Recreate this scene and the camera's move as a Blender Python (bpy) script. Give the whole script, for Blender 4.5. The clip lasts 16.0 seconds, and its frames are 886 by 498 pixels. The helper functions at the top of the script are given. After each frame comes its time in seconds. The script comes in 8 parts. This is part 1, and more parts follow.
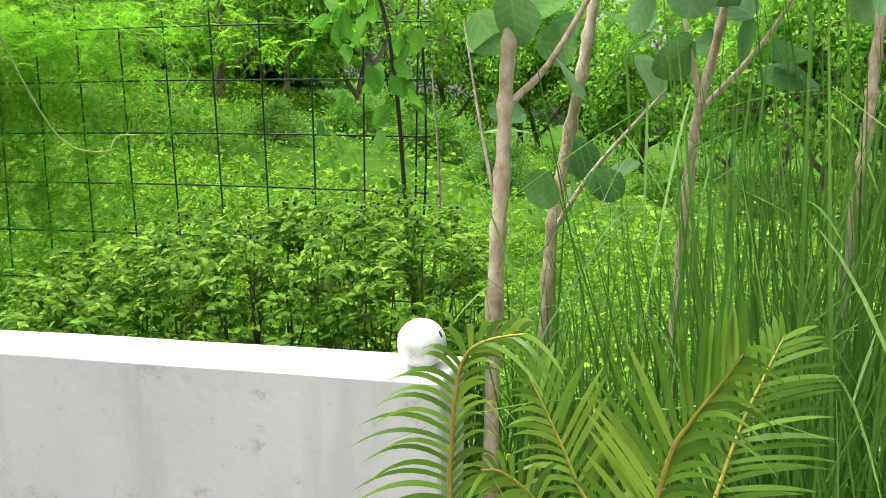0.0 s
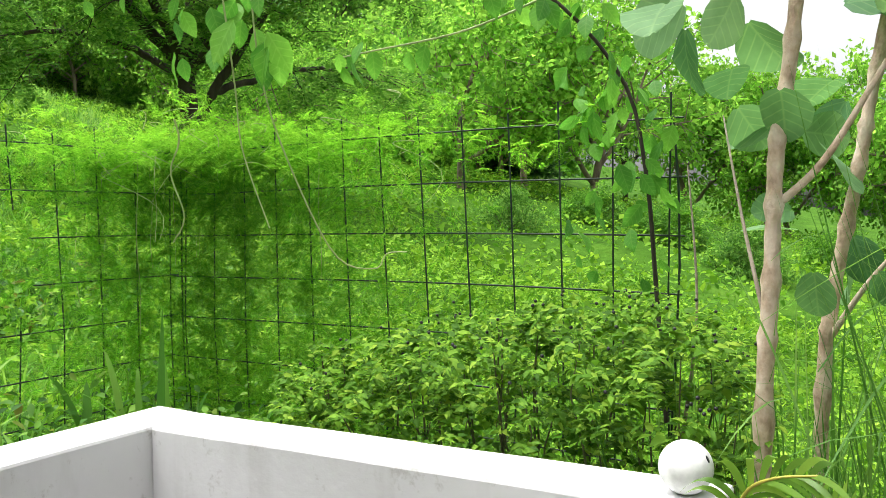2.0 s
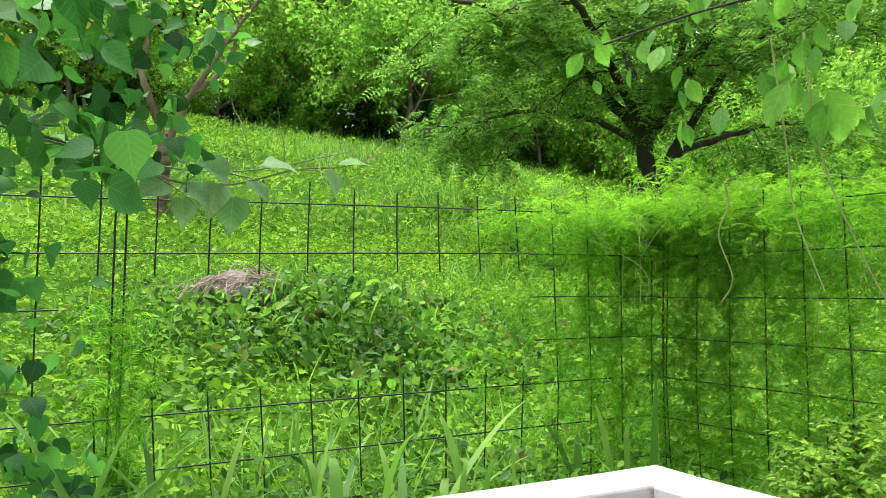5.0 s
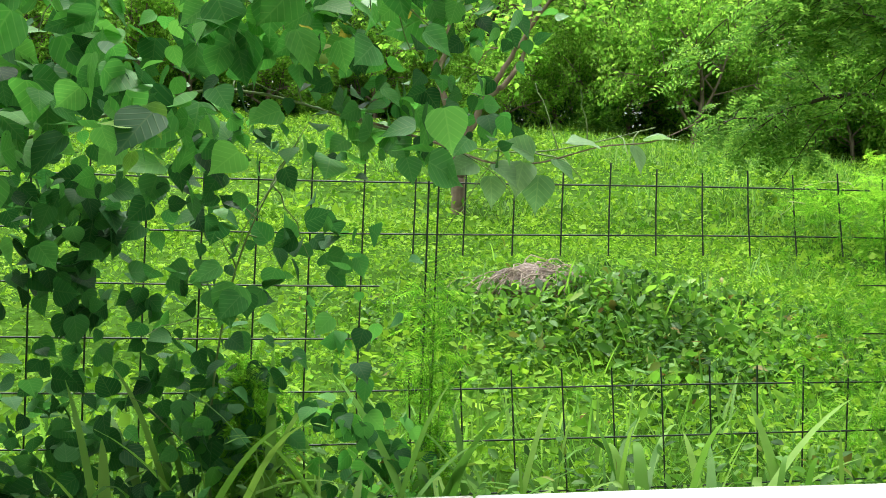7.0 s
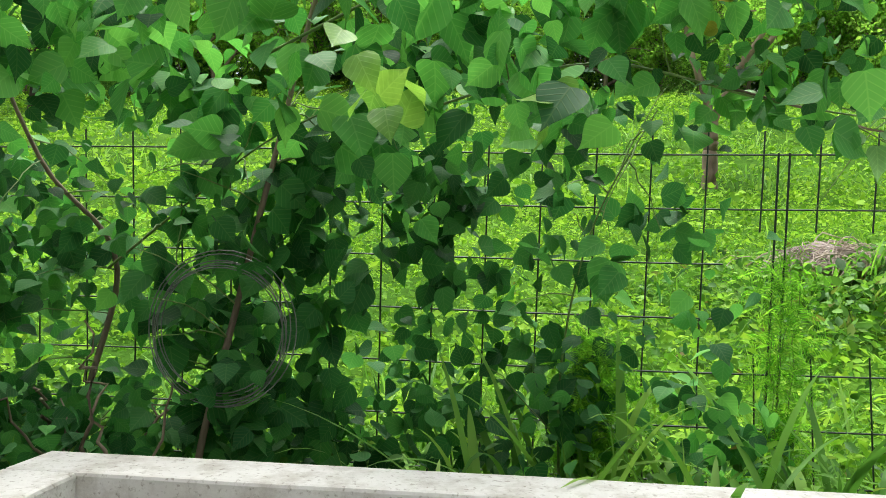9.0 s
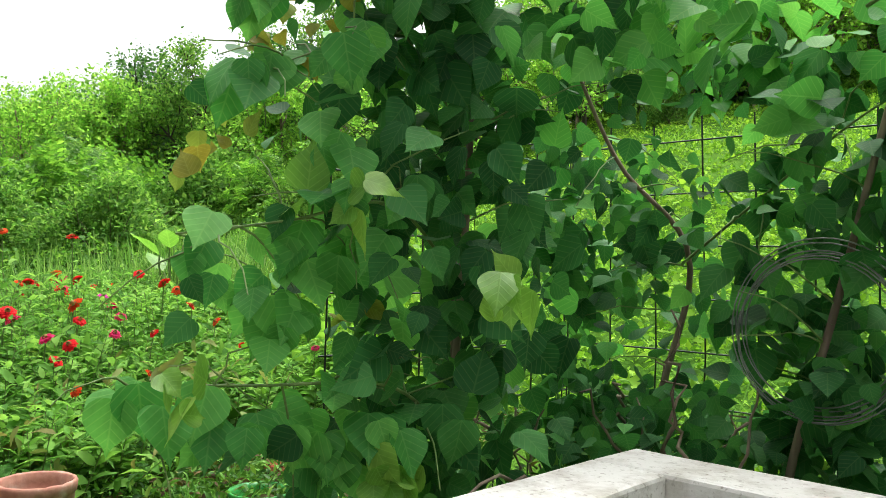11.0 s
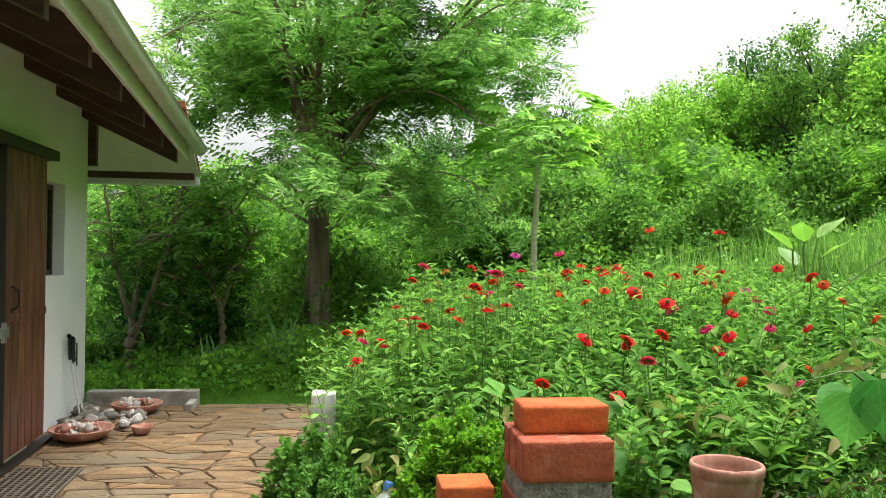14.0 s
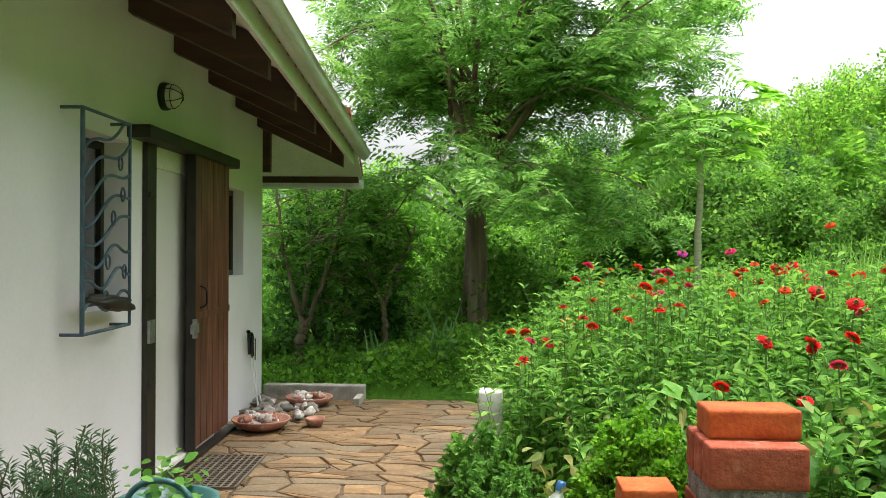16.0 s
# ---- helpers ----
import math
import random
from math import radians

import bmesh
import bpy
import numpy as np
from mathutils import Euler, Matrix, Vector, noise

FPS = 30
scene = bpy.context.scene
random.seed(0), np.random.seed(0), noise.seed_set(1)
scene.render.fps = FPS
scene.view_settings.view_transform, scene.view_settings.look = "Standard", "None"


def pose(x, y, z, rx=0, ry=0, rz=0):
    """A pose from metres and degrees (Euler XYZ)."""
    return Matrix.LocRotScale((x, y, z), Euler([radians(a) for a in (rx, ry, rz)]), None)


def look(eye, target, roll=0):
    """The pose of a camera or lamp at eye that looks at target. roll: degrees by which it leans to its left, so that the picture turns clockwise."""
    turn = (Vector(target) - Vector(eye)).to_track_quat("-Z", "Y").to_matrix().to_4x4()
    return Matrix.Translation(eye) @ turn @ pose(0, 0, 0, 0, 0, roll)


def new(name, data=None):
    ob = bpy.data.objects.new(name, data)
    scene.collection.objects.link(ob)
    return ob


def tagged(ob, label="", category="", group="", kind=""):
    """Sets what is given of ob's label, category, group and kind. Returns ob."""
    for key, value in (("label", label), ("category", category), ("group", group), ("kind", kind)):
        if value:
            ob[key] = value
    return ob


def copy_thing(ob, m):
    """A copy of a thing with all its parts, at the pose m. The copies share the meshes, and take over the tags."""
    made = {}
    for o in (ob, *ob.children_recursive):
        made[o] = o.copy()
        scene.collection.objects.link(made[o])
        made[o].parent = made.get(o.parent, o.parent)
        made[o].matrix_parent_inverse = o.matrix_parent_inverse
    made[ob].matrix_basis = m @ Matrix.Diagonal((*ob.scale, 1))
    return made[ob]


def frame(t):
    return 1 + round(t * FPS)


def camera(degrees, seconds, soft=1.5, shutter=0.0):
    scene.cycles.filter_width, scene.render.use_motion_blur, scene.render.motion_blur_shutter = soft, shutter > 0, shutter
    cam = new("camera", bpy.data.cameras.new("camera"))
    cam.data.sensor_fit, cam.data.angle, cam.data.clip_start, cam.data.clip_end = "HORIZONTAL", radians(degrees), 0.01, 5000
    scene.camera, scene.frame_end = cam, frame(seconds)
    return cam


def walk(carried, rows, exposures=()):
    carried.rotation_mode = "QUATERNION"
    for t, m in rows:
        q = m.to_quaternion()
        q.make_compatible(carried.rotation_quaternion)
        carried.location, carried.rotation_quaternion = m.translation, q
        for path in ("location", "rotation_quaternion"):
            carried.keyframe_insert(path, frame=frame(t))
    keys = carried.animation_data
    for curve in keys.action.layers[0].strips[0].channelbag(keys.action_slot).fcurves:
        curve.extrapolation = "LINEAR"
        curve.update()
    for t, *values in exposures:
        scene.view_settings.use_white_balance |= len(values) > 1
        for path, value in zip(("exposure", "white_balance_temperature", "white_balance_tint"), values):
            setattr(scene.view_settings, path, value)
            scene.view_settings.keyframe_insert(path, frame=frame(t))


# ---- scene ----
cam = camera(56.5, 16.0, soft=0.7)
# seconds, eye, target, roll
PATH = [
    (0, (0.65, 0.683, 1.46), (0.113, 2.587, 1.165), 0.2),
    (0.5, (0.64, 0.7, 1.463), (-0.066, 2.555, 1.223), 0.2),
    (1, (0.625, 0.695, 1.485), (-0.194, 2.512, 1.316), 0.0),
    (1.5, (0.613, 0.703, 1.491), (-0.321, 2.466, 1.353), -0.3),
    (2, (0.598, 0.708, 1.497), (-0.457, 2.405, 1.411), -0.8),
    (2.5, (0.589, 0.701, 1.492), (-0.604, 2.306, 1.446), -0.7),
    (3, (0.564, 0.694, 1.496), (-0.748, 2.203, 1.484), -0.7),
    (3.5, (0.538, 0.68, 1.495), (-0.889, 2.081, 1.517), -0.6),
    (4, (0.522, 0.659, 1.496), (-1.012, 1.941, 1.54), -0.6),
    (4.5, (0.531, 0.628, 1.503), (-1.133, 1.735, 1.567), -0.5),
    (5, (0.527, 0.605, 1.499), (-1.24, 1.538, 1.574), -0.4),
    (5.2, (0.522, 0.591, 1.497), (-1.282, 1.451, 1.574), -0.4),
    (7.3, (0.483, 0.554, 1.431), (-1.502, 0.789, 1.507), 0.5),
    (7.5, (0.469, 0.537, 1.433), (-1.518, 0.75, 1.502), 0.6),
    (8, (0.468, 0.451, 1.437), (-1.524, 0.616, 1.492), 1.2),
    (8.5, (0.457, 0.347, 1.442), (-1.543, 0.386, 1.474), 1.5),
    (9, (0.458, 0.23, 1.43), (-1.528, -0.011, 1.448), 1.3),
    (9.2, (0.445, 0.197, 1.435), (-1.518, -0.186, 1.439), 1.1),
    (11.3, (0.307, 0.045, 1.349), (-1.022, -1.448, 1.395), 1.6),
    (11.5, (0.322, 0.038, 1.35), (-0.908, -1.538, 1.391), 1.4),
    (12, (0.369, 0.013, 1.354), (-0.61, -1.731, 1.382), 0.8),
    (12.5, (0.41, 0.006, 1.355), (-0.352, -1.844, 1.377), 0.6),
    (13, (0.437, -0.016, 1.35), (-0.168, -1.922, 1.367), 0.6),
    (13.5, (0.467, -0.034, 1.342), (0.055, -1.991, 1.352), 0.9),
    (14, (0.492, -0.028, 1.344), (0.252, -2.014, 1.347), 0.8),
    (14.5, (0.53, -0.016, 1.348), (0.447, -2.015, 1.345), 0.7),
    (15, (0.552, -0.016, 1.347), (0.631, -2.014, 1.342), 0.5),
    (15.5, (0.558, -0.017, 1.344), (0.708, -2.011, 1.342), 0.4),
    (16, (0.57, -0.014, 1.348), (0.693, -2.011, 1.344), 0.3),
]
walk(cam, [(t, look(eye, target, roll)) for t, eye, target, roll in PATH])

# ---- light: a bright overcast sky ----
SUN_WAY = Vector((-0.24, -0.10, 0.96)).normalized()  # towards the sun behind the clouds
world = bpy.data.worlds.new("overcast_sky")
scene.world = world
world.use_nodes = True
wn, wl = world.node_tree.nodes, world.node_tree.links
wn.clear()
sky = wn.new("ShaderNodeTexSky")
sky.sky_type, sky.sun_disc = "NISHITA", False
sky.sun_elevation, sky.sun_rotation = math.asin(SUN_WAY.z), math.atan2(SUN_WAY.x, SUN_WAY.y)
sky.air_density, sky.dust_density, sky.ozone_density = 1.0, 6.0, 1.0
pale = wn.new("ShaderNodeHueSaturation")
pale.inputs["Saturation"].default_value = 0.12
bg = wn.new("ShaderNodeBackground")
bg.inputs["Strength"].default_value = 0.15
wout = wn.new("ShaderNodeOutputWorld")
wl.new(sky.outputs["Color"], pale.inputs["Color"])
wl.new(pale.outputs["Color"], bg.inputs["Color"])
wl.new(bg.outputs["Background"], wout.inputs["Surface"])
sun_data = bpy.data.lights.new("sun", "SUN")
sun_data.energy, sun_data.angle, sun_data.color = 1.5, radians(30), (1.0, 0.97, 0.92)
sun = new("sun", sun_data)
sun.matrix_world = SUN_WAY.to_track_quat("Z", "Y").to_matrix().to_4x4()
scene.view_settings.exposure = 1.2

# ---- materials ----
def nodes_of(name):
    m = bpy.data.materials.new(name)
    m.use_nodes = True
    n, l = m.node_tree.nodes, m.node_tree.links
    return m, n, l, n["Principled BSDF"]


def ramp(n, l, fac, stops):
    r = n.new("ShaderNodeValToRGB")
    r.color_ramp.elements[0].position, r.color_ramp.elements[0].color = stops[0][0], (*stops[0][1], 1)
    r.color_ramp.elements[1].position, r.color_ramp.elements[1].color = stops[-1][0], (*stops[-1][1], 1)
    for p, c in stops[1:-1]:
        r.color_ramp.elements.new(p).color = (*c, 1)
    l.new(fac, r.inputs["Fac"])
    return r.outputs["Color"]


def noise_out(n, l, scale, detail=4.0, stretch=(1, 1, 1), coord="Object", rough=0.55):
    tc, mp, t = n.new("ShaderNodeTexCoord"), n.new("ShaderNodeMapping"), n.new("ShaderNodeTexNoise")
    mp.inputs["Scale"].default_value = stretch
    t.inputs["Scale"].default_value, t.inputs["Detail"].default_value, t.inputs["Roughness"].default_value = scale, detail, rough
    l.new(tc.outputs[coord], mp.inputs["Vector"])
    l.new(mp.outputs["Vector"], t.inputs["Vector"])
    return t.outputs["Fac"]


def mix(n, l, fac, a, b, mode="MIX"):
    x = n.new("ShaderNodeMix")
    x.data_type, x.blend_type = "RGBA", mode
    for sock, v in ((x.inputs["Factor"], fac), (x.inputs["A"], a), (x.inputs["B"], b)):
        if isinstance(v, (int, float)):
            sock.default_value = v
        elif isinstance(v, tuple):
            sock.default_value = (*v, 1)
        else:
            l.new(v, sock)
    return x.outputs["Result"]


def bump(n, l, height, bsdf, strength=0.3, distance=0.01):
    b = n.new("ShaderNodeBump")
    b.inputs["Strength"].default_value, b.inputs["Distance"].default_value = strength, distance
    l.new(height, b.inputs["Height"])
    l.new(b.outputs["Normal"], bsdf.inputs["Normal"])


def rough_mat(name, stops, scale=6.0, rough=0.8, metal=0.0, bump_s=0.3, bump_d=0.004, fine=60.0, stretch=(1, 1, 1), objrand=0.0, coord="Object", grain_lo=0.72, grey=None):
    """A surface with broad stains and fine grain."""
    m, n, l, p = nodes_of(name)
    broad = noise_out(n, l, scale, 6.0, stretch, coord)
    grain = noise_out(n, l, fine, 5.0, stretch, coord)
    col = ramp(n, l, broad, stops)
    g = ramp(n, l, grain, [(0.25, (grain_lo, grain_lo, grain_lo)), (0.75, (1.0, 1.0, 1.0))])
    col = mix(n, l, 1.0, col, g, "MULTIPLY")
    if objrand:
        oi = n.new("ShaderNodeObjectInfo")
        hs = n.new("ShaderNodeHueSaturation")
        mr = n.new("ShaderNodeMapRange")
        mr.inputs["To Min"].default_value, mr.inputs["To Max"].default_value = 1 - objrand, 1 + objrand
        l.new(oi.outputs["Random"], mr.inputs["Value"])
        l.new(mr.outputs["Result"], hs.inputs["Value"])
        l.new(col, hs.inputs["Color"])
        col = hs.outputs["Color"]
        if grey:
            pick = n.new("ShaderNodeMath")
            pick.operation, pick.inputs[1].default_value = "PINGPONG", 0.17
            l.new(oi.outputs["Random"], pick.inputs[0])
            g2 = ramp(n, l, pick.outputs[0], [(0.06, (0, 0, 0)), (0.15, (0.8, 0.8, 0.8))])
            col = mix(n, l, g2, col, mix(n, l, 1.0, grey, g, "MULTIPLY"))
    l.new(col, p.inputs["Base Color"])
    p.inputs["Roughness"].default_value, p.inputs["Metallic"].default_value = rough, metal
    if bump_s:
        bump(n, l, grain, p, bump_s, bump_d)
    return m


def leaf_mat(name, stops, rough=0.5, thin=0.35, veins=0.0, gloss=0.18):
    """Leaves: each one takes its own tint, and lets some light through."""
    m, n, l, p = nodes_of(name)
    geo = n.new("ShaderNodeNewGeometry")
    oi, add, fr0 = n.new("ShaderNodeObjectInfo"), n.new("ShaderNodeMath"), n.new("ShaderNodeMath")
    fr0.operation = "FRACT"
    l.new(geo.outputs["Random Per Island"], add.inputs[0])
    l.new(oi.outputs["Random"], add.inputs[1])
    l.new(add.outputs[0], fr0.inputs[0])
    # leaf greens lean a little to blue
    stops = [(q, (r * 1.06, g * 0.99, b * 1.22) if g > r else (r, g, b)) for q, (r, g, b) in stops]
    col = ramp(n, l, fr0.outputs[0], stops)
    broad = noise_out(n, l, 1.1, 5.0)
    col = mix(n, l, 1.0, col, ramp(n, l, broad, [(0.32, (0.58, 0.66, 0.55)), (0.55, (0.95, 0.97, 0.9)), (0.7, (1.12, 1.06, 1.0))]), "MULTIPLY")
    if veins:
        uv, sep = n.new("ShaderNodeTexCoord"), n.new("ShaderNodeSeparateXYZ")
        l.new(uv.outputs["UV"], sep.inputs["Vector"])
        ab = n.new("ShaderNodeMath")
        ab.operation = "ABSOLUTE"
        l.new(sep.outputs["X"], ab.inputs[0])
        slope = n.new("ShaderNodeMath")
        slope.operation, slope.inputs[1].default_value = "MULTIPLY_ADD", -0.9
        l.new(ab.outputs[0], slope.inputs[0])
        l.new(sep.outputs["Y"], slope.inputs[2])
        fr = n.new("ShaderNodeMath")
        fr.operation, fr.inputs[1].default_value = "PINGPONG", 0.09
        l.new(slope.outputs[0], fr.inputs[0])
        side = ramp(n, l, fr.outputs[0], [(0.0, (1, 1, 1)), (0.022, (0, 0, 0))])
        rib = ramp(n, l, ab.outputs[0], [(0.0, (1, 1, 1)), (0.028, (0, 0, 0))])
        both = mix(n, l, 1.0, side, rib, "LIGHTEN")
        pale_c = mix(n, l, 1.0, col, (0.09, 0.11, 0.04), "ADD")
        vf = mix(n, l, 1.0, both, (veins, veins, veins), "MULTIPLY")
        col = mix(n, l, vf, col, pale_c)
        bump(n, l, both, p, 0.25, 0.002)
    l.new(col, p.inputs["Base Color"])
    p.inputs["Roughness"].default_value = rough
    p.inputs["Specular IOR Level"].default_value = gloss
    tr = n.new("ShaderNodeBsdfTranslucent")
    warm = mix(n, l, 1.0, col, (1.0, 1.0, 0.72), "MULTIPLY")
    warm2 = mix(n, l, 1.0, warm, (1.9, 1.9, 1.9), "MULTIPLY")
    l.new(warm2, tr.inputs["Color"])
    ms = n.new("ShaderNodeMixShader")
    ms.inputs["Fac"].default_value = thin
    l.new(p.outputs["BSDF"], ms.inputs[1])
    l.new(tr.outputs["BSDF"], ms.inputs[2])
    l.new(ms.outputs["Shader"], n["Material Output"].inputs["Surface"])
    return m


def greens(dark, mid, bright):
    return [(0.0, dark), (0.5, mid), (1.0, bright)]


M = {}
M["soil"] = rough_mat("soil", [(0.3, (0.045, 0.03, 0.018)), (0.6, (0.10, 0.085, 0.035)), (0.8, (0.06, 0.10, 0.025))], 3.0, 0.95, bump_s=0.6, bump_d=0.02, fine=40)
M["ground"] = rough_mat("meadow", [(0.25, (0.030, 0.085, 0.010)), (0.5, (0.062, 0.155, 0.016)), (0.75, (0.105, 0.22, 0.024))], 0.9, 0.95, bump_s=0.8, bump_d=0.06, fine=14)
M["ground"].node_tree.nodes["Principled BSDF"].inputs["Specular IOR Level"].default_value = 0.03
M["white"] = rough_mat("whitewash", [(0.2, (0.69, 0.685, 0.71)), (0.5, (0.765, 0.76, 0.80)), (0.8, (0.81, 0.80, 0.85))], 1.6, 0.85, bump_s=0.12, bump_d=0.002, fine=50, grain_lo=0.94)
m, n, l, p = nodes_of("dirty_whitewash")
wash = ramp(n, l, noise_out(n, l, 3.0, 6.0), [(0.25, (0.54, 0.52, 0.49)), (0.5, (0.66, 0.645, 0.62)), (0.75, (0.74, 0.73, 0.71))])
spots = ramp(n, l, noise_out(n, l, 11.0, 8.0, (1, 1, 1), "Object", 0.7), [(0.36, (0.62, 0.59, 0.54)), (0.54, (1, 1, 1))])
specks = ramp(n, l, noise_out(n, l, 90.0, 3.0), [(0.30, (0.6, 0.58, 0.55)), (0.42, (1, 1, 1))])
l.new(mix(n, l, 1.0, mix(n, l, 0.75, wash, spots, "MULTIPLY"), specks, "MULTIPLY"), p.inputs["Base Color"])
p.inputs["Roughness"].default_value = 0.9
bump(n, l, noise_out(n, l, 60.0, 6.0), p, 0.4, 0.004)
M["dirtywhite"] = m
m, n, l, p = nodes_of("streaked_whitewash")
wash = ramp(n, l, noise_out(n, l, 2.2, 5.0), [(0.25, (0.57, 0.565, 0.575)), (0.5, (0.65, 0.645, 0.66)), (0.75, (0.70, 0.695, 0.71))])
streak = ramp(n, l, noise_out(n, l, 5.0, 6.0, (2.2, 2.2, 0.35)), [(0.33, (0.80, 0.79, 0.775)), (0.52, (1, 1, 1))])
scuff = ramp(n, l, noise_out(n, l, 14.0, 8.0, (1, 1, 1), "Object", 0.75), [(0.30, (0.66, 0.64, 0.61)), (0.42, (1, 1, 1))])
l.new(mix(n, l, 1.0, mix(n, l, 0.7, wash, streak, "MULTIPLY"), scuff, "MULTIPLY"), p.inputs["Base Color"])
p.inputs["Roughness"].default_value = 0.85
bump(n, l, noise_out(n, l, 45.0, 6.0), p, 0.3, 0.003)
M["streakwhite"] = m
M["wire"] = rough_mat("green_coated_wire", [(0.3, (0.004, 0.016, 0.008)), (0.7, (0.01, 0.035, 0.016))], 8.0, 0.5, bump_s=0.0)
M["steel"] = rough_mat("galvanised_wire", [(0.3, (0.12, 0.13, 0.12)), (0.7, (0.28, 0.29, 0.28))], 12.0, 0.5, 0.5, bump_s=0.0)
M["bark"] = rough_mat("bark", [(0.3, (0.085, 0.062, 0.045)), (0.5, (0.24, 0.18, 0.13)), (0.72, (0.38, 0.30, 0.23))], 5.0, 0.95, bump_s=0.7, bump_d=0.03, fine=18, stretch=(1, 1, 0.2))
M["bark_dark"] = rough_mat("dark_bark", [(0.3, (0.025, 0.02, 0.015)), (0.6, (0.075, 0.06, 0.045)), (0.8, (0.12, 0.10, 0.075))], 5.0, 0.95, bump_s=0.9, bump_d=0.03, fine=18, stretch=(1, 1, 0.2))
M["bark_tan"] = rough_mat("tan_corky_bark", [(0.28, (0.34, 0.22, 0.15)), (0.45, (0.62, 0.46, 0.34)), (0.62, (0.76, 0.62, 0.50)), (0.78, (0.86, 0.77, 0.66))], 30.0, 0.9, bump_s=0.55, bump_d=0.01, fine=90, stretch=(1, 1, 0.7), grain_lo=0.8)
M["twig"] = rough_mat("twig", [(0.3, (0.06, 0.07, 0.025)), (0.7, (0.16, 0.15, 0.07))], 20.0, 0.8, bump_s=0.0)
M["papaya_bark"] = rough_mat("pale_papaya_bark", [(0.3, (0.36, 0.36, 0.24)), (0.7, (0.56, 0.54, 0.40))], 12.0, 0.85, bump_s=0.5, bump_d=0.006, fine=60, stretch=(0.3, 0.3, 2))
M["stem"] = rough_mat("green_stem", [(0.3, (0.08, 0.16, 0.03)), (0.7, (0.20, 0.30, 0.08))], 20.0, 0.6, bump_s=0.0)
M["palestem"] = rough_mat("pale_tendril", [(0.3, (0.25, 0.34, 0.10)), (0.7, (0.45, 0.52, 0.22))], 20.0, 0.6, bump_s=0.0)
M["brick"] = rough_mat("red_brick", [(0.22, (0.20, 0.040, 0.018)), (0.42, (0.37, 0.078, 0.034)), (0.6, (0.43, 0.105, 0.050)), (0.72, (0.50, 0.20, 0.13)), (0.80, (0.56, 0.36, 0.29))], 16.0, 0.92, bump_s=0.8, bump_d=0.006, fine=75, objrand=0.12, grain_lo=0.6)
M["brick_new"] = rough_mat("orange_brick", [(0.25, (0.40, 0.07, 0.014)), (0.5, (0.56, 0.115, 0.020)), (0.8, (0.60, 0.16, 0.038))], 13.0, 0.9, bump_s=0.7, bump_d=0.004, fine=85, grain_lo=0.66)
M["mortar"] = rough_mat("mortar", [(0.3, (0.20, 0.18, 0.16)), (0.5, (0.36, 0.33, 0.30)), (0.7, (0.50, 0.47, 0.43))], 34.0, 0.95, bump_s=1.0, bump_d=0.02, fine=110, grain_lo=0.5)
M["oldmortar"] = rough_mat("grey_cement", [(0.3, (0.24, 0.225, 0.19)), (0.5, (0.36, 0.34, 0.30)), (0.7, (0.48, 0.46, 0.42))], 9.0, 0.9, bump_s=0.6, bump_d=0.006, fine=60)
M["clay"] = rough_mat("terracotta", [(0.28, (0.28, 0.10, 0.065)), (0.45, (0.42, 0.18, 0.125)), (0.58, (0.47, 0.24, 0.17)), (0.70, (0.58, 0.42, 0.35))], 14.0, 0.85, bump_s=0.35, bump_d=0.003, fine=60)
M["flag"] = rough_mat("flagstone", [(0.25, (0.115, 0.062, 0.026)), (0.5, (0.235, 0.135, 0.058)), (0.75, (0.335, 0.22, 0.108))], 7.0, 0.7, bump_s=0.7, bump_d=0.006, fine=40, objrand=0.35, coord="Object", grain_lo=0.55, grey=(0.20, 0.155, 0.10))
M["joint"] = rough_mat("flag_joint", [(0.3, (0.075, 0.050, 0.030)), (0.7, (0.16, 0.11, 0.068))], 15.0, 0.95, bump_s=0.6, bump_d=0.006, fine=60)
M["rock"] = rough_mat("pale_rock", [(0.25, (0.27, 0.24, 0.21)), (0.45, (0.55, 0.50, 0.46)), (0.65, (0.80, 0.75, 0.71))], 9.0, 0.8, bump_s=0.6, bump_d=0.008, fine=40, objrand=0.25)
M["rock_dark"] = rough_mat("grey_rock", [(0.25, (0.10, 0.095, 0.085)), (0.5, (0.22, 0.20, 0.17)), (0.75, (0.36, 0.33, 0.28))], 9.0, 0.85, bump_s=0.6, bump_d=0.008, fine=40, objrand=0.2)
M["beam"] = rough_mat("dark_stained_beam", [(0.3, (0.035, 0.014, 0.008)), (0.6, (0.075, 0.03, 0.016)), (0.8, (0.11, 0.045, 0.024))], 5.0, 0.6, bump_s=0.25, bump_d=0.002, fine=50, stretch=(0.3, 3, 3))
M["door"] = rough_mat("varnished_door_plank", [(0.25, (0.050, 0.017, 0.010)), (0.5, (0.125, 0.042, 0.024)), (0.72, (0.24, 0.115, 0.075))], 5.0, 0.5, bump_s=0.3, bump_d=0.002, fine=40, stretch=(4, 4, 0.4), objrand=0.22)
M["darkframe"] = rough_mat("dark_brown_frame", [(0.3, (0.010, 0.008, 0.006)), (0.7, (0.03, 0.022, 0.017))], 6.0, 0.5, bump_s=0.15, bump_d=0.002, fine=50)
M["metal_grey"] = rough_mat("worn_metal", [(0.3, (0.25, 0.25, 0.25)), (0.7, (0.5, 0.5, 0.5))], 20.0, 0.4, 0.8, bump_s=0.0)
M["iron"] = rough_mat("blue_grey_iron_paint", [(0.3, (0.035, 0.075, 0.115)), (0.7, (0.085, 0.15, 0.21))], 12.0, 0.45, bump_s=0.1, bump_d=0.002, fine=80)
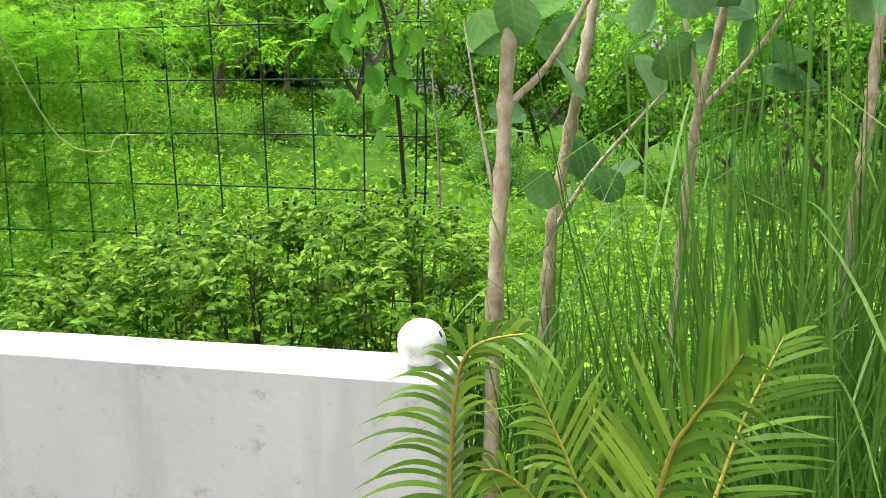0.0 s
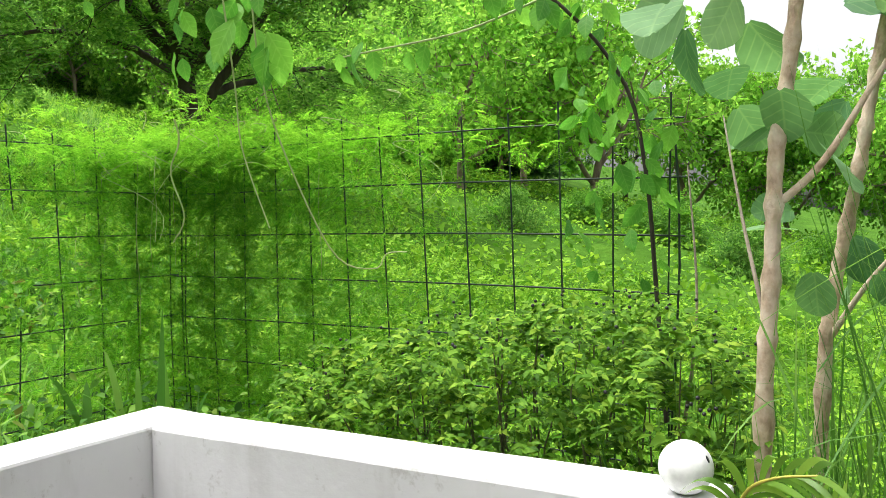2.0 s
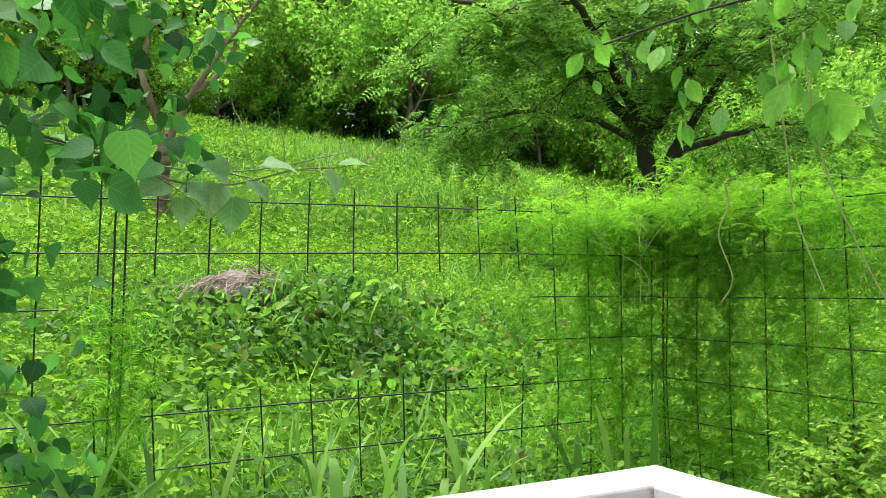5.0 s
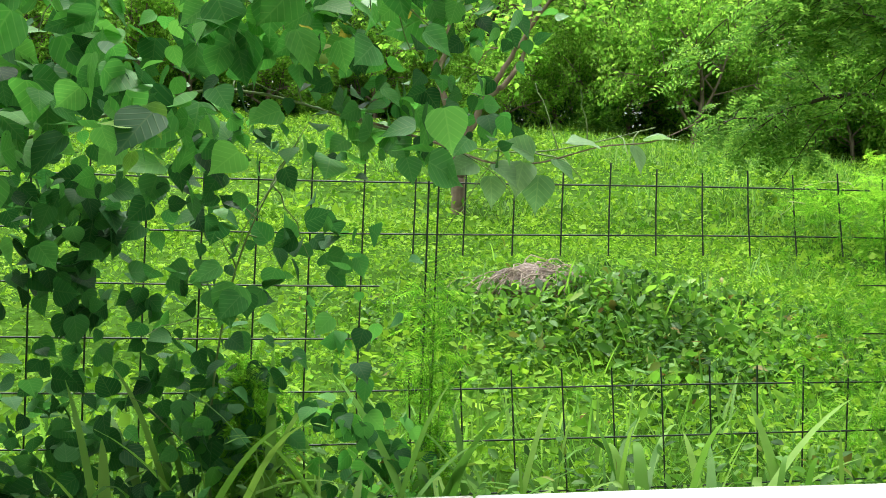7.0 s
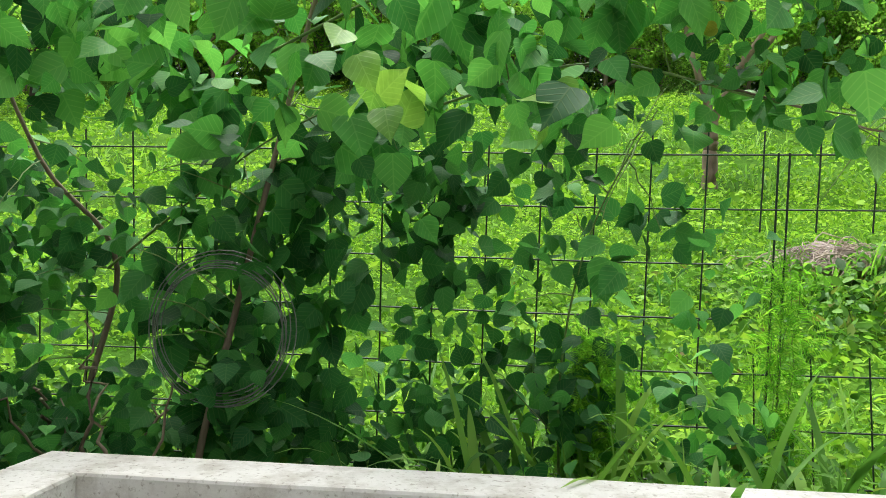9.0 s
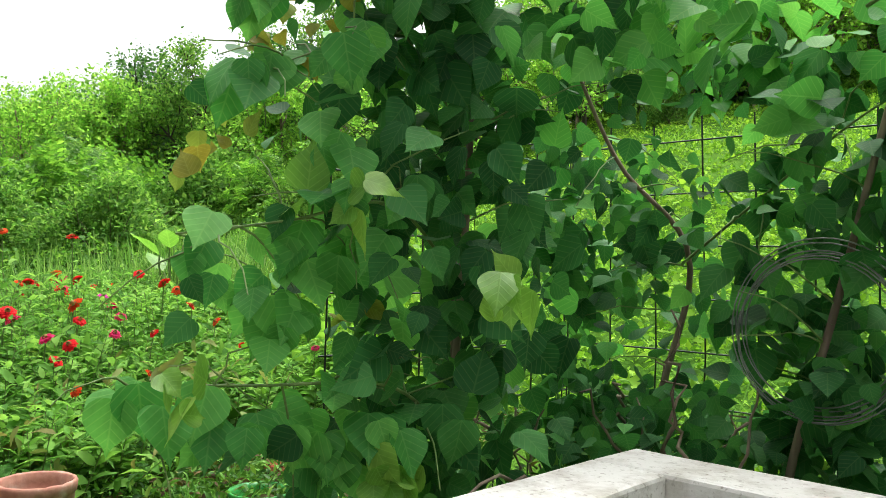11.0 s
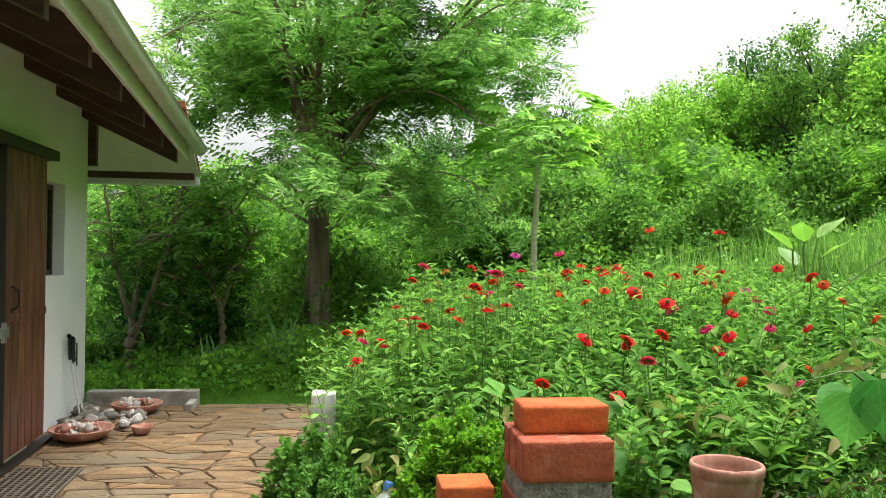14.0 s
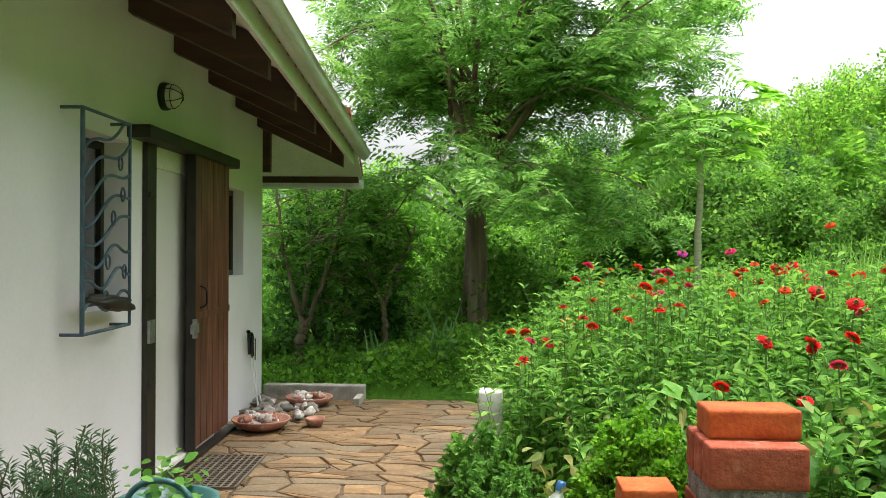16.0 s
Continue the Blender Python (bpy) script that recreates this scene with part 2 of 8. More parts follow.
M["gutter"] = rough_mat("painted_gutter", [(0.3, (0.66, 0.68, 0.67)), (0.7, (0.80, 0.82, 0.81))], 4.0, 0.35, bump_s=0.1, bump_d=0.002)
M["soffit"] = rough_mat("cream_soffit", [(0.3, (0.74, 0.71, 0.64)), (0.7, (0.84, 0.82, 0.76))], 4.0, 0.8, bump_s=0.2, bump_d=0.002)
M["tile"] = rough_mat("roof_tile", [(0.3, (0.28, 0.09, 0.05)), (0.7, (0.45, 0.17, 0.09))], 6.0, 0.85, bump_s=0.4, bump_d=0.004)
M["rubber"] = rough_mat("brown_rubber", [(0.3, (0.09, 0.07, 0.05)), (0.7, (0.16, 0.13, 0.095))], 20.0, 0.8, bump_s=0.3, bump_d=0.002)
M["black"] = rough_mat("black_plastic", [(0.3, (0.008, 0.008, 0.009)), (0.7, (0.02, 0.02, 0.022))], 20.0, 0.45, bump_s=0.0)
M["curtain"] = rough_mat("pale_door_panel", [(0.3, (0.60, 0.59, 0.57)), (0.7, (0.68, 0.67, 0.65))], 1.2, 0.8, bump_s=0.0, fine=8, grain_lo=0.95)
M["dim"] = rough_mat("interior_paint", [(0.3, (0.30, 0.29, 0.27)), (0.7, (0.42, 0.40, 0.38))], 2.0, 0.9, bump_s=0.0)
M["bluefloor"] = rough_mat("interior_floor", [(0.3, (0.05, 0.07, 0.10)), (0.7, (0.10, 0.13, 0.17))], 4.0, 0.4, bump_s=0.0)
M["straw"] = rough_mat("dry_roots", [(0.3, (0.22, 0.17, 0.13)), (0.55, (0.46, 0.38, 0.31)), (0.8, (0.62, 0.55, 0.48))], 12.0, 0.95, bump_s=0.6, bump_d=0.01, fine=60)
M["blue"] = rough_mat("green_blue_plastic", [(0.3, (0.03, 0.10, 0.10)), (0.7, (0.06, 0.17, 0.16))], 8.0, 0.4, bump_s=0.0)
M["ball"] = rough_mat("white_glazed_ball", [(0.3, (0.80, 0.80, 0.79)), (0.7, (0.88, 0.88, 0.87))], 6.0, 0.45, bump_s=0.05, bump_d=0.001)
mg, ng, lg, pg = nodes_of("window_glass")
pg.inputs["Base Color"].default_value = (0.9, 0.95, 0.95, 1)
pg.inputs["Transmission Weight"].default_value, pg.inputs["Roughness"].default_value = 1.0, 0.03
M["glass"] = mg
ml, nl, ll, pl = nodes_of("frosted_lamp_glass")
pl.inputs["Base Color"].default_value = (0.75, 0.74, 0.68, 1)
pl.inputs["Transmission Weight"].default_value, pl.inputs["Roughness"].default_value = 0.12, 0.35
M["lampglass"] = ml

M["weed"] = leaf_mat("meadow_weed_leaf", greens((0.06, 0.18, 0.014), (0.15, 0.33, 0.024), (0.29, 0.50, 0.05)), 0.6, 0.30, gloss=0.07)
M["weed_dark"] = leaf_mat("dark_weed_leaf", [(0.0, (0.03, 0.09, 0.018)), (0.4, (0.07, 0.20, 0.028)), (0.8, (0.15, 0.34, 0.045)), (0.93, (0.22, 0.40, 0.06)), (1.0, (0.20, 0.12, 0.05))], 0.5, 0.25)
M["grass"] = leaf_mat("grass_blade", greens((0.07, 0.20, 0.025), (0.14, 0.32, 0.045), (0.25, 0.44, 0.08)), 0.5, 0.36)
M["reed"] = leaf_mat("vetiver_blade", greens((0.055, 0.16, 0.025), (0.115, 0.26, 0.045), (0.21, 0.36, 0.09)), 0.5, 0.4)
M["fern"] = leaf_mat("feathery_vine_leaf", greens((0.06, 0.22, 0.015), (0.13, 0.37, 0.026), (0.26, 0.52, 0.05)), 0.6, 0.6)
# shade inside the climber is put into this darker leaf green
M["heart"] = leaf_mat("shaded_heart_leaf", greens((0.013, 0.075, 0.018), (0.028, 0.142, 0.030), (0.062, 0.235, 0.048)), 0.55, 0.28, veins=0.35, gloss=0.18)
M["heart_new"] = leaf_mat("young_heart_leaf", greens((0.11, 0.28, 0.035), (0.16, 0.36, 0.045), (0.23, 0.43, 0.06)), 0.45, 0.4, veins=0.5, gloss=0.5)
M["vine"] = leaf_mat("vine_leaf", greens((0.06, 0.21, 0.026), (0.105, 0.31, 0.036), (0.18, 0.43, 0.055)), 0.5, 0.42, veins=0.4, gloss=0.2)
# the same leaf where light reaches it, the brightness put into the green
M["heart_lit"] = leaf_mat("lit_heart_leaf", greens((0.045, 0.225, 0.040), (0.085, 0.33, 0.054), (0.15, 0.44, 0.080)), 0.5, 0.34, veins=0.5, gloss=0.28)
M["bronze"] = leaf_mat("bronze_young_leaf", greens((0.24, 0.20, 0.035), (0.28, 0.28, 0.045), (0.18, 0.32, 0.045)), 0.45, 0.4, veins=0.4)
M["shrub"] = leaf_mat("shrub_leaf", greens((0.06, 0.18, 0.02), (0.11, 0.28, 0.03), (0.21, 0.42, 0.05)), 0.5, 0.45)
M["tree"] = leaf_mat("tree_leaf", greens((0.055, 0.16, 0.024), (0.11, 0.26, 0.04), (0.20, 0.37, 0.068)), 0.6, 0.48, gloss=0.1)
M["tree_light"] = leaf_mat("light_tree_leaf", greens((0.09, 0.25, 0.03), (0.18, 0.39, 0.05), (0.30, 0.52, 0.085)), 0.6, 0.55, gloss=0.08)
M["tree_dark"] = leaf_mat("dark_tree_leaf", greens((0.03, 0.10, 0.025), (0.06, 0.17, 0.035), (0.12, 0.28, 0.055)), 0.5, 0.35)
M["feather"] = leaf_mat("pinnate_leaf", greens((0.09, 0.23, 0.05), (0.17, 0.35, 0.085), (0.28, 0.48, 0.14)), 0.55, 0.55)
M["papaya"] = leaf_mat("papaya_leaf", greens((0.14, 0.34, 0.045), (0.21, 0.44, 0.06), (0.30, 0.54, 0.09)), 0.5, 0.5)
M["palm"] = leaf_mat("palm_leaflet", greens((0.085, 0.19, 0.020), (0.16, 0.31, 0.032), (0.27, 0.43, 0.055)), 0.42, 0.36, gloss=0.3)
M["milkweed"] = leaf_mat("grey_green_leaf", greens((0.07, 0.19, 0.065), (0.13, 0.28, 0.10), (0.22, 0.38, 0.17)), 0.55, 0.35, veins=0.5)
M["zleaf"] = leaf_mat("zinnia_leaf", greens((0.065, 0.185, 0.028), (0.13, 0.31, 0.048), (0.23, 0.44, 0.08)), 0.75, 0.36, gloss=0.12)
M["dryleaf"] = leaf_mat("yellowing_leaf", greens((0.20, 0.18, 0.06), (0.24, 0.27, 0.08), (0.20, 0.29, 0.07)), 0.65, 0.3)
M["box"] = leaf_mat("boxwood_leaf", greens((0.08, 0.24, 0.014), (0.16, 0.38, 0.025), (0.27, 0.50, 0.045)), 0.5, 0.4)
M["herb"] = leaf_mat("herb_leaf", greens((0.06, 0.18, 0.025), (0.11, 0.27, 0.04), (0.17, 0.36, 0.06)), 0.5, 0.35)
M["rosemary"] = leaf_mat("rosemary_needle", greens((0.03, 0.085, 0.034), (0.055, 0.125, 0.05), (0.09, 0.17, 0.07)), 0.7, 0.2, gloss=0.15)
M["red"] = leaf_mat("red_petal", greens((0.55, 0.010, 0.016), (0.68, 0.018, 0.026), (0.78, 0.035, 0.045)), 0.7, 0.3, gloss=0.1)
M["orange"] = leaf_mat("orange_petal", greens((0.58, 0.045, 0.012), (0.70, 0.08, 0.018), (0.80, 0.13, 0.03)), 0.7, 0.3, gloss=0.1)
M["pink"] = leaf_mat("pink_petal", greens((0.48, 0.015, 0.09), (0.60, 0.03, 0.15), (0.70, 0.05, 0.21)), 0.7, 0.3, gloss=0.1)
M["purple"] = leaf_mat("magenta_petal", greens((0.50, 0.03, 0.30), (0.58, 0.05, 0.38), (0.66, 0.08, 0.42)), 0.7, 0.3, gloss=0.1)
M["disc"] = rough_mat("flower_disc", [(0.3, (0.10, 0.035, 0.01)), (0.7, (0.35, 0.19, 0.02))], 60.0, 0.8, bump_s=0.0)
M["litter"] = leaf_mat("fallen_leaf", [(0.0, (0.07, 0.04, 0.035)), (0.4, (0.13, 0.08, 0.05)), (0.7, (0.22, 0.15, 0.08)), (1.0, (0.10, 0.05, 0.055))], 0.8, 0.15)
M["greenplastic"] = rough_mat("green_plastic", [(0.3, (0.03, 0.30, 0.05)), (0.7, (0.05, 0.38, 0.08))], 8.0, 0.4, bump_s=0.0)
M["bluecap"] = rough_mat("blue_plastic", [(0.3, (0.05, 0.16, 0.45)), (0.7, (0.08, 0.22, 0.52))], 8.0, 0.4, bump_s=0.0)
M["thatch"] = rough_mat("matted_thatch", [(0.3, (0.20, 0.155, 0.125)), (0.5, (0.42, 0.345, 0.29)), (0.7, (0.60, 0.53, 0.47))], 16.0, 0.95, bump_s=1.0, bump_d=0.03, fine=45, stretch=(3, 0.5, 3), grain_lo=0.35)
M["pepper"] = leaf_mat("pepper_leaf", [(0.0, (0.045, 0.125, 0.010)), (0.4, (0.09, 0.22, 0.016)), (0.8, (0.17, 0.34, 0.027)), (1.0, (0.30, 0.46, 0.05))], 0.55, 0.28, gloss=0.1)
# the creeper's leaf again, with the light on its crest put into the green
M["fern_lit_top"] = leaf_mat("feathery_vine_lit_crest_leaf", greens((0.11, 0.33, 0.02), (0.21, 0.50, 0.035), (0.36, 0.64, 0.07)), 0.6, 0.5)
M["palmrib"] = rough_mat("yellow_palm_rib", [(0.3, (0.38, 0.36, 0.05)), (0.7, (0.58, 0.50, 0.09))], 20.0, 0.5, bump_s=0.0)

# ---- geometry helpers ----
UP = np.array((0.0, 0.0, 1.0))


class Geo:
    """Triangles gathered from many small pieces."""

    def __init__(self):
        self.v, self.f, self.u, self.n = [], [], [], 0

    def add(self, v, f, uv=None):
        v, f = np.asarray(v, float).reshape(-1, 3), np.asarray(f, int)
        if f.shape[1] == 4:
            f = np.concatenate((f[:, [0, 1, 2]], f[:, [0, 2, 3]]))
        self.v.append(v)
        self.f.append(f + self.n)
        self.u.append(np.zeros((len(v), 2)) if uv is None else np.asarray(uv, float))
        self.n += len(v)
        return self

    def mesh(self, name, mat, smooth=True):
        v, f, u = np.concatenate(self.v), np.concatenate(self.f), np.concatenate(self.u)
        me = bpy.data.meshes.new(name)
        me.vertices.add(len(v))
        me.vertices.foreach_set("co", v.astype(np.float32).ravel())
        me.loops.add(f.size)
        me.loops.foreach_set("vertex_index", f.astype(np.int32).ravel())
        me.polygons.add(len(f))
        me.polygons.foreach_set("loop_start", np.arange(0, f.size, 3, dtype=np.int32))
        me.polygons.foreach_set("use_smooth", np.full(len(f), smooth))
        if u.any():
            me.uv_layers.new(name="UVMap").data.foreach_set("uv", u[f.ravel()].astype(np.float32).ravel())
        me.update(calc_edges=True)
        me.materials.append(mat)
        return me


def unit(a):
    a = np.asarray(a, float)
    return a / np.maximum(np.linalg.norm(a, axis=-1, keepdims=True), 1e-9)


def frames(along, facing):
    """Turns whose y runs along and whose z is near facing."""
    y = unit(along)
    x = np.cross(y, facing)
    x = np.where(np.linalg.norm(x, axis=-1, keepdims=True) < 1e-3, np.cross(y, (0.3, 0.9, 0.1)), x)
    x = unit(x)
    return np.stack((x, y, np.cross(x, y)), axis=-1)


DIAMOND = (np.array(((0, 0, 0), (0.3, 0.45, 0.07), (0, 1, -0.08), (-0.3, 0.45, 0.07)), float), np.array(((0, 1, 2), (0, 2, 3))))
OVAL = (np.array(((0, 0, 0), (0.26, 0.25, 0.05), (0.30, 0.6, 0.05), (0, 1, -0.10), (-0.30, 0.6, 0.05), (-0.26, 0.25, 0.05), (0, 0.45, 0)), float),
        np.array(((0, 1, 6), (1, 2, 6), (2, 3, 6), (3, 4, 6), (4, 5, 6), (5, 0, 6))))
LANCE = (np.array(((0, 0, 0), (0.16, 0.35, 0.05), (0, 0.4, 0.0), (-0.16, 0.35, 0.05), (0.10, 0.72, -0.03), (0, 0.75, -0.07), (-0.10, 0.72, -0.03), (0, 1, -0.22)), float),
         np.array(((0, 1, 2), (0, 2, 3), (1, 4, 5), (1, 5, 2), (2, 5, 6), (2, 6, 3), (4, 7, 5), (5, 7, 6))))


def shaped_leaf(rows, cup=0.16, curl=0.25, cols=3, wave=0.02, fold=0.0):
    """A leaf from (position, half width, set-back of the edge) rows, cupped and curled."""
    v, f = [], []
    xs = np.linspace(-1, 1, cols)
    for i, (t, w, back) in enumerate(rows):
        for x in xs:
            v.append((x * w, t - back * abs(x) ** 1.5, cup * abs(x) * w * 2 - curl * t * t + wave * math.sin(9 * t + 3 * x) * abs(x)))
    for i in range(len(rows) - 1):
        for j in range(cols - 1):
            a = i * cols + j
            f += [(a, a + 1, a + cols + 1), (a, a + cols + 1, a + cols)]
    return np.array(v, float), np.array(f)


HEART_ROWS = ((0.0, 0.12, 0.02), (0.05, 0.29, 0.045), (0.14, 0.42, 0.04), (0.27, 0.49, 0.015), (0.42, 0.475, 0.0), (0.58, 0.39, 0.0), (0.73, 0.265, 0.0), (0.86, 0.135, 0.0), (0.97, 0.055, 0.0), (1.12, 0.004, 0.0))
HEART = shaped_leaf(HEART_ROWS, 0.09, 0.12)
ROUND_ROWS = ((0.0, 0.06, 0.04), (0.10, 0.24, 0.03), (0.28, 0.37, 0.0), (0.50, 0.42, 0.0), (0.72, 0.37, 0.0), (0.88, 0.24, 0.0), (0.97, 0.08, 0.0))
OVAL_ROWS = ((0.0, 0.02, 0.0), (0.15, 0.18, 0.0), (0.38, 0.30, 0.0), (0.60, 0.27, 0.0), (0.82, 0.14, 0.0), (1.0, 0.005, 0.0))


def pinnate(pairs, size=0.2, wide=0.32, sag=0.25):
    """A feathery leaf: paired leaflets along a bending rib."""
    g = Geo()
    for i in range(pairs):
        t = (i + 0.7) / pairs
        for s in (1, -1):
            along = np.array((s * 1.0, 0.35, -0.15))
            base = np.array((0, t, -sag * t * t))
            r = frames(along, UP)
            v = (DIAMOND[0] * (wide * 2 * size, size, size)) * (1.0 - 0.5 * abs(t - 0.45)) @ r.T + base
            g.add(v, DIAMOND[1])
    ts = np.linspace(0, 1, 4)
    rib = np.array([(sx * 0.006, t, -sag * t * t) for t in ts for sx in (-1, 1)])
    g.add(rib, [(2 * i, 2 * i + 1, 2 * i + 3, 2 * i + 2) for i in range(3)])
    return np.concatenate(g.v), np.concatenate(g.f)


def scatter(geo, leaf, pos, along, facing, size, wide=None):
    """One leaf at every place, each with its own heading, facing and size."""
    v, f = leaf
    r = frames(along, facing)
    size = np.broadcast_to(np.asarray(size, float), (len(pos),))
    local = v[None] * size[:, None, None]
    if wide is not None:
        local = local * np.stack((np.broadcast_to(wide, (len(pos),)), np.ones(len(pos)), np.ones(len(pos))), -1)[:, None, :]
    w = np.einsum("nij,nkj->nki", r, local) + np.asarray(pos)[:, None]
    k = len(v)
    faces = (f[None] + (np.arange(len(pos)) * k)[:, None, None]).reshape(-1, 3)
    geo.add(w.reshape(-1, 3), faces, np.tile(v[:, :2], (len(pos), 1)))
    return geo


def blades(geo, p0, d0, length, width, droop, seg=4, side=None, keel=0.0):
    """Long narrow blades that start along d0 and bend down by droop."""
    n = len(p0)
    d0 = unit(d0)
    length, width, droop = (np.broadcast_to(np.asarray(a, float), (n,)) for a in (length, width, droop))
    x = np.cross(d0, UP) if side is None else side
    x = unit(np.where(np.linalg.norm(x, axis=-1, keepdims=True) < 0.05, (1.0, 0.3, 0), x))
    t = np.linspace(0, 1, seg + 1)
    mid = p0[:, None] + length[:, None, None] * (d0[:, None] * t[:, None] - UP * (droop[:, None] * t ** 2)[..., None])
    shape = np.maximum(0.03, np.sin(np.pi * np.clip(0.16 + 0.84 * t, 0, 1)) ** 0.7)
    off = x[:, None] * (width[:, None] * shape)[..., None] * 0.5
    v = np.stack((mid - off, mid + off), 2).reshape(n, -1, 3)
    q = np.array([(2 * i, 2 * i + 1, 2 * i + 3, 2 * i + 2) for i in range(seg)])
    faces = (q[None] + (np.arange(n) * 2 * (seg + 1))[:, None, None]).reshape(-1, 4)
    uv = np.tile(np.stack((np.tile((-0.5, 0.5), seg + 1), np.repeat(t, 2)), -1), (n, 1))
    geo.add(v.reshape(-1, 3), faces, uv)
    return geo


def tube(geo, pts, radii, sides=6):
    """A tapering round stem along a line of places."""
    pts = np.asarray(pts, float)
    k = len(pts)
    radii = np.broadcast_to(np.asarray(radii, float), (k,))
    d = unit(np.gradient(pts, axis=0))
    x = unit(np.cross(d, (0.31, 0.2, 0.93)))
    y = np.cross(d, x)
    a = np.linspace(0, 2 * np.pi, sides, endpoint=False)
    ring = np.cos(a)[None, :, None] * x[:, None] + np.sin(a)[None, :, None] * y[:, None]
    v = (pts[:, None] + ring * radii[:, None, None]).reshape(-1, 3)
    f = [(i * sides + j, i * sides + (j + 1) % sides, (i + 1) * sides + (j + 1) % sides, (i + 1) * sides + j) for i in range(k - 1) for j in range(sides)]
    geo.add(v, f)
    return geo


def bend(a, b, n=8, sag=0.0, wob=0.0, rng=None):
    """A line of places from a to b that sags or wobbles."""
    t = np.linspace(0, 1, n)[:, None]
    p = np.asarray(a, float) * (1 - t) + np.asarray(b, float) * t
    p = p - UP * sag * 4 * t * (1 - t)
    if wob and rng is not None:
        p[1:-1] += rng.normal(0, wob, (n - 2, 3))
    return p


def smooth_line(pts, n=20):
    """A rounded line through a few places."""
    pts = np.asarray(pts, float)
    k = len(pts)
    out = []
    for s in np.linspace(0, k - 1 - 1e-6, n):
        i = int(s)
        u = s - i
        p0, p1, p2, p3 = pts[max(i - 1, 0)], pts[i], pts[min(i + 1, k - 1)], pts[min(i + 2, k - 1)]
        out.append(0.5 * (2 * p1 + (p2 - p0) * u + (2 * p0 - 5 * p1 + 4 * p2 - p3) * u ** 2 + (3 * p1 - p0 - 3 * p2 + p3) * u ** 3))
    return np.array(out)


def any_way(rng, n, flat=0.0):
    d = rng.normal(0, 1, (n, 3))
    d[:, 2] *= 1 - flat
    return unit(d)


# ---- object helpers ----
def thing(name, label, category, group="", kind="", at=(0, 0, 0), data=None):
    ob = new(name, data)
    ob.location = at
    return tagged(ob, label, category, group, kind)


def part(name, me, material, parent, label=""):
    """One mesh object under a thing or part; the mesh is in world coordinates less the thing's place."""
    if isinstance(me, Geo):
        me = me.mesh(name, material)
    elif isinstance(me, bmesh.types.BMesh):
        bm, me = me, bpy.data.meshes.new(name)
        bm.to_mesh(me)
        bm.free()
        me.materials.append(material)
    ob = new(name, me)
    ob.parent = parent
    if label:
        ob["label"] = label
    return ob


def leaf_parts(parent, name, rows, material, P, A, F, S, label="", cols=5):
    """Large leaves, each a part of its own on one of three shared meshes."""
    made = [Geo().add(v, f, v[:, :2]).mesh(name, material) for v, f in (shaped_leaf(rows, c, k, cols, w) for c, k, w in ((0.07, 0.07, 0.02), (0.17, 0.15, 0.03), (0.02, 0.24, 0.04)))]
    R = frames(A, F)
    for i in range(len(P)):
        ob = part(name, made[i % 3], None, parent, label)
        m = Matrix.Identity(4)
        for a in range(3):
            for b in range(3):
                m[a][b] = R[i][a][b] * S[i]
            m[a][3] = P[i][a]
        ob.matrix_local = m


def box(bm, lo, hi, bevel=0.0, m=None, seg=2):
    """A box, its edges rounded off, into bm."""
    lo, hi = Vector(lo), Vector(hi)
    mid, dim = (lo + hi) / 2, hi - lo
    r = bmesh.ops.create_cube(bm, size=1.0, matrix=(m or Matrix()) @ Matrix.Translation(mid) @ Matrix.Diagonal((*dim, 1)))
    if bevel:
        edges = list({e for v in r["verts"] for e in v.link_edges})
        bmesh.ops.bevel(bm, geom=edges, offset=bevel, segments=seg, affect="EDGES", profile=0.5)
    return bm


def boxes(*rows, bevel=0.004, m=None):
    bm = bmesh.new()
    for lo, hi in rows:
        box(bm, lo, hi, bevel, m)
    return bm


def turned(profile, sides=32, rough=0.0, rng=None):
    """A round body from (radius, height) pairs."""
    g = Geo()
    a = np.linspace(0, 2 * np.pi, sides, endpoint=False)
    v = np.array([(r * math.cos(t), r * math.sin(t), z) for r, z in profile for t in a])
    if rough:
        v += rng.normal(0, rough, v.shape)
    k = len(profile)
    f = [(i * sides + j, i * sides + (j + 1) % sides, (i + 1) * sides + (j + 1) % sides, (i + 1) * sides + j) for i in range(k - 1) for j in range(sides)]
    return g.add(v, f)


def lump(rng, rx, ry, rz, detail=2, rough=0.18):
    """A stone: an uneven rounded body."""
    bm = bmesh.new()
    bmesh.ops.create_icosphere(bm, subdivisions=detail, radius=1.0)
    seed = Vector(rng.uniform(-50, 50, 3))
    for v in bm.verts:
        k = 1 + rough * 2 * noise.noise(v.co * 1.1 + seed) + rough * noise.noise(v.co * 2.7 + seed)
        v.co = Vector((v.co.x * rx, v.co.y * ry, v.co.z * rz)) * k
    for f in bm.faces:
        f.smooth = True
    return bm

# ---- ground: one sheet, rising to a crest behind the fence ----
def softplus(a):
    return np.where(a > 20, a, np.log1p(np.exp(np.minimum(a, 20))))


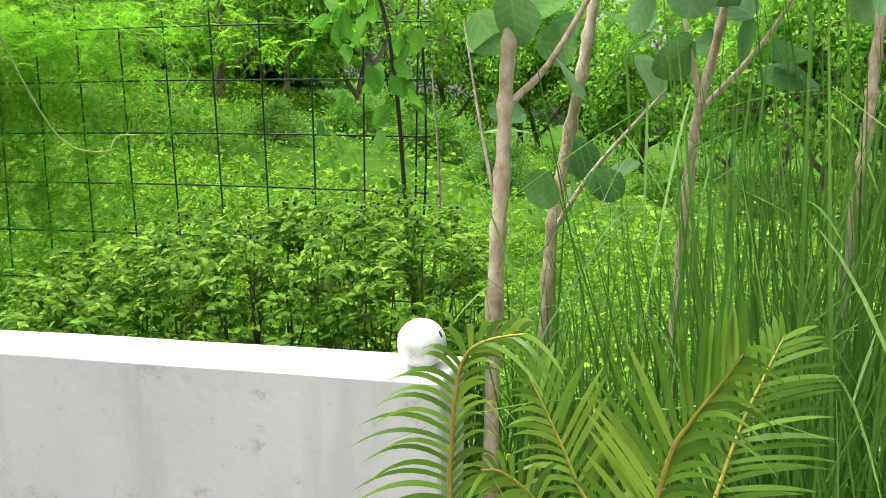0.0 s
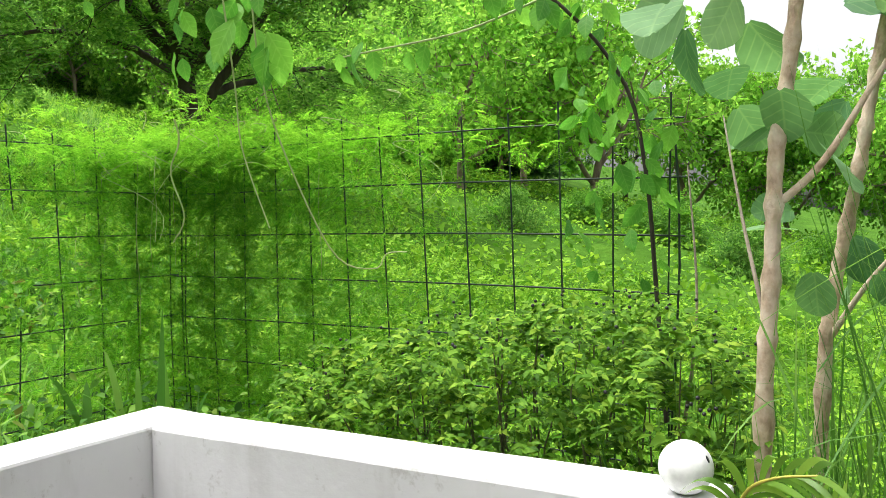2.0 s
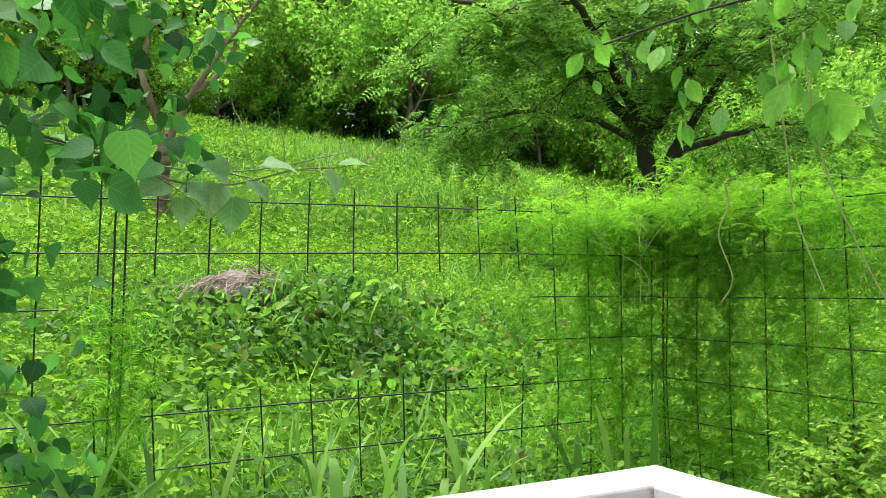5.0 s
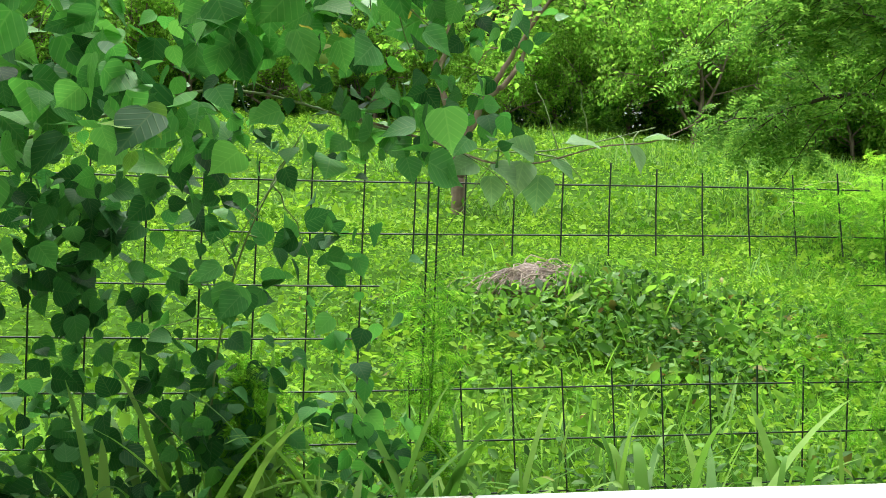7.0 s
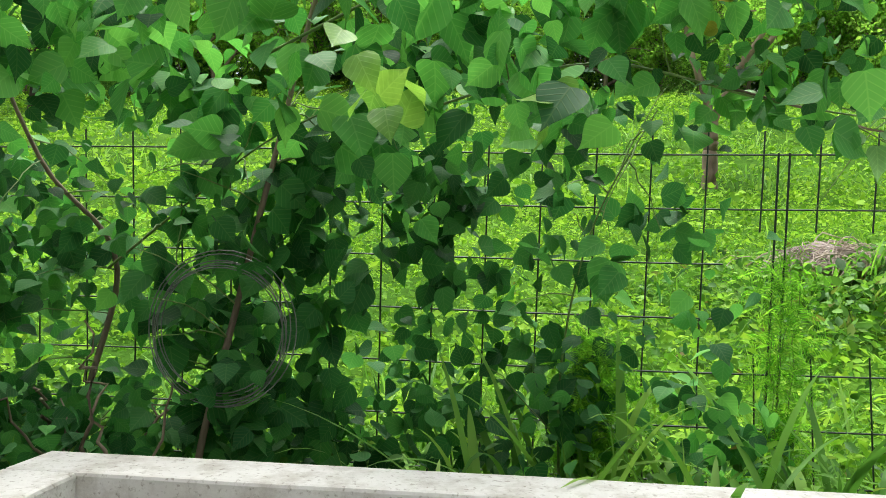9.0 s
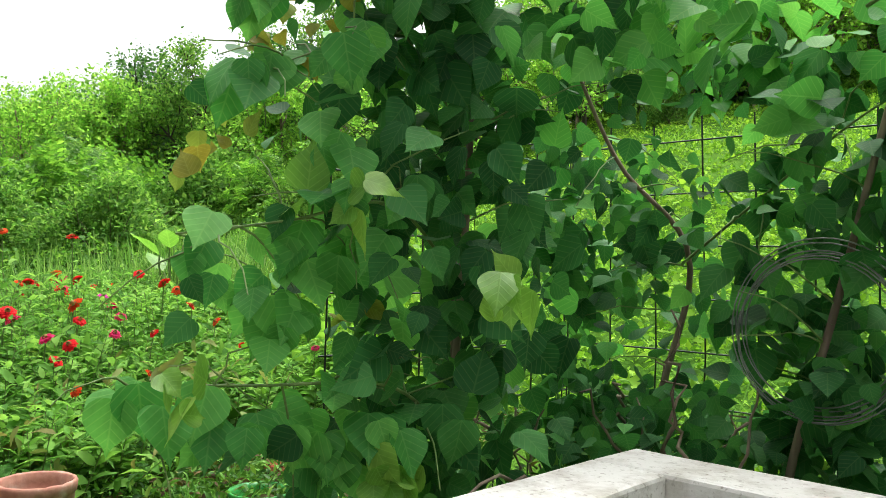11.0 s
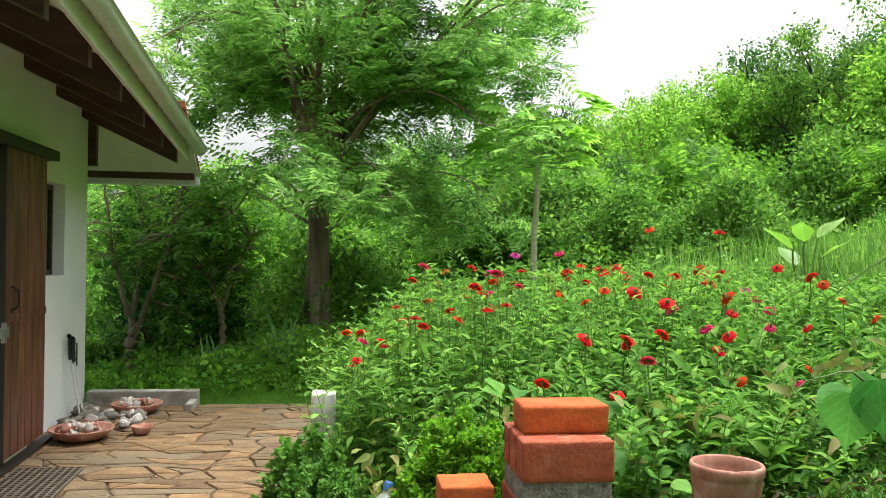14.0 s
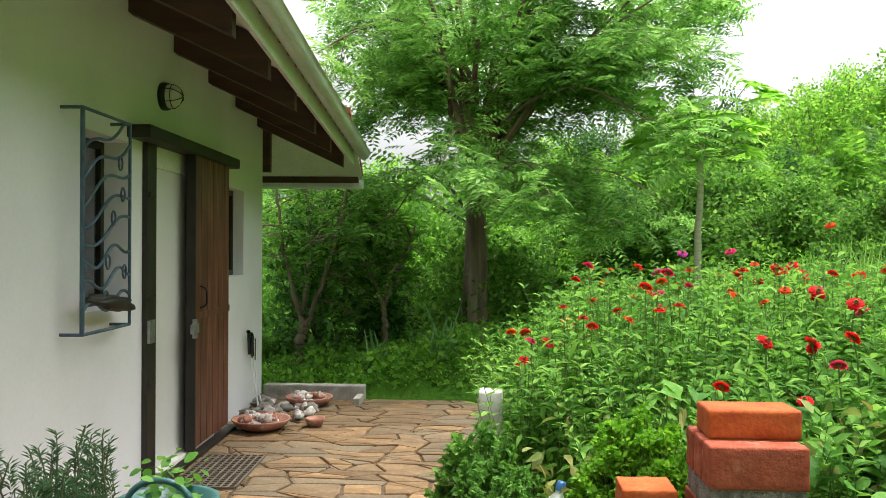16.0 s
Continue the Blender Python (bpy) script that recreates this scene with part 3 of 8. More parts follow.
def gz(x, y):
    x, y = np.asarray(x, float), np.asarray(y, float)
    s = -(0.996 * x + 0.087 * y)
    s = 32 - softplus((32 - s) / 2.5) * 2.5
    z = -0.15 + 0.205 * softplus(s + 2.2)
    z = z + 0.0021 * np.clip(s - 5, 0, None) ** 2
    z = z + 0.10 * np.sin(0.9 * x + 1.3) * np.sin(0.8 * y + 0.4) * np.clip((np.hypot(x, y) - 3) / 6, 0, 1)
    z = z + 0.25 * np.sin(0.23 * x) * np.sin(0.19 * y + 1.0) * np.clip((np.hypot(x, y) - 6) / 10, 0, 1)
    # patio and terrace are cut into the slope
    px = np.clip((x - 0.25) / 0.5, 0, 1) * np.clip((7.7 + y) / 0.5, 0, 1)
    tx = np.clip((x + 1.15) / 0.1, 0, 1) * np.clip((y + 0.80) / 0.1, 0, 1) * np.clip((2.15 - y) / 0.1, 0, 1)
    cut = np.maximum(px, tx)
    return z * (1 - cut) + np.minimum(z, -0.09) * cut


def ground_sheet():
    u = np.linspace(-4.55, 4.55, 230)
    ax = 3.2 * np.sinh(u)
    X, Y = np.meshgrid(ax, ax, indexing="ij")
    v = np.stack((X, Y, gz(X, Y)), -1).reshape(-1, 3)
    n = len(ax)
    i, j = np.meshgrid(np.arange(n - 1), np.arange(n - 1), indexing="ij")
    a = (i * n + j).ravel()
    f = np.stack((a, a + n, a + n + 1, a + 1), -1)
    me = Geo().add(v, f).mesh("ground", M["ground"])
    thing("ground", "grassy green hillside rising to a wooded crest", "ground", kind="structure", data=me)


ground_sheet()

# ---- the terrace with its low whitewashed wall ----
TOP, THICK = 1.02, 0.15
WX, WY0, WY1, WEND = -1.115, -0.756, 2.09, 0.295


def parapet(name, lo, hi, label, mat="streakwhite", rise=0.0):
    bm = boxes((lo, hi), bevel=0.008)
    bmesh.ops.subdivide_edges(bm, edges=[e for e in bm.edges if e.calc_length() > 0.5], cuts=14, use_grid_fill=True)
    for v in bm.verts:
        v.co += Vector((noise.noise(v.co * 3), noise.noise(v.co * 3 + Vector((9, 0, 0))), noise.noise(v.co * 3 + Vector((0, 9, 0))))) * 0.004
    for v in bm.verts:
        v.co.z += rise * (v.co.x - lo[0]) / (hi[0] - lo[0]) * (v.co.z > 0.5)
    me = bpy.data.meshes.new(name)
    bm.to_mesh(me)
    bm.free()
    me.materials.append(M[mat])
    thing(name, label, "wall", kind="structure", data=me)


parapet("wall_north", (WX + THICK, WY1 - THICK, -0.1), (WEND, WY1, TOP), "low whitewashed terrace wall with faint grey stains", rise=0.028)
parapet("wall_west", (WX, 0.86, -0.1), (WX + THICK, WY1, TOP), "low whitewashed terrace wall with a weathered top")
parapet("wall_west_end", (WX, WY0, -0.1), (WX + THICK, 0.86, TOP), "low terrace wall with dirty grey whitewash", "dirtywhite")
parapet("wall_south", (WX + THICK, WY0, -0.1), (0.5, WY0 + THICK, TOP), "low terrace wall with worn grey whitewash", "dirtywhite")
bm = boxes(((WX + THICK, WY0 + THICK, -0.1), (2.4, WY1 - THICK, -0.004)), bevel=0.0)
fl = part("floor", bm, M["mortar"], None)
tagged(fl, "plain cement terrace floor", "floor", kind="structure")


# ---- the house, with its wall line turned a little ----
HX, HY, HSLOPE = 2.645, -7.30, -0.0415
HM = Matrix.Translation((HX, HY, 0)) @ Matrix.Rotation(math.atan(-HSLOPE), 4, "Z")
# in the house: y runs along the wall towards the terrace, x into the house, z up


def hbox(*rows, bevel=0.004):
    return boxes(*rows, bevel=bevel)


def house():
    h = thing("house", "white plastered single-storey house with a dark-beamed overhanging roof", "house")
    h.matrix_world = HM
    L, H, D = 9.8, 2.86, 5.0
    w1 = (2.97, 3.53, 1.03, 1.90)      # window: y0, y1, z0, z1
    dr = (1.60, 2.70, 0.0, 1.95)       # door opening
    w2 = (0.64, 1.13, 1.115, 1.80)
    rows, cuts = [], sorted((w1, dr, w2))
    y = 0.0
    for y0, y1, z0, z1 in cuts:
        rows.append(((0, y, -0.1), (0.2, y0, H)))
        rows.append(((0, y0, z1), (0.2, y1, H)))
        if z0 > 0:
            rows.append(((0, y0, -0.1), (0.2, y1, z0)))
        y = y1
    rows.append(((0, y, -0.1), (0.2, L, H)))
    bm = bmesh.new()
    for lo, hi in rows:
        box(bm, lo, hi)
    bmesh.ops.remove_doubles(bm, verts=bm.verts, dist=0.0005)
    part("wall", bm, M["white"], h)
    part("end_wall", hbox(((0.2, 0, -0.1), (D, 0.2, H)), bevel=0.006), M["white"], h)
    part("end_wall", hbox(((0.2, L - 0.2, -0.1), (D, L, H)), bevel=0.006), M["white"], h)
    part("back_wall", hbox(((D - 0.2, 0.2, -0.1), (D, L - 0.2, H)), bevel=0), M["white"], h)
    part("inner_floor", hbox(((0.2, 0.2, -0.1), (D - 0.2, L - 0.2, 0.02)), bevel=0), M["bluefloor"], h)
    part("partition", hbox(((1.5, 0.25, 0.02), (1.6, L - 0.25, H)), bevel=0), M["dim"], h)
    # roof: falls outwards, and a little towards the far end
    K, T = 0.47, 0.07

    def roof_z(x, y):
        return 2.60 + K * x + T * (y - 0.2)

    def slab(x0, x1, y0, y1, t0, t1):
        v = [(x, y, roof_z(x, y) + t) for t in (t0, t1) for x, y in ((x0, y0), (x1, y0), (x1, y1), (x0, y1))]
        bm = bmesh.new()
        vs = [bm.verts.new(p) for p in v]
        for q in ((3, 2, 1, 0), (4, 5, 6, 7), (0, 1, 5, 4), (1, 2, 6, 5), (2, 3, 7, 6), (3, 0, 4, 7)):
            bm.faces.new([vs[i] for i in q])
        return bm

    part("roof", slab(-0.82, 2.7, -0.16, L + 0.3, 0.045, 0.09), M["tile"], h)
    part("roof", slab(2.7, 2.75, -0.4, L + 0.3, -1.2, 0.1), M["tile"], h)
    part("soffit", slab(-0.77, 0.02, -0.14, L + 0.3, 0.005, 0.04), M["soffit"], h)
    for i in range(13):
        y = 0.17 + 0.70 * i
        me = slab(-0.75, 0.0, y - 0.035, y + 0.035, -0.20, 0.0)
        part("rafter", me, M["beam"], h, "dark stained rafter" if i == 0 else "")
    part("fascia", slab(-0.80, -0.765, -0.16, L + 0.3, -0.10, 0.05), M["soffit"], h)
    # the hipped end: its eave falls away beyond the corner
    def tilted(x0, x1, y0, y1, z0, z1, t):
        bm = bmesh.new()
        vs = [bm.verts.new((x, y, z + q)) for q in (0, t) for x, y, z in ((x0, y0, z0), (x1, y0, z0), (x1, y1, z1), (x0, y1, z1))]
        for q in ((3, 2, 1, 0), (4, 5, 6, 7), (0, 1, 5, 4), (1, 2, 6, 5), (2, 3, 7, 6), (3, 0, 4, 7)):
            bm.faces.new([vs[i] for i in q])
        return bm

    part("end_soffit", tilted(-0.80, 4.0, -0.85, -0.02, 2.02, 2.42, 0.03), M["soffit"], h, "cream boarded soffit of the hipped end")
    part("end_roof", tilted(-0.80, 4.0, -0.90, 0.1, 2.06, 2.53, 0.05), M["tile"], h)
    part("end_beam", hbox(((-0.76, -0.87, 1.985), (4.0, -0.79, 2.045)), bevel=0.004), M["beam"], h)
    part("end_gutter", hbox(((-0.80, -0.96, 1.93), (4.0, -0.875, 2.02)), bevel=0.02), M["gutter"], h)
    part("corner_post", hbox(((-0.06, -0.10, 2.02), (0.02, -0.02, 2.5)), bevel=0.004), M["beam"], h)
    g = Geo()
    for y in np.arange(-0.10, 6.0, 0.22):
        p = np.array([(x, y, roof_z(x, y) + 0.10) for x in np.linspace(-0.84, 0.6, 5)])
        tube(g, p, 0.075, 7)
    part("roof_tiles", g, M["tile"], h, "red clay roof tiles")
    # gutter: a half round trough along the eave
    g = Geo()
    ys = np.linspace(-0.30, L + 0.3, 14)
    prof = [(-0.02 - 0.055 + 0.06 * math.cos(a), 0.06 * math.sin(a)) for a in np.linspace(math.pi * 1.02, 2 * math.pi, 9)]
    prof = [(prof[0][0] - 0.012, prof[0][1] + 0.004)] + prof + [(p[0] * 0.96 - 0.003, p[1] * 0.93 + 0.003) for p in prof[::-1]]
    v = [(-0.80 + px, y, roof_z(-0.80, y) + 0.03 + pz) for y in ys for px, pz in prof]
    k = len(prof)
    f = [(i * k + j, (i + 1) * k + j, (i + 1) * k + j + 1, i * k + j + 1) for i in range(len(ys) - 1) for j in range(k - 1)]
    g.add(v, f)
    part("gutter", g, M["gutter"], h, "pale grey painted rain gutter")
    # door frame, rail and the sliding plank door, drawn half open
    part("door_jamb", hbox(((-0.03, 1.56, 0.0), (0.05, 1.60, 1.95)), bevel=0.004), M["darkframe"], h)
    fr = part("door_frame", hbox(((-0.03, 2.66, 0.0), (0.10, 2.80, 1.95)), bevel=0.004), M["darkframe"], h, "dark brown door frame")
    part("door_rail", hbox(((-0.13, 1.24, 1.925), (0.0, 3.02, 1.995)), bevel=0.006), M["darkframe"], h, "dark wooden sliding rail over the door")
    part("inner_door", hbox(((0.0, 1.602, 0.05), (0.035, 2.658, 1.95)), bevel=0.003), M["curtain"], h, "pale flush inner door")
    part("inner_door_rail", hbox(((-0.011, 1.602, 1.80), (-0.0005, 2.658, 1.95)), bevel=0.003), M["soffit"], h)
    door = part("sliding_door", hbox(((-0.075, 1.41, 0.06), (-0.045, 2.20, 1.93)), bevel=0.002), M["darkframe"], h, "brown varnished plank sliding door")
    for i in range(6):
        y = 1.415 + i * 0.128
        part("plank", hbox(((-0.098, y, 0.065), (-0.074, y + 0.123, 1.925)), bevel=0.004), M["door"], door)
    for z in (0.88,):
        part("batten", hbox(((-0.104, 1.41, z), (-0.0985, 2.18, z + 0.045)), bevel=0.002), M["door"], door)
    part("edge", hbox(((-0.11, 2.185, 0.05), (-0.05, 2.21, 1.93)), bevel=0.004), M["darkframe"], door)
    part("hasp", hbox(((-0.125, 2.17, 0.80), (-0.105, 2.29, 0.86)), ((-0.13, 2.22, 0.77), (-0.105, 2.25, 0.89)), bevel=0.003), M["metal_grey"], door)
    g = Geo()
    tube(g, smooth_line([(-0.10, 2.08, 0.95), (-0.14, 2.08, 0.97), (-0.145, 2.08, 1.02), (-0.14, 2.08, 1.07), (-0.10, 2.08, 1.09)], 12), 0.007, 6)
    part("handle", g, M["black"], door)
    for z in (0.55, 0.80, 1.05, 1.62):
        part("hinge", hbox(((-0.048, 2.72, z), (-0.0305, 2.80, z + (0.13 if z == 0.80 else 0.03))), bevel=0.003), M["metal_grey"] if z == 0.80 else M["darkframe"], fr)
    part("threshold", hbox(((-0.06, 1.62, -0.02), (0.2, 2.655, 0.045)), bevel=0.006), M["soffit"], h)
    part("door_track", hbox(((-0.13, 1.3, 0.0), (-0.065, 2.7, 0.03)), bevel=0.004), M["darkframe"], h)
    # windows
    for (y0, y1, z0, z1), deep in ((w1, 0.14), (w2, 0.085)):
        win = part("window", hbox(((deep, y0, z0), (deep + 0.04, y0 + 0.04, z1)), ((deep, y1 - 0.04, z0), (deep + 0.04, y1, z1)), ((deep, y0 + 0.04, z0), (deep + 0.04, y1 - 0.04, z0 + 0.04)), ((deep, y0 + 0.04, z1 - 0.04), (deep + 0.04, y1 - 0.04, z1)), ((deep + 0.002, (y0 + y1) / 2 - 0.02, z0 + 0.04), (deep + 0.038, (y0 + y1) / 2 + 0.02, z1 - 0.04)), bevel=0.003), M["darkframe"], h, "dark framed window set deep in the wall")
        for a, b in ((y0 + 0.04, (y0 + y1) / 2 - 0.02), ((y0 + y1) / 2 + 0.02, y1 - 0.04)):
            part("pane", hbox(((deep + 0.015, a, z0 + 0.04), (deep + 0.021, b, z1 - 0.04)), bevel=0), M["glass"], win)
    return h


house()


def window_grille():
    g0 = thing("window_grille", "blue-grey wrought iron window grille with curling bars", "grille")
    g0.matrix_world = HM
    g = Geo()
    x, y0, y1, z0, z1 = -0.10, 3.22, 3.745, 0.95, 1.962

    def bar(name, pts, r=0.008, lab=""):
        part(name, tube(Geo(), pts, r, 7), M["iron"], g0, lab)

    bar("upright", [(x, y0, z0), (x, y0, z1)])
    bar("upright", [(x, y1, z0), (x, y1, z1)], 0.011)
    bar("rail", [(x, y0, z1), (x, y1, z1), (-0.03, y1, z1), (0.0, y1, z1)])
    bar("rail", [(x, y0, z0), (x, y1, z0), (-0.03, y1, z0), (0.0, y1, z0)])
    bar("rail", [(0.0, y0, z0), (x, y0, z0)])
    bar("rail", [(0.0, y0, z1), (x, y0, z1)])
    rng = np.random.default_rng(4)
    n = 8
    for i in range(n):
        za = z0 + 0.10 + i * 0.10
        up = 0.05 + 0.028 * i
        ys = np.linspace(y1, y0, 18)
        t = np.linspace(0, 1, 18)
        zz = za + up * t + (0.035 * np.sin(t * 2 * np.pi * (1.5 if i < 3 else 1.0) + i))
        bar("curled_bar", np.stack((np.full(18, x), ys, np.minimum(zz, z1)), -1), 0.0075)
    for yy, zz in ((3.36, 1.75), (3.44, 1.48), (3.33, 1.60), (3.50, 1.27), (3.31, 1.22), (3.52, 1.10)):
        a = np.linspace(0, 2 * np.pi, 15)
        bar("ring", np.stack((np.full(15, x - 0.01), yy + 0.022 * np.cos(a), zz + 0.034 * np.sin(a)), -1), 0.005)


window_grille()


def driftwood():
    rng = np.random.default_rng(14)
    d = part("driftwood", lump(rng, 0.035, 0.24, 0.035, 3, 0.30), M["darkframe"], None)
    d.matrix_world = HM @ Matrix.Translation((-0.105, 3.42, 1.075)) @ Matrix.Rotation(0.08, 4, "X")
    tagged(d, "dark brown piece of driftwood lodged in the window grille", "driftwood")


driftwood()


def wall_lamp():
    w = thing("wall_lamp", "round black bulkhead lamp with a wire guard on the white wall", "lamp")
    w.matrix_world = HM @ Matrix.Translation((0, 2.50, 2.235)) @ Matrix.Rotation(radians(-90), 4, "Y") @ Matrix.Scale(0.82, 4)
    part("base", turned([(0.0, 0.0), (0.098, 0.0), (0.102, 0.012), (0.100, 0.040), (0.092, 0.048), (0.084, 0.048)], 32), M["black"], w)
    part("globe", turned([(0.085, 0.044), (0.086, 0.075), (0.078, 0.105), (0.056, 0.132), (0.028, 0.143), (0.0, 0.146)], 28), M["lampglass"], w, "frosted glass globe")
    for a in (0, 60, 120):
        t = np.linspace(-1, 1, 17)
        p = np.stack((0.094 * t, 0 * t, 0.046 + 0.106 * np.sqrt(1 - t ** 2)), -1)
        r = np.array(Matrix.Rotation(radians(a), 3, "Z"))
        part("guard_wire", tube(Geo(), p @ r.T, 0.0035, 6), M["black"], w)
    a = np.linspace(0, 2 * np.pi, 29)
    part("guard_ring", tube(Geo(), np.stack((0.087 * np.cos(a), 0.087 * np.sin(a), np.full(29, 0.085)), -1), 0.003, 6), M["black"], w)


wall_lamp()


# ---- patio of irregular flagstones ----
def patio():
    base = part("patio", boxes(((0.55, -7.25, -0.3), (2.66, -0.9, -0.012)), bevel=0), M["joint"], None)
    tagged(base, "patio of irregular ochre flagstones with dark joints", "patio", kind="structure")
    rng = np.random.default_rng(12)
    nx, ny = 9, 31
    x0, x1, y0, y1 = 0.52, 2.60, -7.25, -3.70
    # larger slabs on the stretch by the terrace
    for i in range(4):
        for j in range(7):
            a, b = x0 + 0.52 * i, -3.70 + 0.385 * j
            flag([np.array(q) for q in ((a, b), (a + 0.52, b), (a + 0.52, b + 0.385), (a, b + 0.385))], base, rng)
    gx, gy = (x1 - x0) / nx, (y1 - y0) / ny
    P = {}
    for i in range(nx + 1):
        for j in range(ny + 1):
            jx = rng.uniform(-0.46, 0.46) * gx * (0 < i < nx)
            jy = rng.uniform(-0.48, 0.48) * gy * (0 < j < ny)
            P[i, j] = np.array((x0 + gx * i + jx, y0 + gy * j + jy))
    used = set()
    for i in range(nx):
        for j in range(ny):
            if (i, j) in used:
                continue
            r = rng.random()
            if r < 0.22 and i + 1 < nx and (i + 1, j) not in used:
                poly = [P[i, j], P[i + 1, j], P[i + 2, j], P[i + 2, j + 1], P[i + 1, j + 1], P[i, j + 1]]
                used |= {(i, j), (i + 1, j)}
            elif r < 0.36 and j + 1 < ny:
                poly = [P[i, j], P[i + 1, j], P[i + 1, j + 1], P[i + 1, j + 2], P[i, j + 2], P[i, j + 1]]
                used |= {(i, j), (i, j + 1)}
            else:
                poly = [P[i, j], P[i + 1, j], P[i + 1, j + 1], P[i, j + 1]]
                used |= {(i, j)}
                if rng.random() < 0.5:
                    k = rng.integers(0, 2)
                    polys = [[poly[k], poly[k + 1], poly[(k + 2) % 4]], [poly[k], poly[(k + 2) % 4], poly[(k + 3) % 4]]]
                    for q in polys:
                        flag(q, base, rng)
                    continue
            flag(poly, base, rng)


def flag(poly, base, rng):
    poly = np.array(poly)
    c = poly.mean(0)
    # round the corners by cutting each one
    ring = []
    n = len(poly)
    for i in range(n):
        a, b, d = poly[i - 1], poly[i], poly[(i + 1) % n]
        for k in (0.12, 0.04):
            ring.append(b + (a - b) * k * rng.uniform(0.5, 1.5))
        ring.append(b + (d - b) * 0.08 * rng.uniform(0.6, 1.3))
    ring = np.array(ring)
    off = ring - c
    dist = np.linalg.norm(off, axis=1, keepdims=True)
    ring = c + off * np.maximum(0.4, (dist - 0.009 * rng.uniform(0.6, 1.7)) / dist)
    m = len(ring)
    top = rng.uniform(0.0, 0.006)
    inner = c + (ring - c) * 0.94
    v = [(*(p - c), -0.03) for p in ring] + [(*(p - c), top - 0.006) for p in ring] + [(*(p - c), top) for p in inner] + [(0, 0, top + 0.001)]
    f = []
    for i in range(m):
        j = (i + 1) % m
        f += [(i, j, m + j), (i, m + j, m + i), (m + i, m + j, 2 * m + j), (m + i, 2 * m + j, 2 * m + i), (2 * m + i, 2 * m + j, 3 * m)]
    g = Geo().add(v, np.array(f))
    ob = part("flagstone", g.mesh("flagstone", M["flag"], False), None, base)
    ob.location = (*c, 0)


patio()


# ---- wire mesh fence on two sides, with a short third side ----
CELL = 0.152
ROWS = [1.735 - CELL * i for i in range(8)]


def fence(label, a, b, base, rows, hole=None, lean=0.0):
    fe = thing("wire_fence", label, "fence", "garden fence")
    a, b = np.array(a, float), np.array(b, float)
    L = np.linalg.norm(b - a)
    d = (b - a) / L
    rng = np.random.default_rng(int(abs(a[0] * 100 + b[1] * 10)))
    n = int(L / CELL)
    lo = rows[-1] - 0.25

    def at(s, z):
        return np.array((*(a + d * s), z)) + np.array((0.010 * math.sin(3 * s + 5 * z), 0.010 * math.cos(2.3 * s + 4 * z), 0.006 * math.sin(2.1 * s)))

    def wire(s0, z0, s1, z1, r=0.0027):
        k = max(3, int(abs(s1 - s0) / 0.2) + 3)
        p = np.array([at(s0 + (s1 - s0) * t, z0 + (z1 - z0) * t) for t in np.linspace(0, 1, k)])
        part("wire", tube(Geo(), p, r, 5), M["wire"], fe)

    for i in range(n + 1):
        s = i * CELL + 0.03
        top = rows[0] + 0.05 + rng.uniform(-0.01, 0.02)
        if hole and hole[0] < s < hole[1]:
            wire(s, top, s, rows[1] - 0.062)
            wire(s, rows[4] + 0.055, s, lo)
        else:
            wire(s, top, s, lo)
    for i, z in enumerate(rows):
        if hole and i in (2, 3):
            wire(0, z, hole[0], z)
            wire(hole[1], z, L, z)
        else:
            wire(0, z, L, z)
    for s in base:
        p = np.array([at(s + 0.012 * math.sin(4 * z) + lean * (z - 1), z) for z in np.linspace(0.2, 1.74, 9)])
        part("post", tube(Geo(), p, 0.0032, 6), M["wire"], fe, "thin dark iron fence rod")
    return fe


fence("green coated square wire mesh fence leaning slightly", (0.0, 2.83), (-1.91, 2.83), (0.02, 1.88), ROWS)
fence("green coated square wire mesh fence with a cut-out gap", (-1.91, 2.83), (-1.91, -1.45), (1.955, 1.985), ROWS, hole=(0.60, 2.1), lean=-0.035)
fence("green coated square wire mesh fence under the vine", (-1.91, -1.45), (-0.95, -1.52), (0.0,), ROWS)

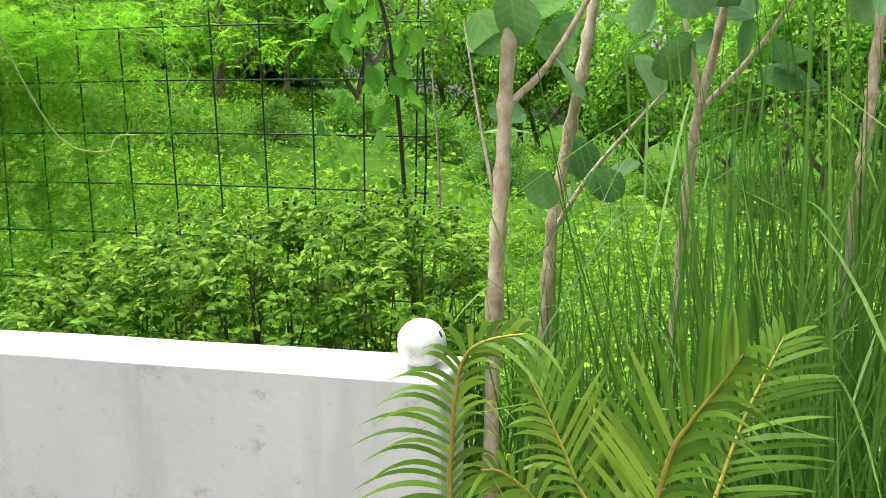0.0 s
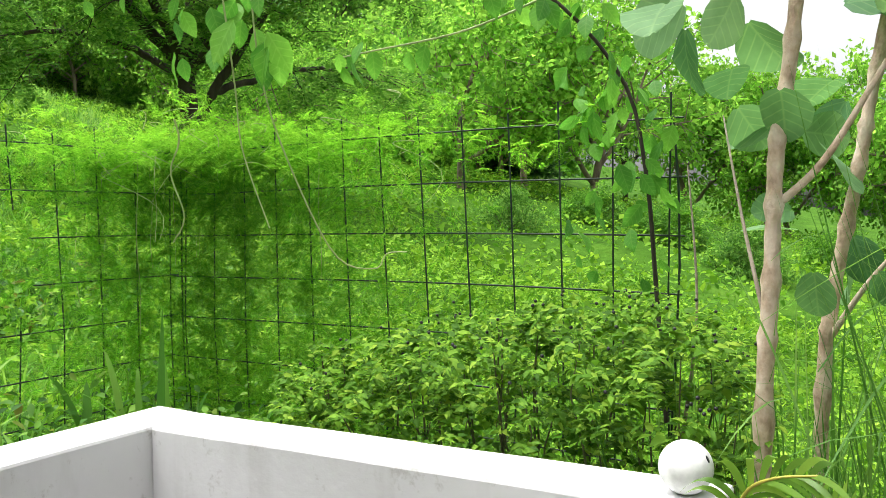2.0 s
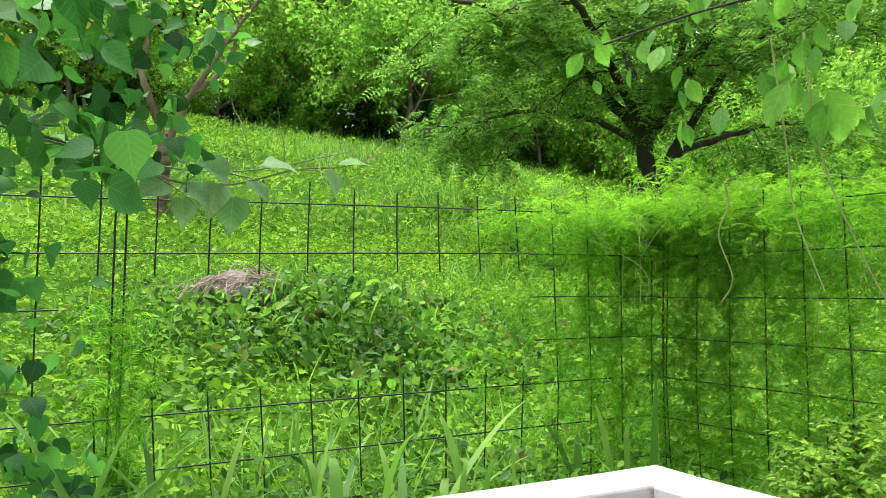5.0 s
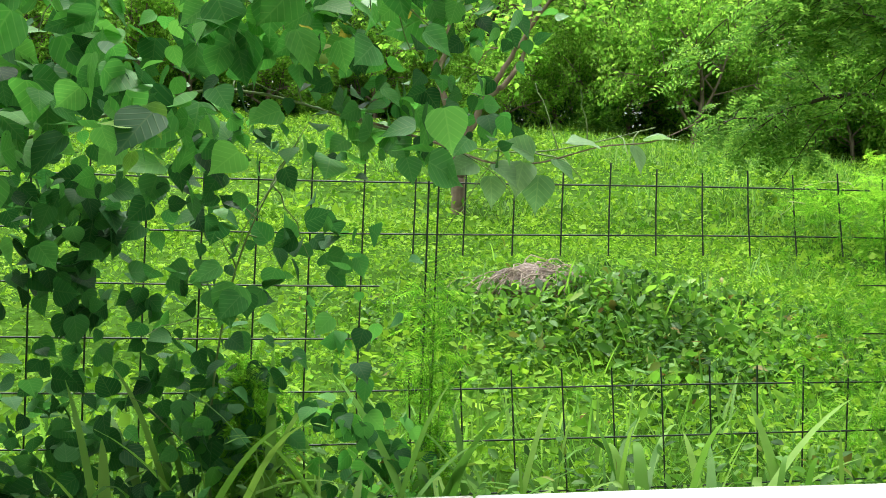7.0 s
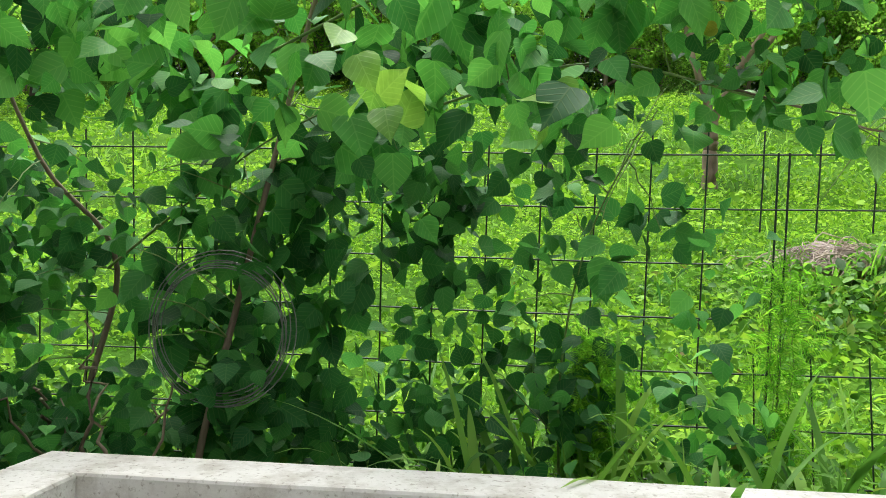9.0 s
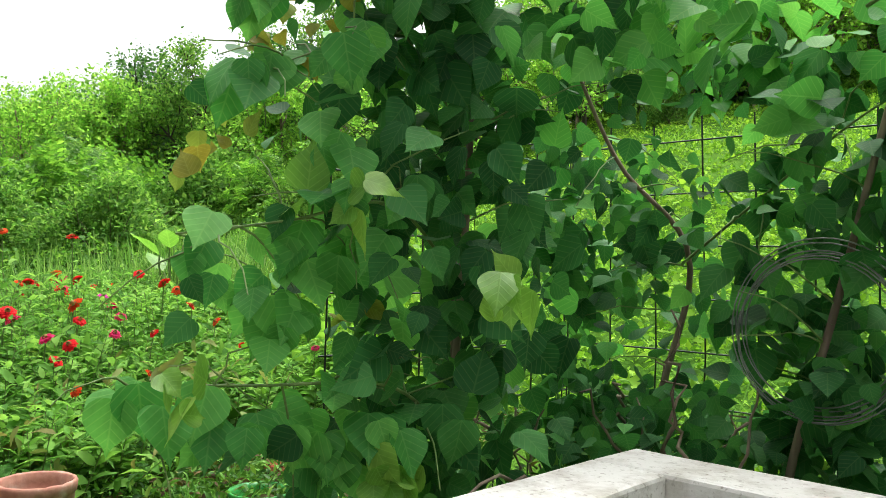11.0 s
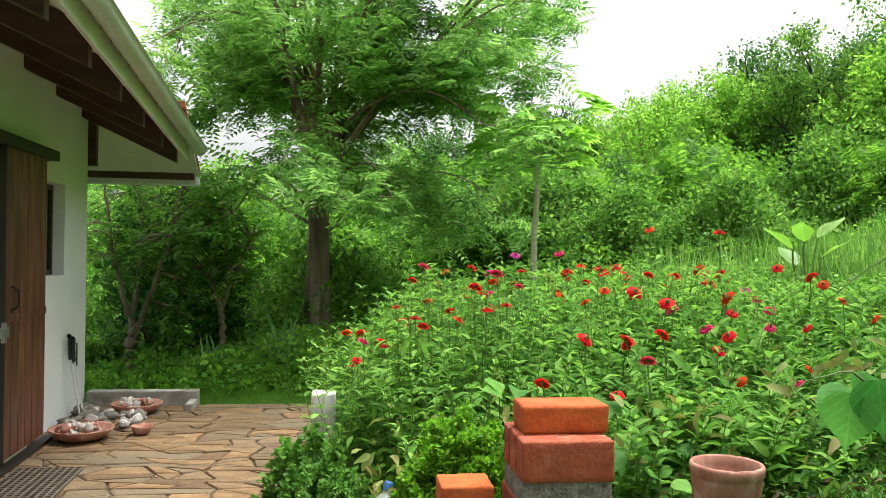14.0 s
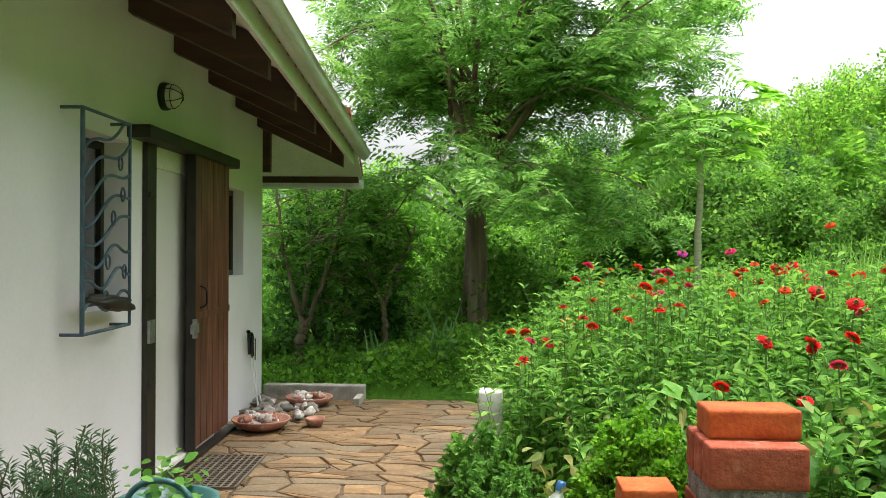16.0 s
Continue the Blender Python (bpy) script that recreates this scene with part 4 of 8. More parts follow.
# ---- trees and hillside plants ----
def grow(rng, height, r0, levels=4, kids=(4, 4, 3), spread=0.8, rise=0.35, clear=0.35, first=1.0, jitter=0.12):
    """A trunk with limbs: the wood, and the places and headings of its twigs."""
    wood, tips = Geo(), []

    def branch(p, d, length, r, level):
        k = 5 if level < 2 else 3
        pts = [p]
        for i in range(k):
            d = unit(d + rng.normal(0, jitter, 3) + UP * rise * 0.12 * (1 if level else 0.3))
            pts.append(pts[-1] + d * length / k)
        pts = np.array(pts)
        radii = np.linspace(r, r * (0.55 if level < levels - 1 else 0.25), k + 1)
        if level == 0:
            radii[0] *= 1.35
        tube(wood, pts, radii, (9, 7, 5, 4, 3)[min(level, 4)])
        if level >= levels - 1:
            for q in pts[1:]:
                tips.append((q, d))
            return
        n = kids[min(level, len(kids) - 1)]
        turn = rng.uniform(0, 6.28)
        for i in range(n):
            t = clear + (1 - clear) * (i + rng.uniform(0.3, 0.9)) / n if level == 0 else rng.uniform(0.35, 1.0)
            s = min(int(t * k), k - 1)
            q = pts[s] + (pts[s + 1] - pts[s]) * (t * k - s)
            turn += 2.4 + rng.uniform(-0.4, 0.4)
            side = unit(np.cross(d, (math.cos(turn), math.sin(turn), 0.2)))
            nd = unit(d * (1 - spread * 0.6) + side * spread + UP * rise * 0.4)
            branch(q, nd, length * rng.uniform(0.55, 0.8) * (first if level == 0 else 1), radii[s] * rng.uniform(0.5, 0.7), level + 1)
        branch(pts[-1], d, length * 0.6, radii[-1], level + 1)

    branch(np.zeros(3), unit(np.array((rng.normal(0, 0.05), rng.normal(0, 0.05), 1.0))), height * 0.5, r0, 0)
    return wood, np.array([t[0] for t in tips]), np.array([t[1] for t in tips])


def leafage(rng, tips, heads, leaf, n, size, cloud, droop=0.3, vary=0.35):
    i = rng.integers(0, len(tips), n)
    pos = tips[i] + rng.normal(0, 1, (n, 3)) * cloud
    along = unit(heads[i] * 0.5 + any_way(rng, n) * 0.9 - UP * droop)
    facing = unit(any_way(rng, n) + UP * 0.6)
    return scatter(Geo(), leaf, pos, along, facing, size * rng.uniform(1 - vary, 1 + vary, n))


def tree(name, label, at, wood_mat, leaf_mat_, seed, height, r0, leaf, n, size, cloud, droop=0.3, trunk_label="", category="tree", group="", low=0.0, **kw):
    rng = np.random.default_rng(seed)
    wood, tips, heads = grow(rng, height, r0, **kw)
    z = max(p[2] for p in tips)
    k = height / z
    for g in wood.v:
        g *= k
    tips = tips * k
    high = tips[:, 2] > low
    tips, heads = tips[high], heads[high]
    t = thing(name, label, category, group, at=at)
    part("trunk", wood, wood_mat, t, trunk_label)
    part("crown", leafage(rng, tips, heads, leaf, n, size, cloud, droop), leaf_mat_, t)
    return t


def stand(x, y, sink=0.05):
    return (x, y, float(gz(x, y)) - sink)


PIN = pinnate(5, 0.42, 0.30, 0.18)
PIN5 = pinnate(5, 0.32, 0.42)

# the great feathery tree beyond the patio
def feathery_tree():
    rng = np.random.default_rng(11)
    t = thing("feathery_tree", "tall open-crowned tree with fluted brown trunk and feathery leaves", "tree", at=stand(0.78, -10.0))
    # fluted trunk of several grown-together stems
    for i in range(5):
        a = i * 1.256
        c, s = math.cos(a), math.sin(a)
        part("trunk", tube(Geo(), smooth_line([(0.13 * c, 0.13 * s, -0.1), (0.092 * c, 0.092 * s, 0.7), (0.070 * c, 0.070 * s, 1.5), (0.09 * c + 0.02, 0.09 * s, 2.1)], 14), np.linspace(0.078, 0.052, 14), 9), M["bark"], t, "fluted brown trunk" if i == 0 else "")
    P, H = [], []

    def spray(p, d, n, wide):
        """Leaves fanning out round the end of a twig."""
        for k in range(n):
            w = any_way(rng, 1)[0] * (1, 1, 0.45)
            P.append(p + rng.normal(0, wide, 3))
            H.append(unit(d * 0.35 + w - UP * 0.12))

    def bough(p0, d, L, r, wood, sag):
        d = unit(d)
        ts = np.linspace(0, 1, 8)[:, None]
        p = p0 + d * L * ts - UP * sag * L * ts ** 2 + rng.normal(0, 0.025, (8, 3)) * ts
        tube(wood, p, np.linspace(r, 0.003, 8), 5)
        for k in (3, 5, 6, 7):
            spray(p[k], d, 5 if k < 7 else 10, 0.11)
        for k in (2, 4, 6):
            e = p[k] + unit(any_way(rng, 1)[0] + d * 0.8) * rng.uniform(0.2, 0.4) * L - UP * 0.03
            tube(wood, bend(p[k], e, 4), np.linspace(r * 0.5, 0.002, 4), 4)
            spray(e, d, 6, 0.09)

    # ascending limbs that make the open vase of the crown
    for i in range(18):
        a = i * 2.4 + 0.3
        R = (0.6, 1.2, 2.0, 2.6)[i % 4] * rng.uniform(0.85, 1.15)
        top = rng.uniform(5.6, 7.2) - 0.75 * R
        c, s = math.cos(a), math.sin(a)
        line = smooth_line([(0.06 * c, 0.06 * s, 1.55 + 0.06 * i), (0.25 * R * c, 0.25 * R * s, 2.75 + 0.02 * i), (0.55 * R * c, 0.55 * R * s, 3.9), (R * c, R * s, top)], 26)
        line[1:] += rng.normal(0, 0.02, (25, 3))
        wood = tube(Geo(), line, np.linspace(0.042, 0.011, 26), 7)
        for k in range(11, 26, 3):
            side = any_way(rng, 1)[0] * (1, 1, 0.6) + np.array((c, s, 0.35)) * 0.7
            bough(line[k], side, rng.uniform(0.5, 1.0), 0.012, wood, 0.25)
        spray(line[-1], np.array((c, s, 0.5)), 12, 0.12)
        part("limb", wood, M["bark"], t)
    # long limbs reaching over the garden
    for i in range(8):
        a = 3.14 + 0.19 * (i - 3.5)
        R = 2.0 + 0.16 * i
        c, s = math.cos(a), math.sin(a)
        top = 3.3 + (i * 0.55) % 2.0
        line = smooth_line([(0.08 * c, 0.08 * s, 1.9 + 0.08 * i), (0.3 * R * c, 0.3 * R * s, 2.6 + 0.1 * i), (0.65 * R * c, 0.65 * R * s, 0.5 * (top + 3.0)), (R * c, R * s, top)], 24)
        wood = tube(Geo(), line, np.linspace(0.036, 0.010, 24), 6)
        for k in range(11, 24, 3):
            bough(line[k], any_way(rng, 1)[0] * (1, 1, 0.5) + np.array((c, s, 0.2)) * 0.6, rng.uniform(0.4, 0.75), 0.009, wood, 0.3)
        part("limb", wood, M["bark"], t)
    # side limbs that bow outwards and down
    for i in range(16):
        a = i * 2.4 + 1.1
        z = rng.uniform(1.3, 3.3)
        L = rng.uniform(1.2, 2.8)
        c, s = math.cos(a), math.sin(a)
        line = smooth_line([(0.08 * c, 0.08 * s, z), (0.35 * L * c, 0.35 * L * s, z + 0.45), (0.7 * L * c, 0.7 * L * s, z + 0.50), (L * c, L * s, z + 0.10)], 16)
        wood = tube(Geo(), line, np.linspace(0.024, 0.007, 16), 5)
        for k in range(6, 16, 3):
            bough(line[k], any_way(rng, 1)[0] * (1, 1, 0.4) + np.array((c, s, 0.0)) * 0.6, rng.uniform(0.35, 0.65), 0.007, wood, 0.45)
        part("limb", wood, M["bark"], t)
    P, H = np.array(P), np.array(H)
    n = len(P)
    tagged(part("crown", scatter(Geo(), PIN, P, H, unit(any_way(rng, n) * 0.5 + UP), 0.25 * rng.uniform(0.65, 1.3, n)), M["feather"], t), kind="stuff")


feathery_tree()
def limb_tree(name, label, at, wood_mat, leaf_mat_, seed, limbs, leaf, size, per, boughs, reach, sag, trunk_label):
    """A tree from its main limbs: each a few places and its two radii; boughs with sprays of leaves grow from the limbs' outer parts."""
    rng = np.random.default_rng(seed)
    t = thing(name, label, "tree", at=at)
    P, H = [], []

    def spray(p, d, n, wide):
        P.append(p + rng.normal(0, wide, (n, 3)))
        H.append(unit(d * 0.4 + any_way(rng, n) * (1, 1, 0.5) - UP * 0.15))

    for i, (pts, r0, r1, bare) in enumerate(limbs):
        q = smooth_line(pts, 26)
        q[2:] += rng.normal(0, 0.010, (24, 3))
        wood = tube(Geo(), q, np.linspace(r0, r1, 26), 8)
        start = int(26 * bare)
        for k in rng.integers(start, 26, boughs if bare < 1 else 0):
            d = unit(any_way(rng, 1)[0] * (1, 1, 0.55) + unit(q[-1] - q[0]) * 0.45)
            L = reach * rng.uniform(0.5, 1.15)
            ts = np.linspace(0, 1, 8)[:, None]
            b = q[k] + d * L * ts - UP * sag * L * ts ** 2 + rng.normal(0, 0.02, (8, 3)) * ts
            tube(wood, b, np.linspace(0.016, 0.004, 8), 5)
            for w in (2, 4, 5, 6, 7):
                spray(b[w], d, per, 0.12 * reach)
                e = b[w] + unit(any_way(rng, 1)[0] * (1, 1, 0.4) + d * 0.5) * 0.35 * L - UP * 0.12 * L
                tube(wood, bend(b[w], e, 4), np.linspace(0.009, 0.002, 4), 4)
                spray(e, d, per, 0.11 * reach)
        part("trunk" if bare >= 1 else "limb", wood, wood_mat, t, trunk_label if i == 0 else "")
    P, H = np.concatenate(P), np.concatenate(H)
    n = len(P)
    tagged(part("crown", scatter(Geo(), leaf, P, H, unit(any_way(rng, n) * 0.5 + UP), size * rng.uniform(0.65, 1.3, n)), leaf_mat_, t), kind="stuff")
    return t


# across the view from the terrace: u to the right of the trunk, w away, z over the ground
def fan(heading, rows):
    a = radians(heading)
    right, away = np.array((math.cos(a), math.sin(a), 0)), np.array((-math.sin(a), math.cos(a), 0))
    return [right * u + away * w + UP * z for u, w, z in rows]


# the spreading tree behind the corner of the fence
limb_tree("spreading_tree", "dark-trunked spreading tree with drooping branches on the meadow", stand(-8.55, 8.75), M["bark_dark"], M["tree"], 23, [
    (fan(48, ((0.0, 0, -0.1), (-0.02, 0, 0.7), (-0.02, 0, 1.3), (-0.06, 0, 2.0))), 0.15, 0.12, 1.0),
    (fan(48, ((0.10, -0.1, 0.9), (0.35, -0.2, 1.5), (0.75, -0.3, 2.1), (1.25, -0.5, 2.75), (2.0, -0.8, 3.15), (3.2, -1.0, 3.3))), 0.08, 0.025, 0.35),
    (fan(48, ((-0.06, 0, 1.8), (-0.45, -0.2, 2.2), (-1.0, -0.5, 2.8), (-1.7, -0.9, 3.4), (-2.6, -1.2, 3.6))), 0.10, 0.025, 0.35),
    (fan(48, ((-0.06, 0, 1.9), (-0.25, 0.2, 2.9), (-0.6, 0.5, 4.0), (-1.2, 0.8, 5.2))), 0.075, 0.025, 0.3),
    (fan(48, ((-0.04, 0, 1.9), (0.05, -0.1, 2.9), (0.10, -0.3, 4.0), (0.2, -0.5, 5.4))), 0.08, 0.025, 0.3),
    (fan(48, ((0.0, 0, 1.8), (0.4, 0.2, 2.7), (0.75, 0.5, 3.8), (1.5, 0.9, 5.0))), 0.075, 0.025, 0.3),
    (fan(48, ((0.0, 0, 1.7), (0.5, -0.6, 2.4), (1.1, -1.4, 3.2), (1.9, -2.2, 3.6))), 0.08, 0.025, 0.3),
    (fan(48, ((-0.05, 0, 1.8), (-0.5, -0.8, 2.7), (-0.9, -1.7, 3.3), (-1.4, -2.6, 3.5))), 0.08, 0.025, 0.3),
    (fan(48, ((0.3, -0.2, 1.45), (1.0, 0.4, 1.75), (1.9, 0.8, 2.0), (2.9, 1.1, 1.9))), 0.06, 0.02, 0.35),
    (fan(48, ((-0.1, 0.1, 1.7), (-0.9, 0.6, 2.2), (-2.0, 0.9, 2.4), (-3.1, 1.1, 2.2))), 0.06, 0.02, 0.4),
], PIN5, 0.28, 7, 9, 1.15, 0.40, "dark forked trunk")
# the forked tree on the slope
limb_tree("forked_tree", "slim forked grey-brown tree standing on the meadow", stand(-10.9, 2.4), M["bark"], M["tree_light"], 35, [
    (fan(81, ((0.0, 0, -0.1), (0.03, 0, 0.4), (0.02, 0, 0.75), (0.05, 0, 1.05))), 0.11, 0.085, 1.0),
    (fan(81, ((0.05, 0, 0.95), (-0.12, 0, 1.5), (-0.28, 0.05, 2.0), (-0.40, 0.1, 2.6), (-0.7, 0.2, 3.6))), 0.062, 0.018, 0.62),
    (fan(81, ((0.05, 0, 0.95), (0.22, 0, 1.35), (0.42, -0.05, 1.7), (0.62, -0.1, 2.05), (0.85, -0.15, 2.4), (1.35, -0.3, 3.1), (1.9, -0.4, 3.6))), 0.062, 0.016, 0.62),
    (fan(81, ((0.42, -0.05, 1.7), (0.70, 0.1, 1.95), (0.95, 0.2, 2.4), (1.1, 0.3, 3.2))), 0.05, 0.015, 0.55),
    (fan(81, ((-0.28, 0.05, 2.0), (-0.15, 0.2, 2.6), (-0.1, 0.3, 3.4))), 0.045, 0.015, 0.5),
], OVAL, 0.11, 5, 7, 0.8, 0.3, "slim grey-brown trunk")

# two dark small trees in the shade beyond the patio
for seed, at, trunk, lab in ((37, (2.62, -8.75, -0.05), [[(0, 0, 0), (0.02, 0, 0.3), (-0.02, 0, 0.52)], [(-0.02, 0, 0.48), (0.10, -0.1, 0.85), (0.28, -0.2, 1.5), (0.35, -0.2, 2.2)], [(-0.02, 0, 0.48), (-0.16, 0.05, 0.8), (-0.35, 0.1, 1.4), (-0.5, 0.1, 2.0)], [(0, 0, 0.5), (0.0, -0.3, 1.2), (0.1, -0.7, 1.9)]], "small dark-leaved tree with a forked trunk beyond the patio"),
                             (38, (1.76, -9.0, -0.02), [[(0, 0, 0), (-0.01, 0, 0.4), (0.02, 0, 0.75)], [(0.02, 0, 0.7), (-0.15, 0, 1.1), (-0.35, 0.1, 1.6)], [(0.02, 0, 0.7), (0.2, -0.1, 1.1), (0.5, -0.2, 1.55)], [(0.02, 0, 0.7), (0.0, -0.2, 1.3), (0.05, -0.3, 1.9)]], "slender dark shade tree with drooping feathery leaves")):
    limb_tree("shade_tree", lab, at, M["bark"], M["tree"], seed, [(trunk[0], 0.065 if seed == 37 else 0.035, 0.05 if seed == 37 else 0.028, 1.0)] + [(q, 0.035 if seed == 37 else 0.022, 0.01, 0.35) for q in trunk[1:]], PIN5, 0.20, 2, 7, 0.62, 0.45, "dark slim trunk")
# three kinds of woodland tree, repeated along the crest and round the garden
kinds = [
    tree("woodland_tree", "leafy mid-green woodland tree at the meadow's edge", stand(-33, 6), M["bark_dark"], M["tree"], 51, 10, 0.20, DIAMOND, 11500, 0.20, 0.25, group="trees along the crest", levels=4, kids=(5, 5, 4), clear=0.25, spread=0.8),
    tree("woodland_tree", "light green woodland tree at the meadow's edge", stand(-32, 12), M["bark"], M["tree_light"], 52, 9, 0.18, DIAMOND, 11500, 0.25, 0.25, group="trees along the crest", levels=4, kids=(6, 5, 4), clear=0.2, spread=0.9),
    tree("woodland_tree", "dark green woodland tree at the meadow's edge", stand(-34, -1), M["bark_dark"], M["tree_dark"], 53, 10, 0.2, DIAMOND, 11500, 0.20, 0.25, group="trees along the crest", levels=4, kids=(6, 5, 4), clear=0.12, spread=0.85),
    tree("woodland_tree", "feathery light green tree at the meadow's edge", stand(-30, 18), M["bark"], M["tree_light"], 54, 9, 0.16, DIAMOND, 11500, 0.23, 0.23, group="trees along the crest", levels=4, kids=(6, 5, 4), clear=0.2, spread=0.9),
]
rng = np.random.default_rng(7)


def wood_row(angle0, angle1, count, d0, d1, size=(0.8, 1.3), pick=(0, 1, 2, 3)):
    """Trees on an arc round the terrace, by heading in degrees to the left of +y."""
    for i in range(count):
        a = radians(angle0 + (angle1 - angle0) * (i + rng.uniform(0.1, 0.9)) / count)
        d = rng.uniform(d0, d1)
        x, y = 0.4 - d * math.sin(a), d * math.cos(a)
        k = rng.uniform(*size)
        m = Matrix.Translation(stand(x, y, 0.2)) @ Matrix.Rotation(rng.uniform(0, 6.28), 4, "Z") @ Matrix.Diagonal((k, k, k * rng.uniform(0.9, 1.15), 1))
        copy_thing(kinds[pick[int(rng.integers(0, len(pick)))]], m)


wood_row(25, 125, 32, 29, 33, (0.42, 0.68), (3, 1, 3, 1))
wood_row(25, 125, 14, 35, 40, (0.8, 1.2), (0, 1, 3))
wood_row(-25, 30, 16, 20, 32, (0.5, 0.75), (1, 0, 3))
wood_row(122, 142, 5, 20, 26, (0.42, 0.55), (0, 2, 3))
wood_row(142, 176, 8, 26, 36, (0.36, 0.50), (0, 2, 3))
wood_row(176, 215, 5, 26, 36, (0.35, 0.5), (0, 1, 3))


def skyline(kind, angle, d, top):
    """A woodland tree by heading, distance and the height of its top."""
    a = radians(angle)
    x, y = 0.4 - d * math.sin(a), d * math.cos(a)
    z = float(gz(x, y)) - 0.2
    k = (top - z) / 11.0
    copy_thing(kinds[kind], Matrix.Translation((x, y, z)) @ Matrix.Rotation(angle * 1.7, 4, "Z") @ Matrix.Diagonal((k * 1.05, k * 1.05, k, 1)))


for kind, angle, d, top in ((2, 173, 22, 5.4), (0, 169, 25, 6.1), (2, 165.5, 23, 6.0), (1, 162.5, 24, 6.0), (3, 159, 17, 5.1), (1, 156.5, 22, 5.7), (2, 155.5, 25, 6.4), (3, 153.6, 15, 5.2), (2, 151, 15.5, 5.5), (0, 148.5, 14.5, 5.4), (2, 146, 15, 5.7), (1, 144, 14, 5.1), (3, 142, 15, 5.8), (2, 139, 16, 5.9), (1, 42, 18, 6.2), (3, 36, 20, 4.8), (1, 189, 20, 4.2), (2, 194, 22, 4.6), (3, 199, 20, 4.4), (2, 204, 21, 4.8)):
    skyline(kind, angle, d, top)


# shrubs: mounds of small leaves on many stems
def bush(name, label, at, leafm, seed, rx, ry, rz, n, size, leaf=DIAMOND, stems=14, woodm="twig", category="shrub", group="", top=0.5):
    rng = np.random.default_rng(seed)
    b = thing(name, label, category, group, at=at)
    g = Geo()
    for i in range(stems):
        d = any_way(rng, 1)[0] * (rx, ry, 1) * 0.85
        d[2] = abs(d[2]) * rz * 0.9 + rz * 0.2
        tube(g, bend((rng.normal(0, rx * 0.1), rng.normal(0, ry * 0.1), 0), d, 6, 0.0, 0.02 * rz, rng), np.linspace(0.010, 0.003, 6) * max(0.6, rz), 4)
    tagged(part("stem_mass", g, M[woodm], b), kind="stuff")
    # leaves lie in lobes on the outside of the mound
    lobes = any_way(rng, 26)
    lobes[:, 2] = np.abs(lobes[:, 2]) * 1.2 - 0.1
    lobes = lobes * rng.uniform(0.55, 1.0, (26, 1))
    i = rng.integers(0, 26, n)
    u = lobes[i] * 0.78 + any_way(rng, n) * (rng.random((n, 1)) ** 0.5) * 0.34
    pos = u * (rx, ry, rz * (1 - 0.0)) + UP * rz * 0.10
    pos[:, 2] = np.maximum(pos[:, 2], 0.02)
    out = unit(u + UP * 0.25)
    along = unit(out * 0.6 + any_way(rng, n) * 0.8)
    facing = unit(UP * top + out * 0.6 + any_way(rng, n) * 0.5)
    part("foliage", scatter(Geo(), leaf, pos, along, facing, size * rng.uniform(0.65, 1.35, n)), M[leafm], b)
    return b


shrubs = [
    bush("wild_shrub", "dense mid-green wild shrub in the undergrowth", stand(-2.4, -12.5), "tree", 61, 1.5, 1.5, 1.5, 7000, 0.095, DIAMOND, group="undergrowth shrubs"),
    bush("wild_shrub", "tall leafy wild shrub in the undergrowth", stand(2.4, -9.6), "tree_dark", 62, 1.0, 1.0, 1.9, 5500, 0.095, DIAMOND, group="undergrowth shrubs"),
    bush("wild_shrub", "light green feathery shrub in the undergrowth", stand(-4.5, -11.5), "shrub", 63, 1.4, 1.4, 1.3, 900, 0.34, PIN5, group="undergrowth shrubs"),
]
rng = np.random.default_rng(8)


def shrub_at(kind, angle, d, k, kz=1.0):
    a = radians(angle)
    x, y = 0.4 - d * math.sin(a), d * math.cos(a)
    copy_thing(shrubs[kind], Matrix.Translation(stand(x, y, 0.05)) @ Matrix.Rotation(rng.uniform(0, 6.28), 4, "Z") @ Matrix.Diagonal((k, k, k * kz, 1)))


for i in range(16):
    shrub_at((0, 2, 0, 2)[i % 4], 134 + i * 3.4, rng.uniform(10, 18), rng.uniform(0.6, 1.0), rng.uniform(0.8, 1.1))
for i in range(9):
    shrub_at((0, 2, 2)[i % 3], 184 + i * 3.4, rng.uniform(14, 18), rng.uniform(0.8, 1.2), rng.uniform(1.0, 1.5))
for i in range(10):
    shrub_at((2, 0)[i % 2], 32 + i * 9.5, rng.uniform(29, 32), rng.uniform(0.7, 1.2), rng.uniform(0.8, 1.2))
for i in range(13):
    shrub_at((2, 0)[i % 2], 146 + i * 4.6, rng.uniform(19, 23), rng.uniform(1.4, 1.9), rng.uniform(0.8, 1.0))
for i in range(6):
    shrub_at((1, 0)[i % 2], 161 + i * 2.6, rng.uniform(12.5, 14.5), rng.uniform(0.55, 0.8), 1.0)
# tall undergrowth in the shade behind the first trees
for i in range(24):
    shrub_at(1, 26 + i * 4.2, rng.uniform(35, 37), rng.uniform(2.4, 3.0), 0.8)
for i in range(8):
    shrub_at((2, 0, 2)[i % 3], 188 + i * 2.2, rng.uniform(8.6, 10.0), rng.uniform(0.16, 0.28), rng.uniform(0.7, 1.1))
for i in range(10):
    shrub_at((0, 2, 2)[i % 3], -20 + i * 5.0, rng.uniform(11, 20), rng.uniform(0.35, 0.6), 1.0)


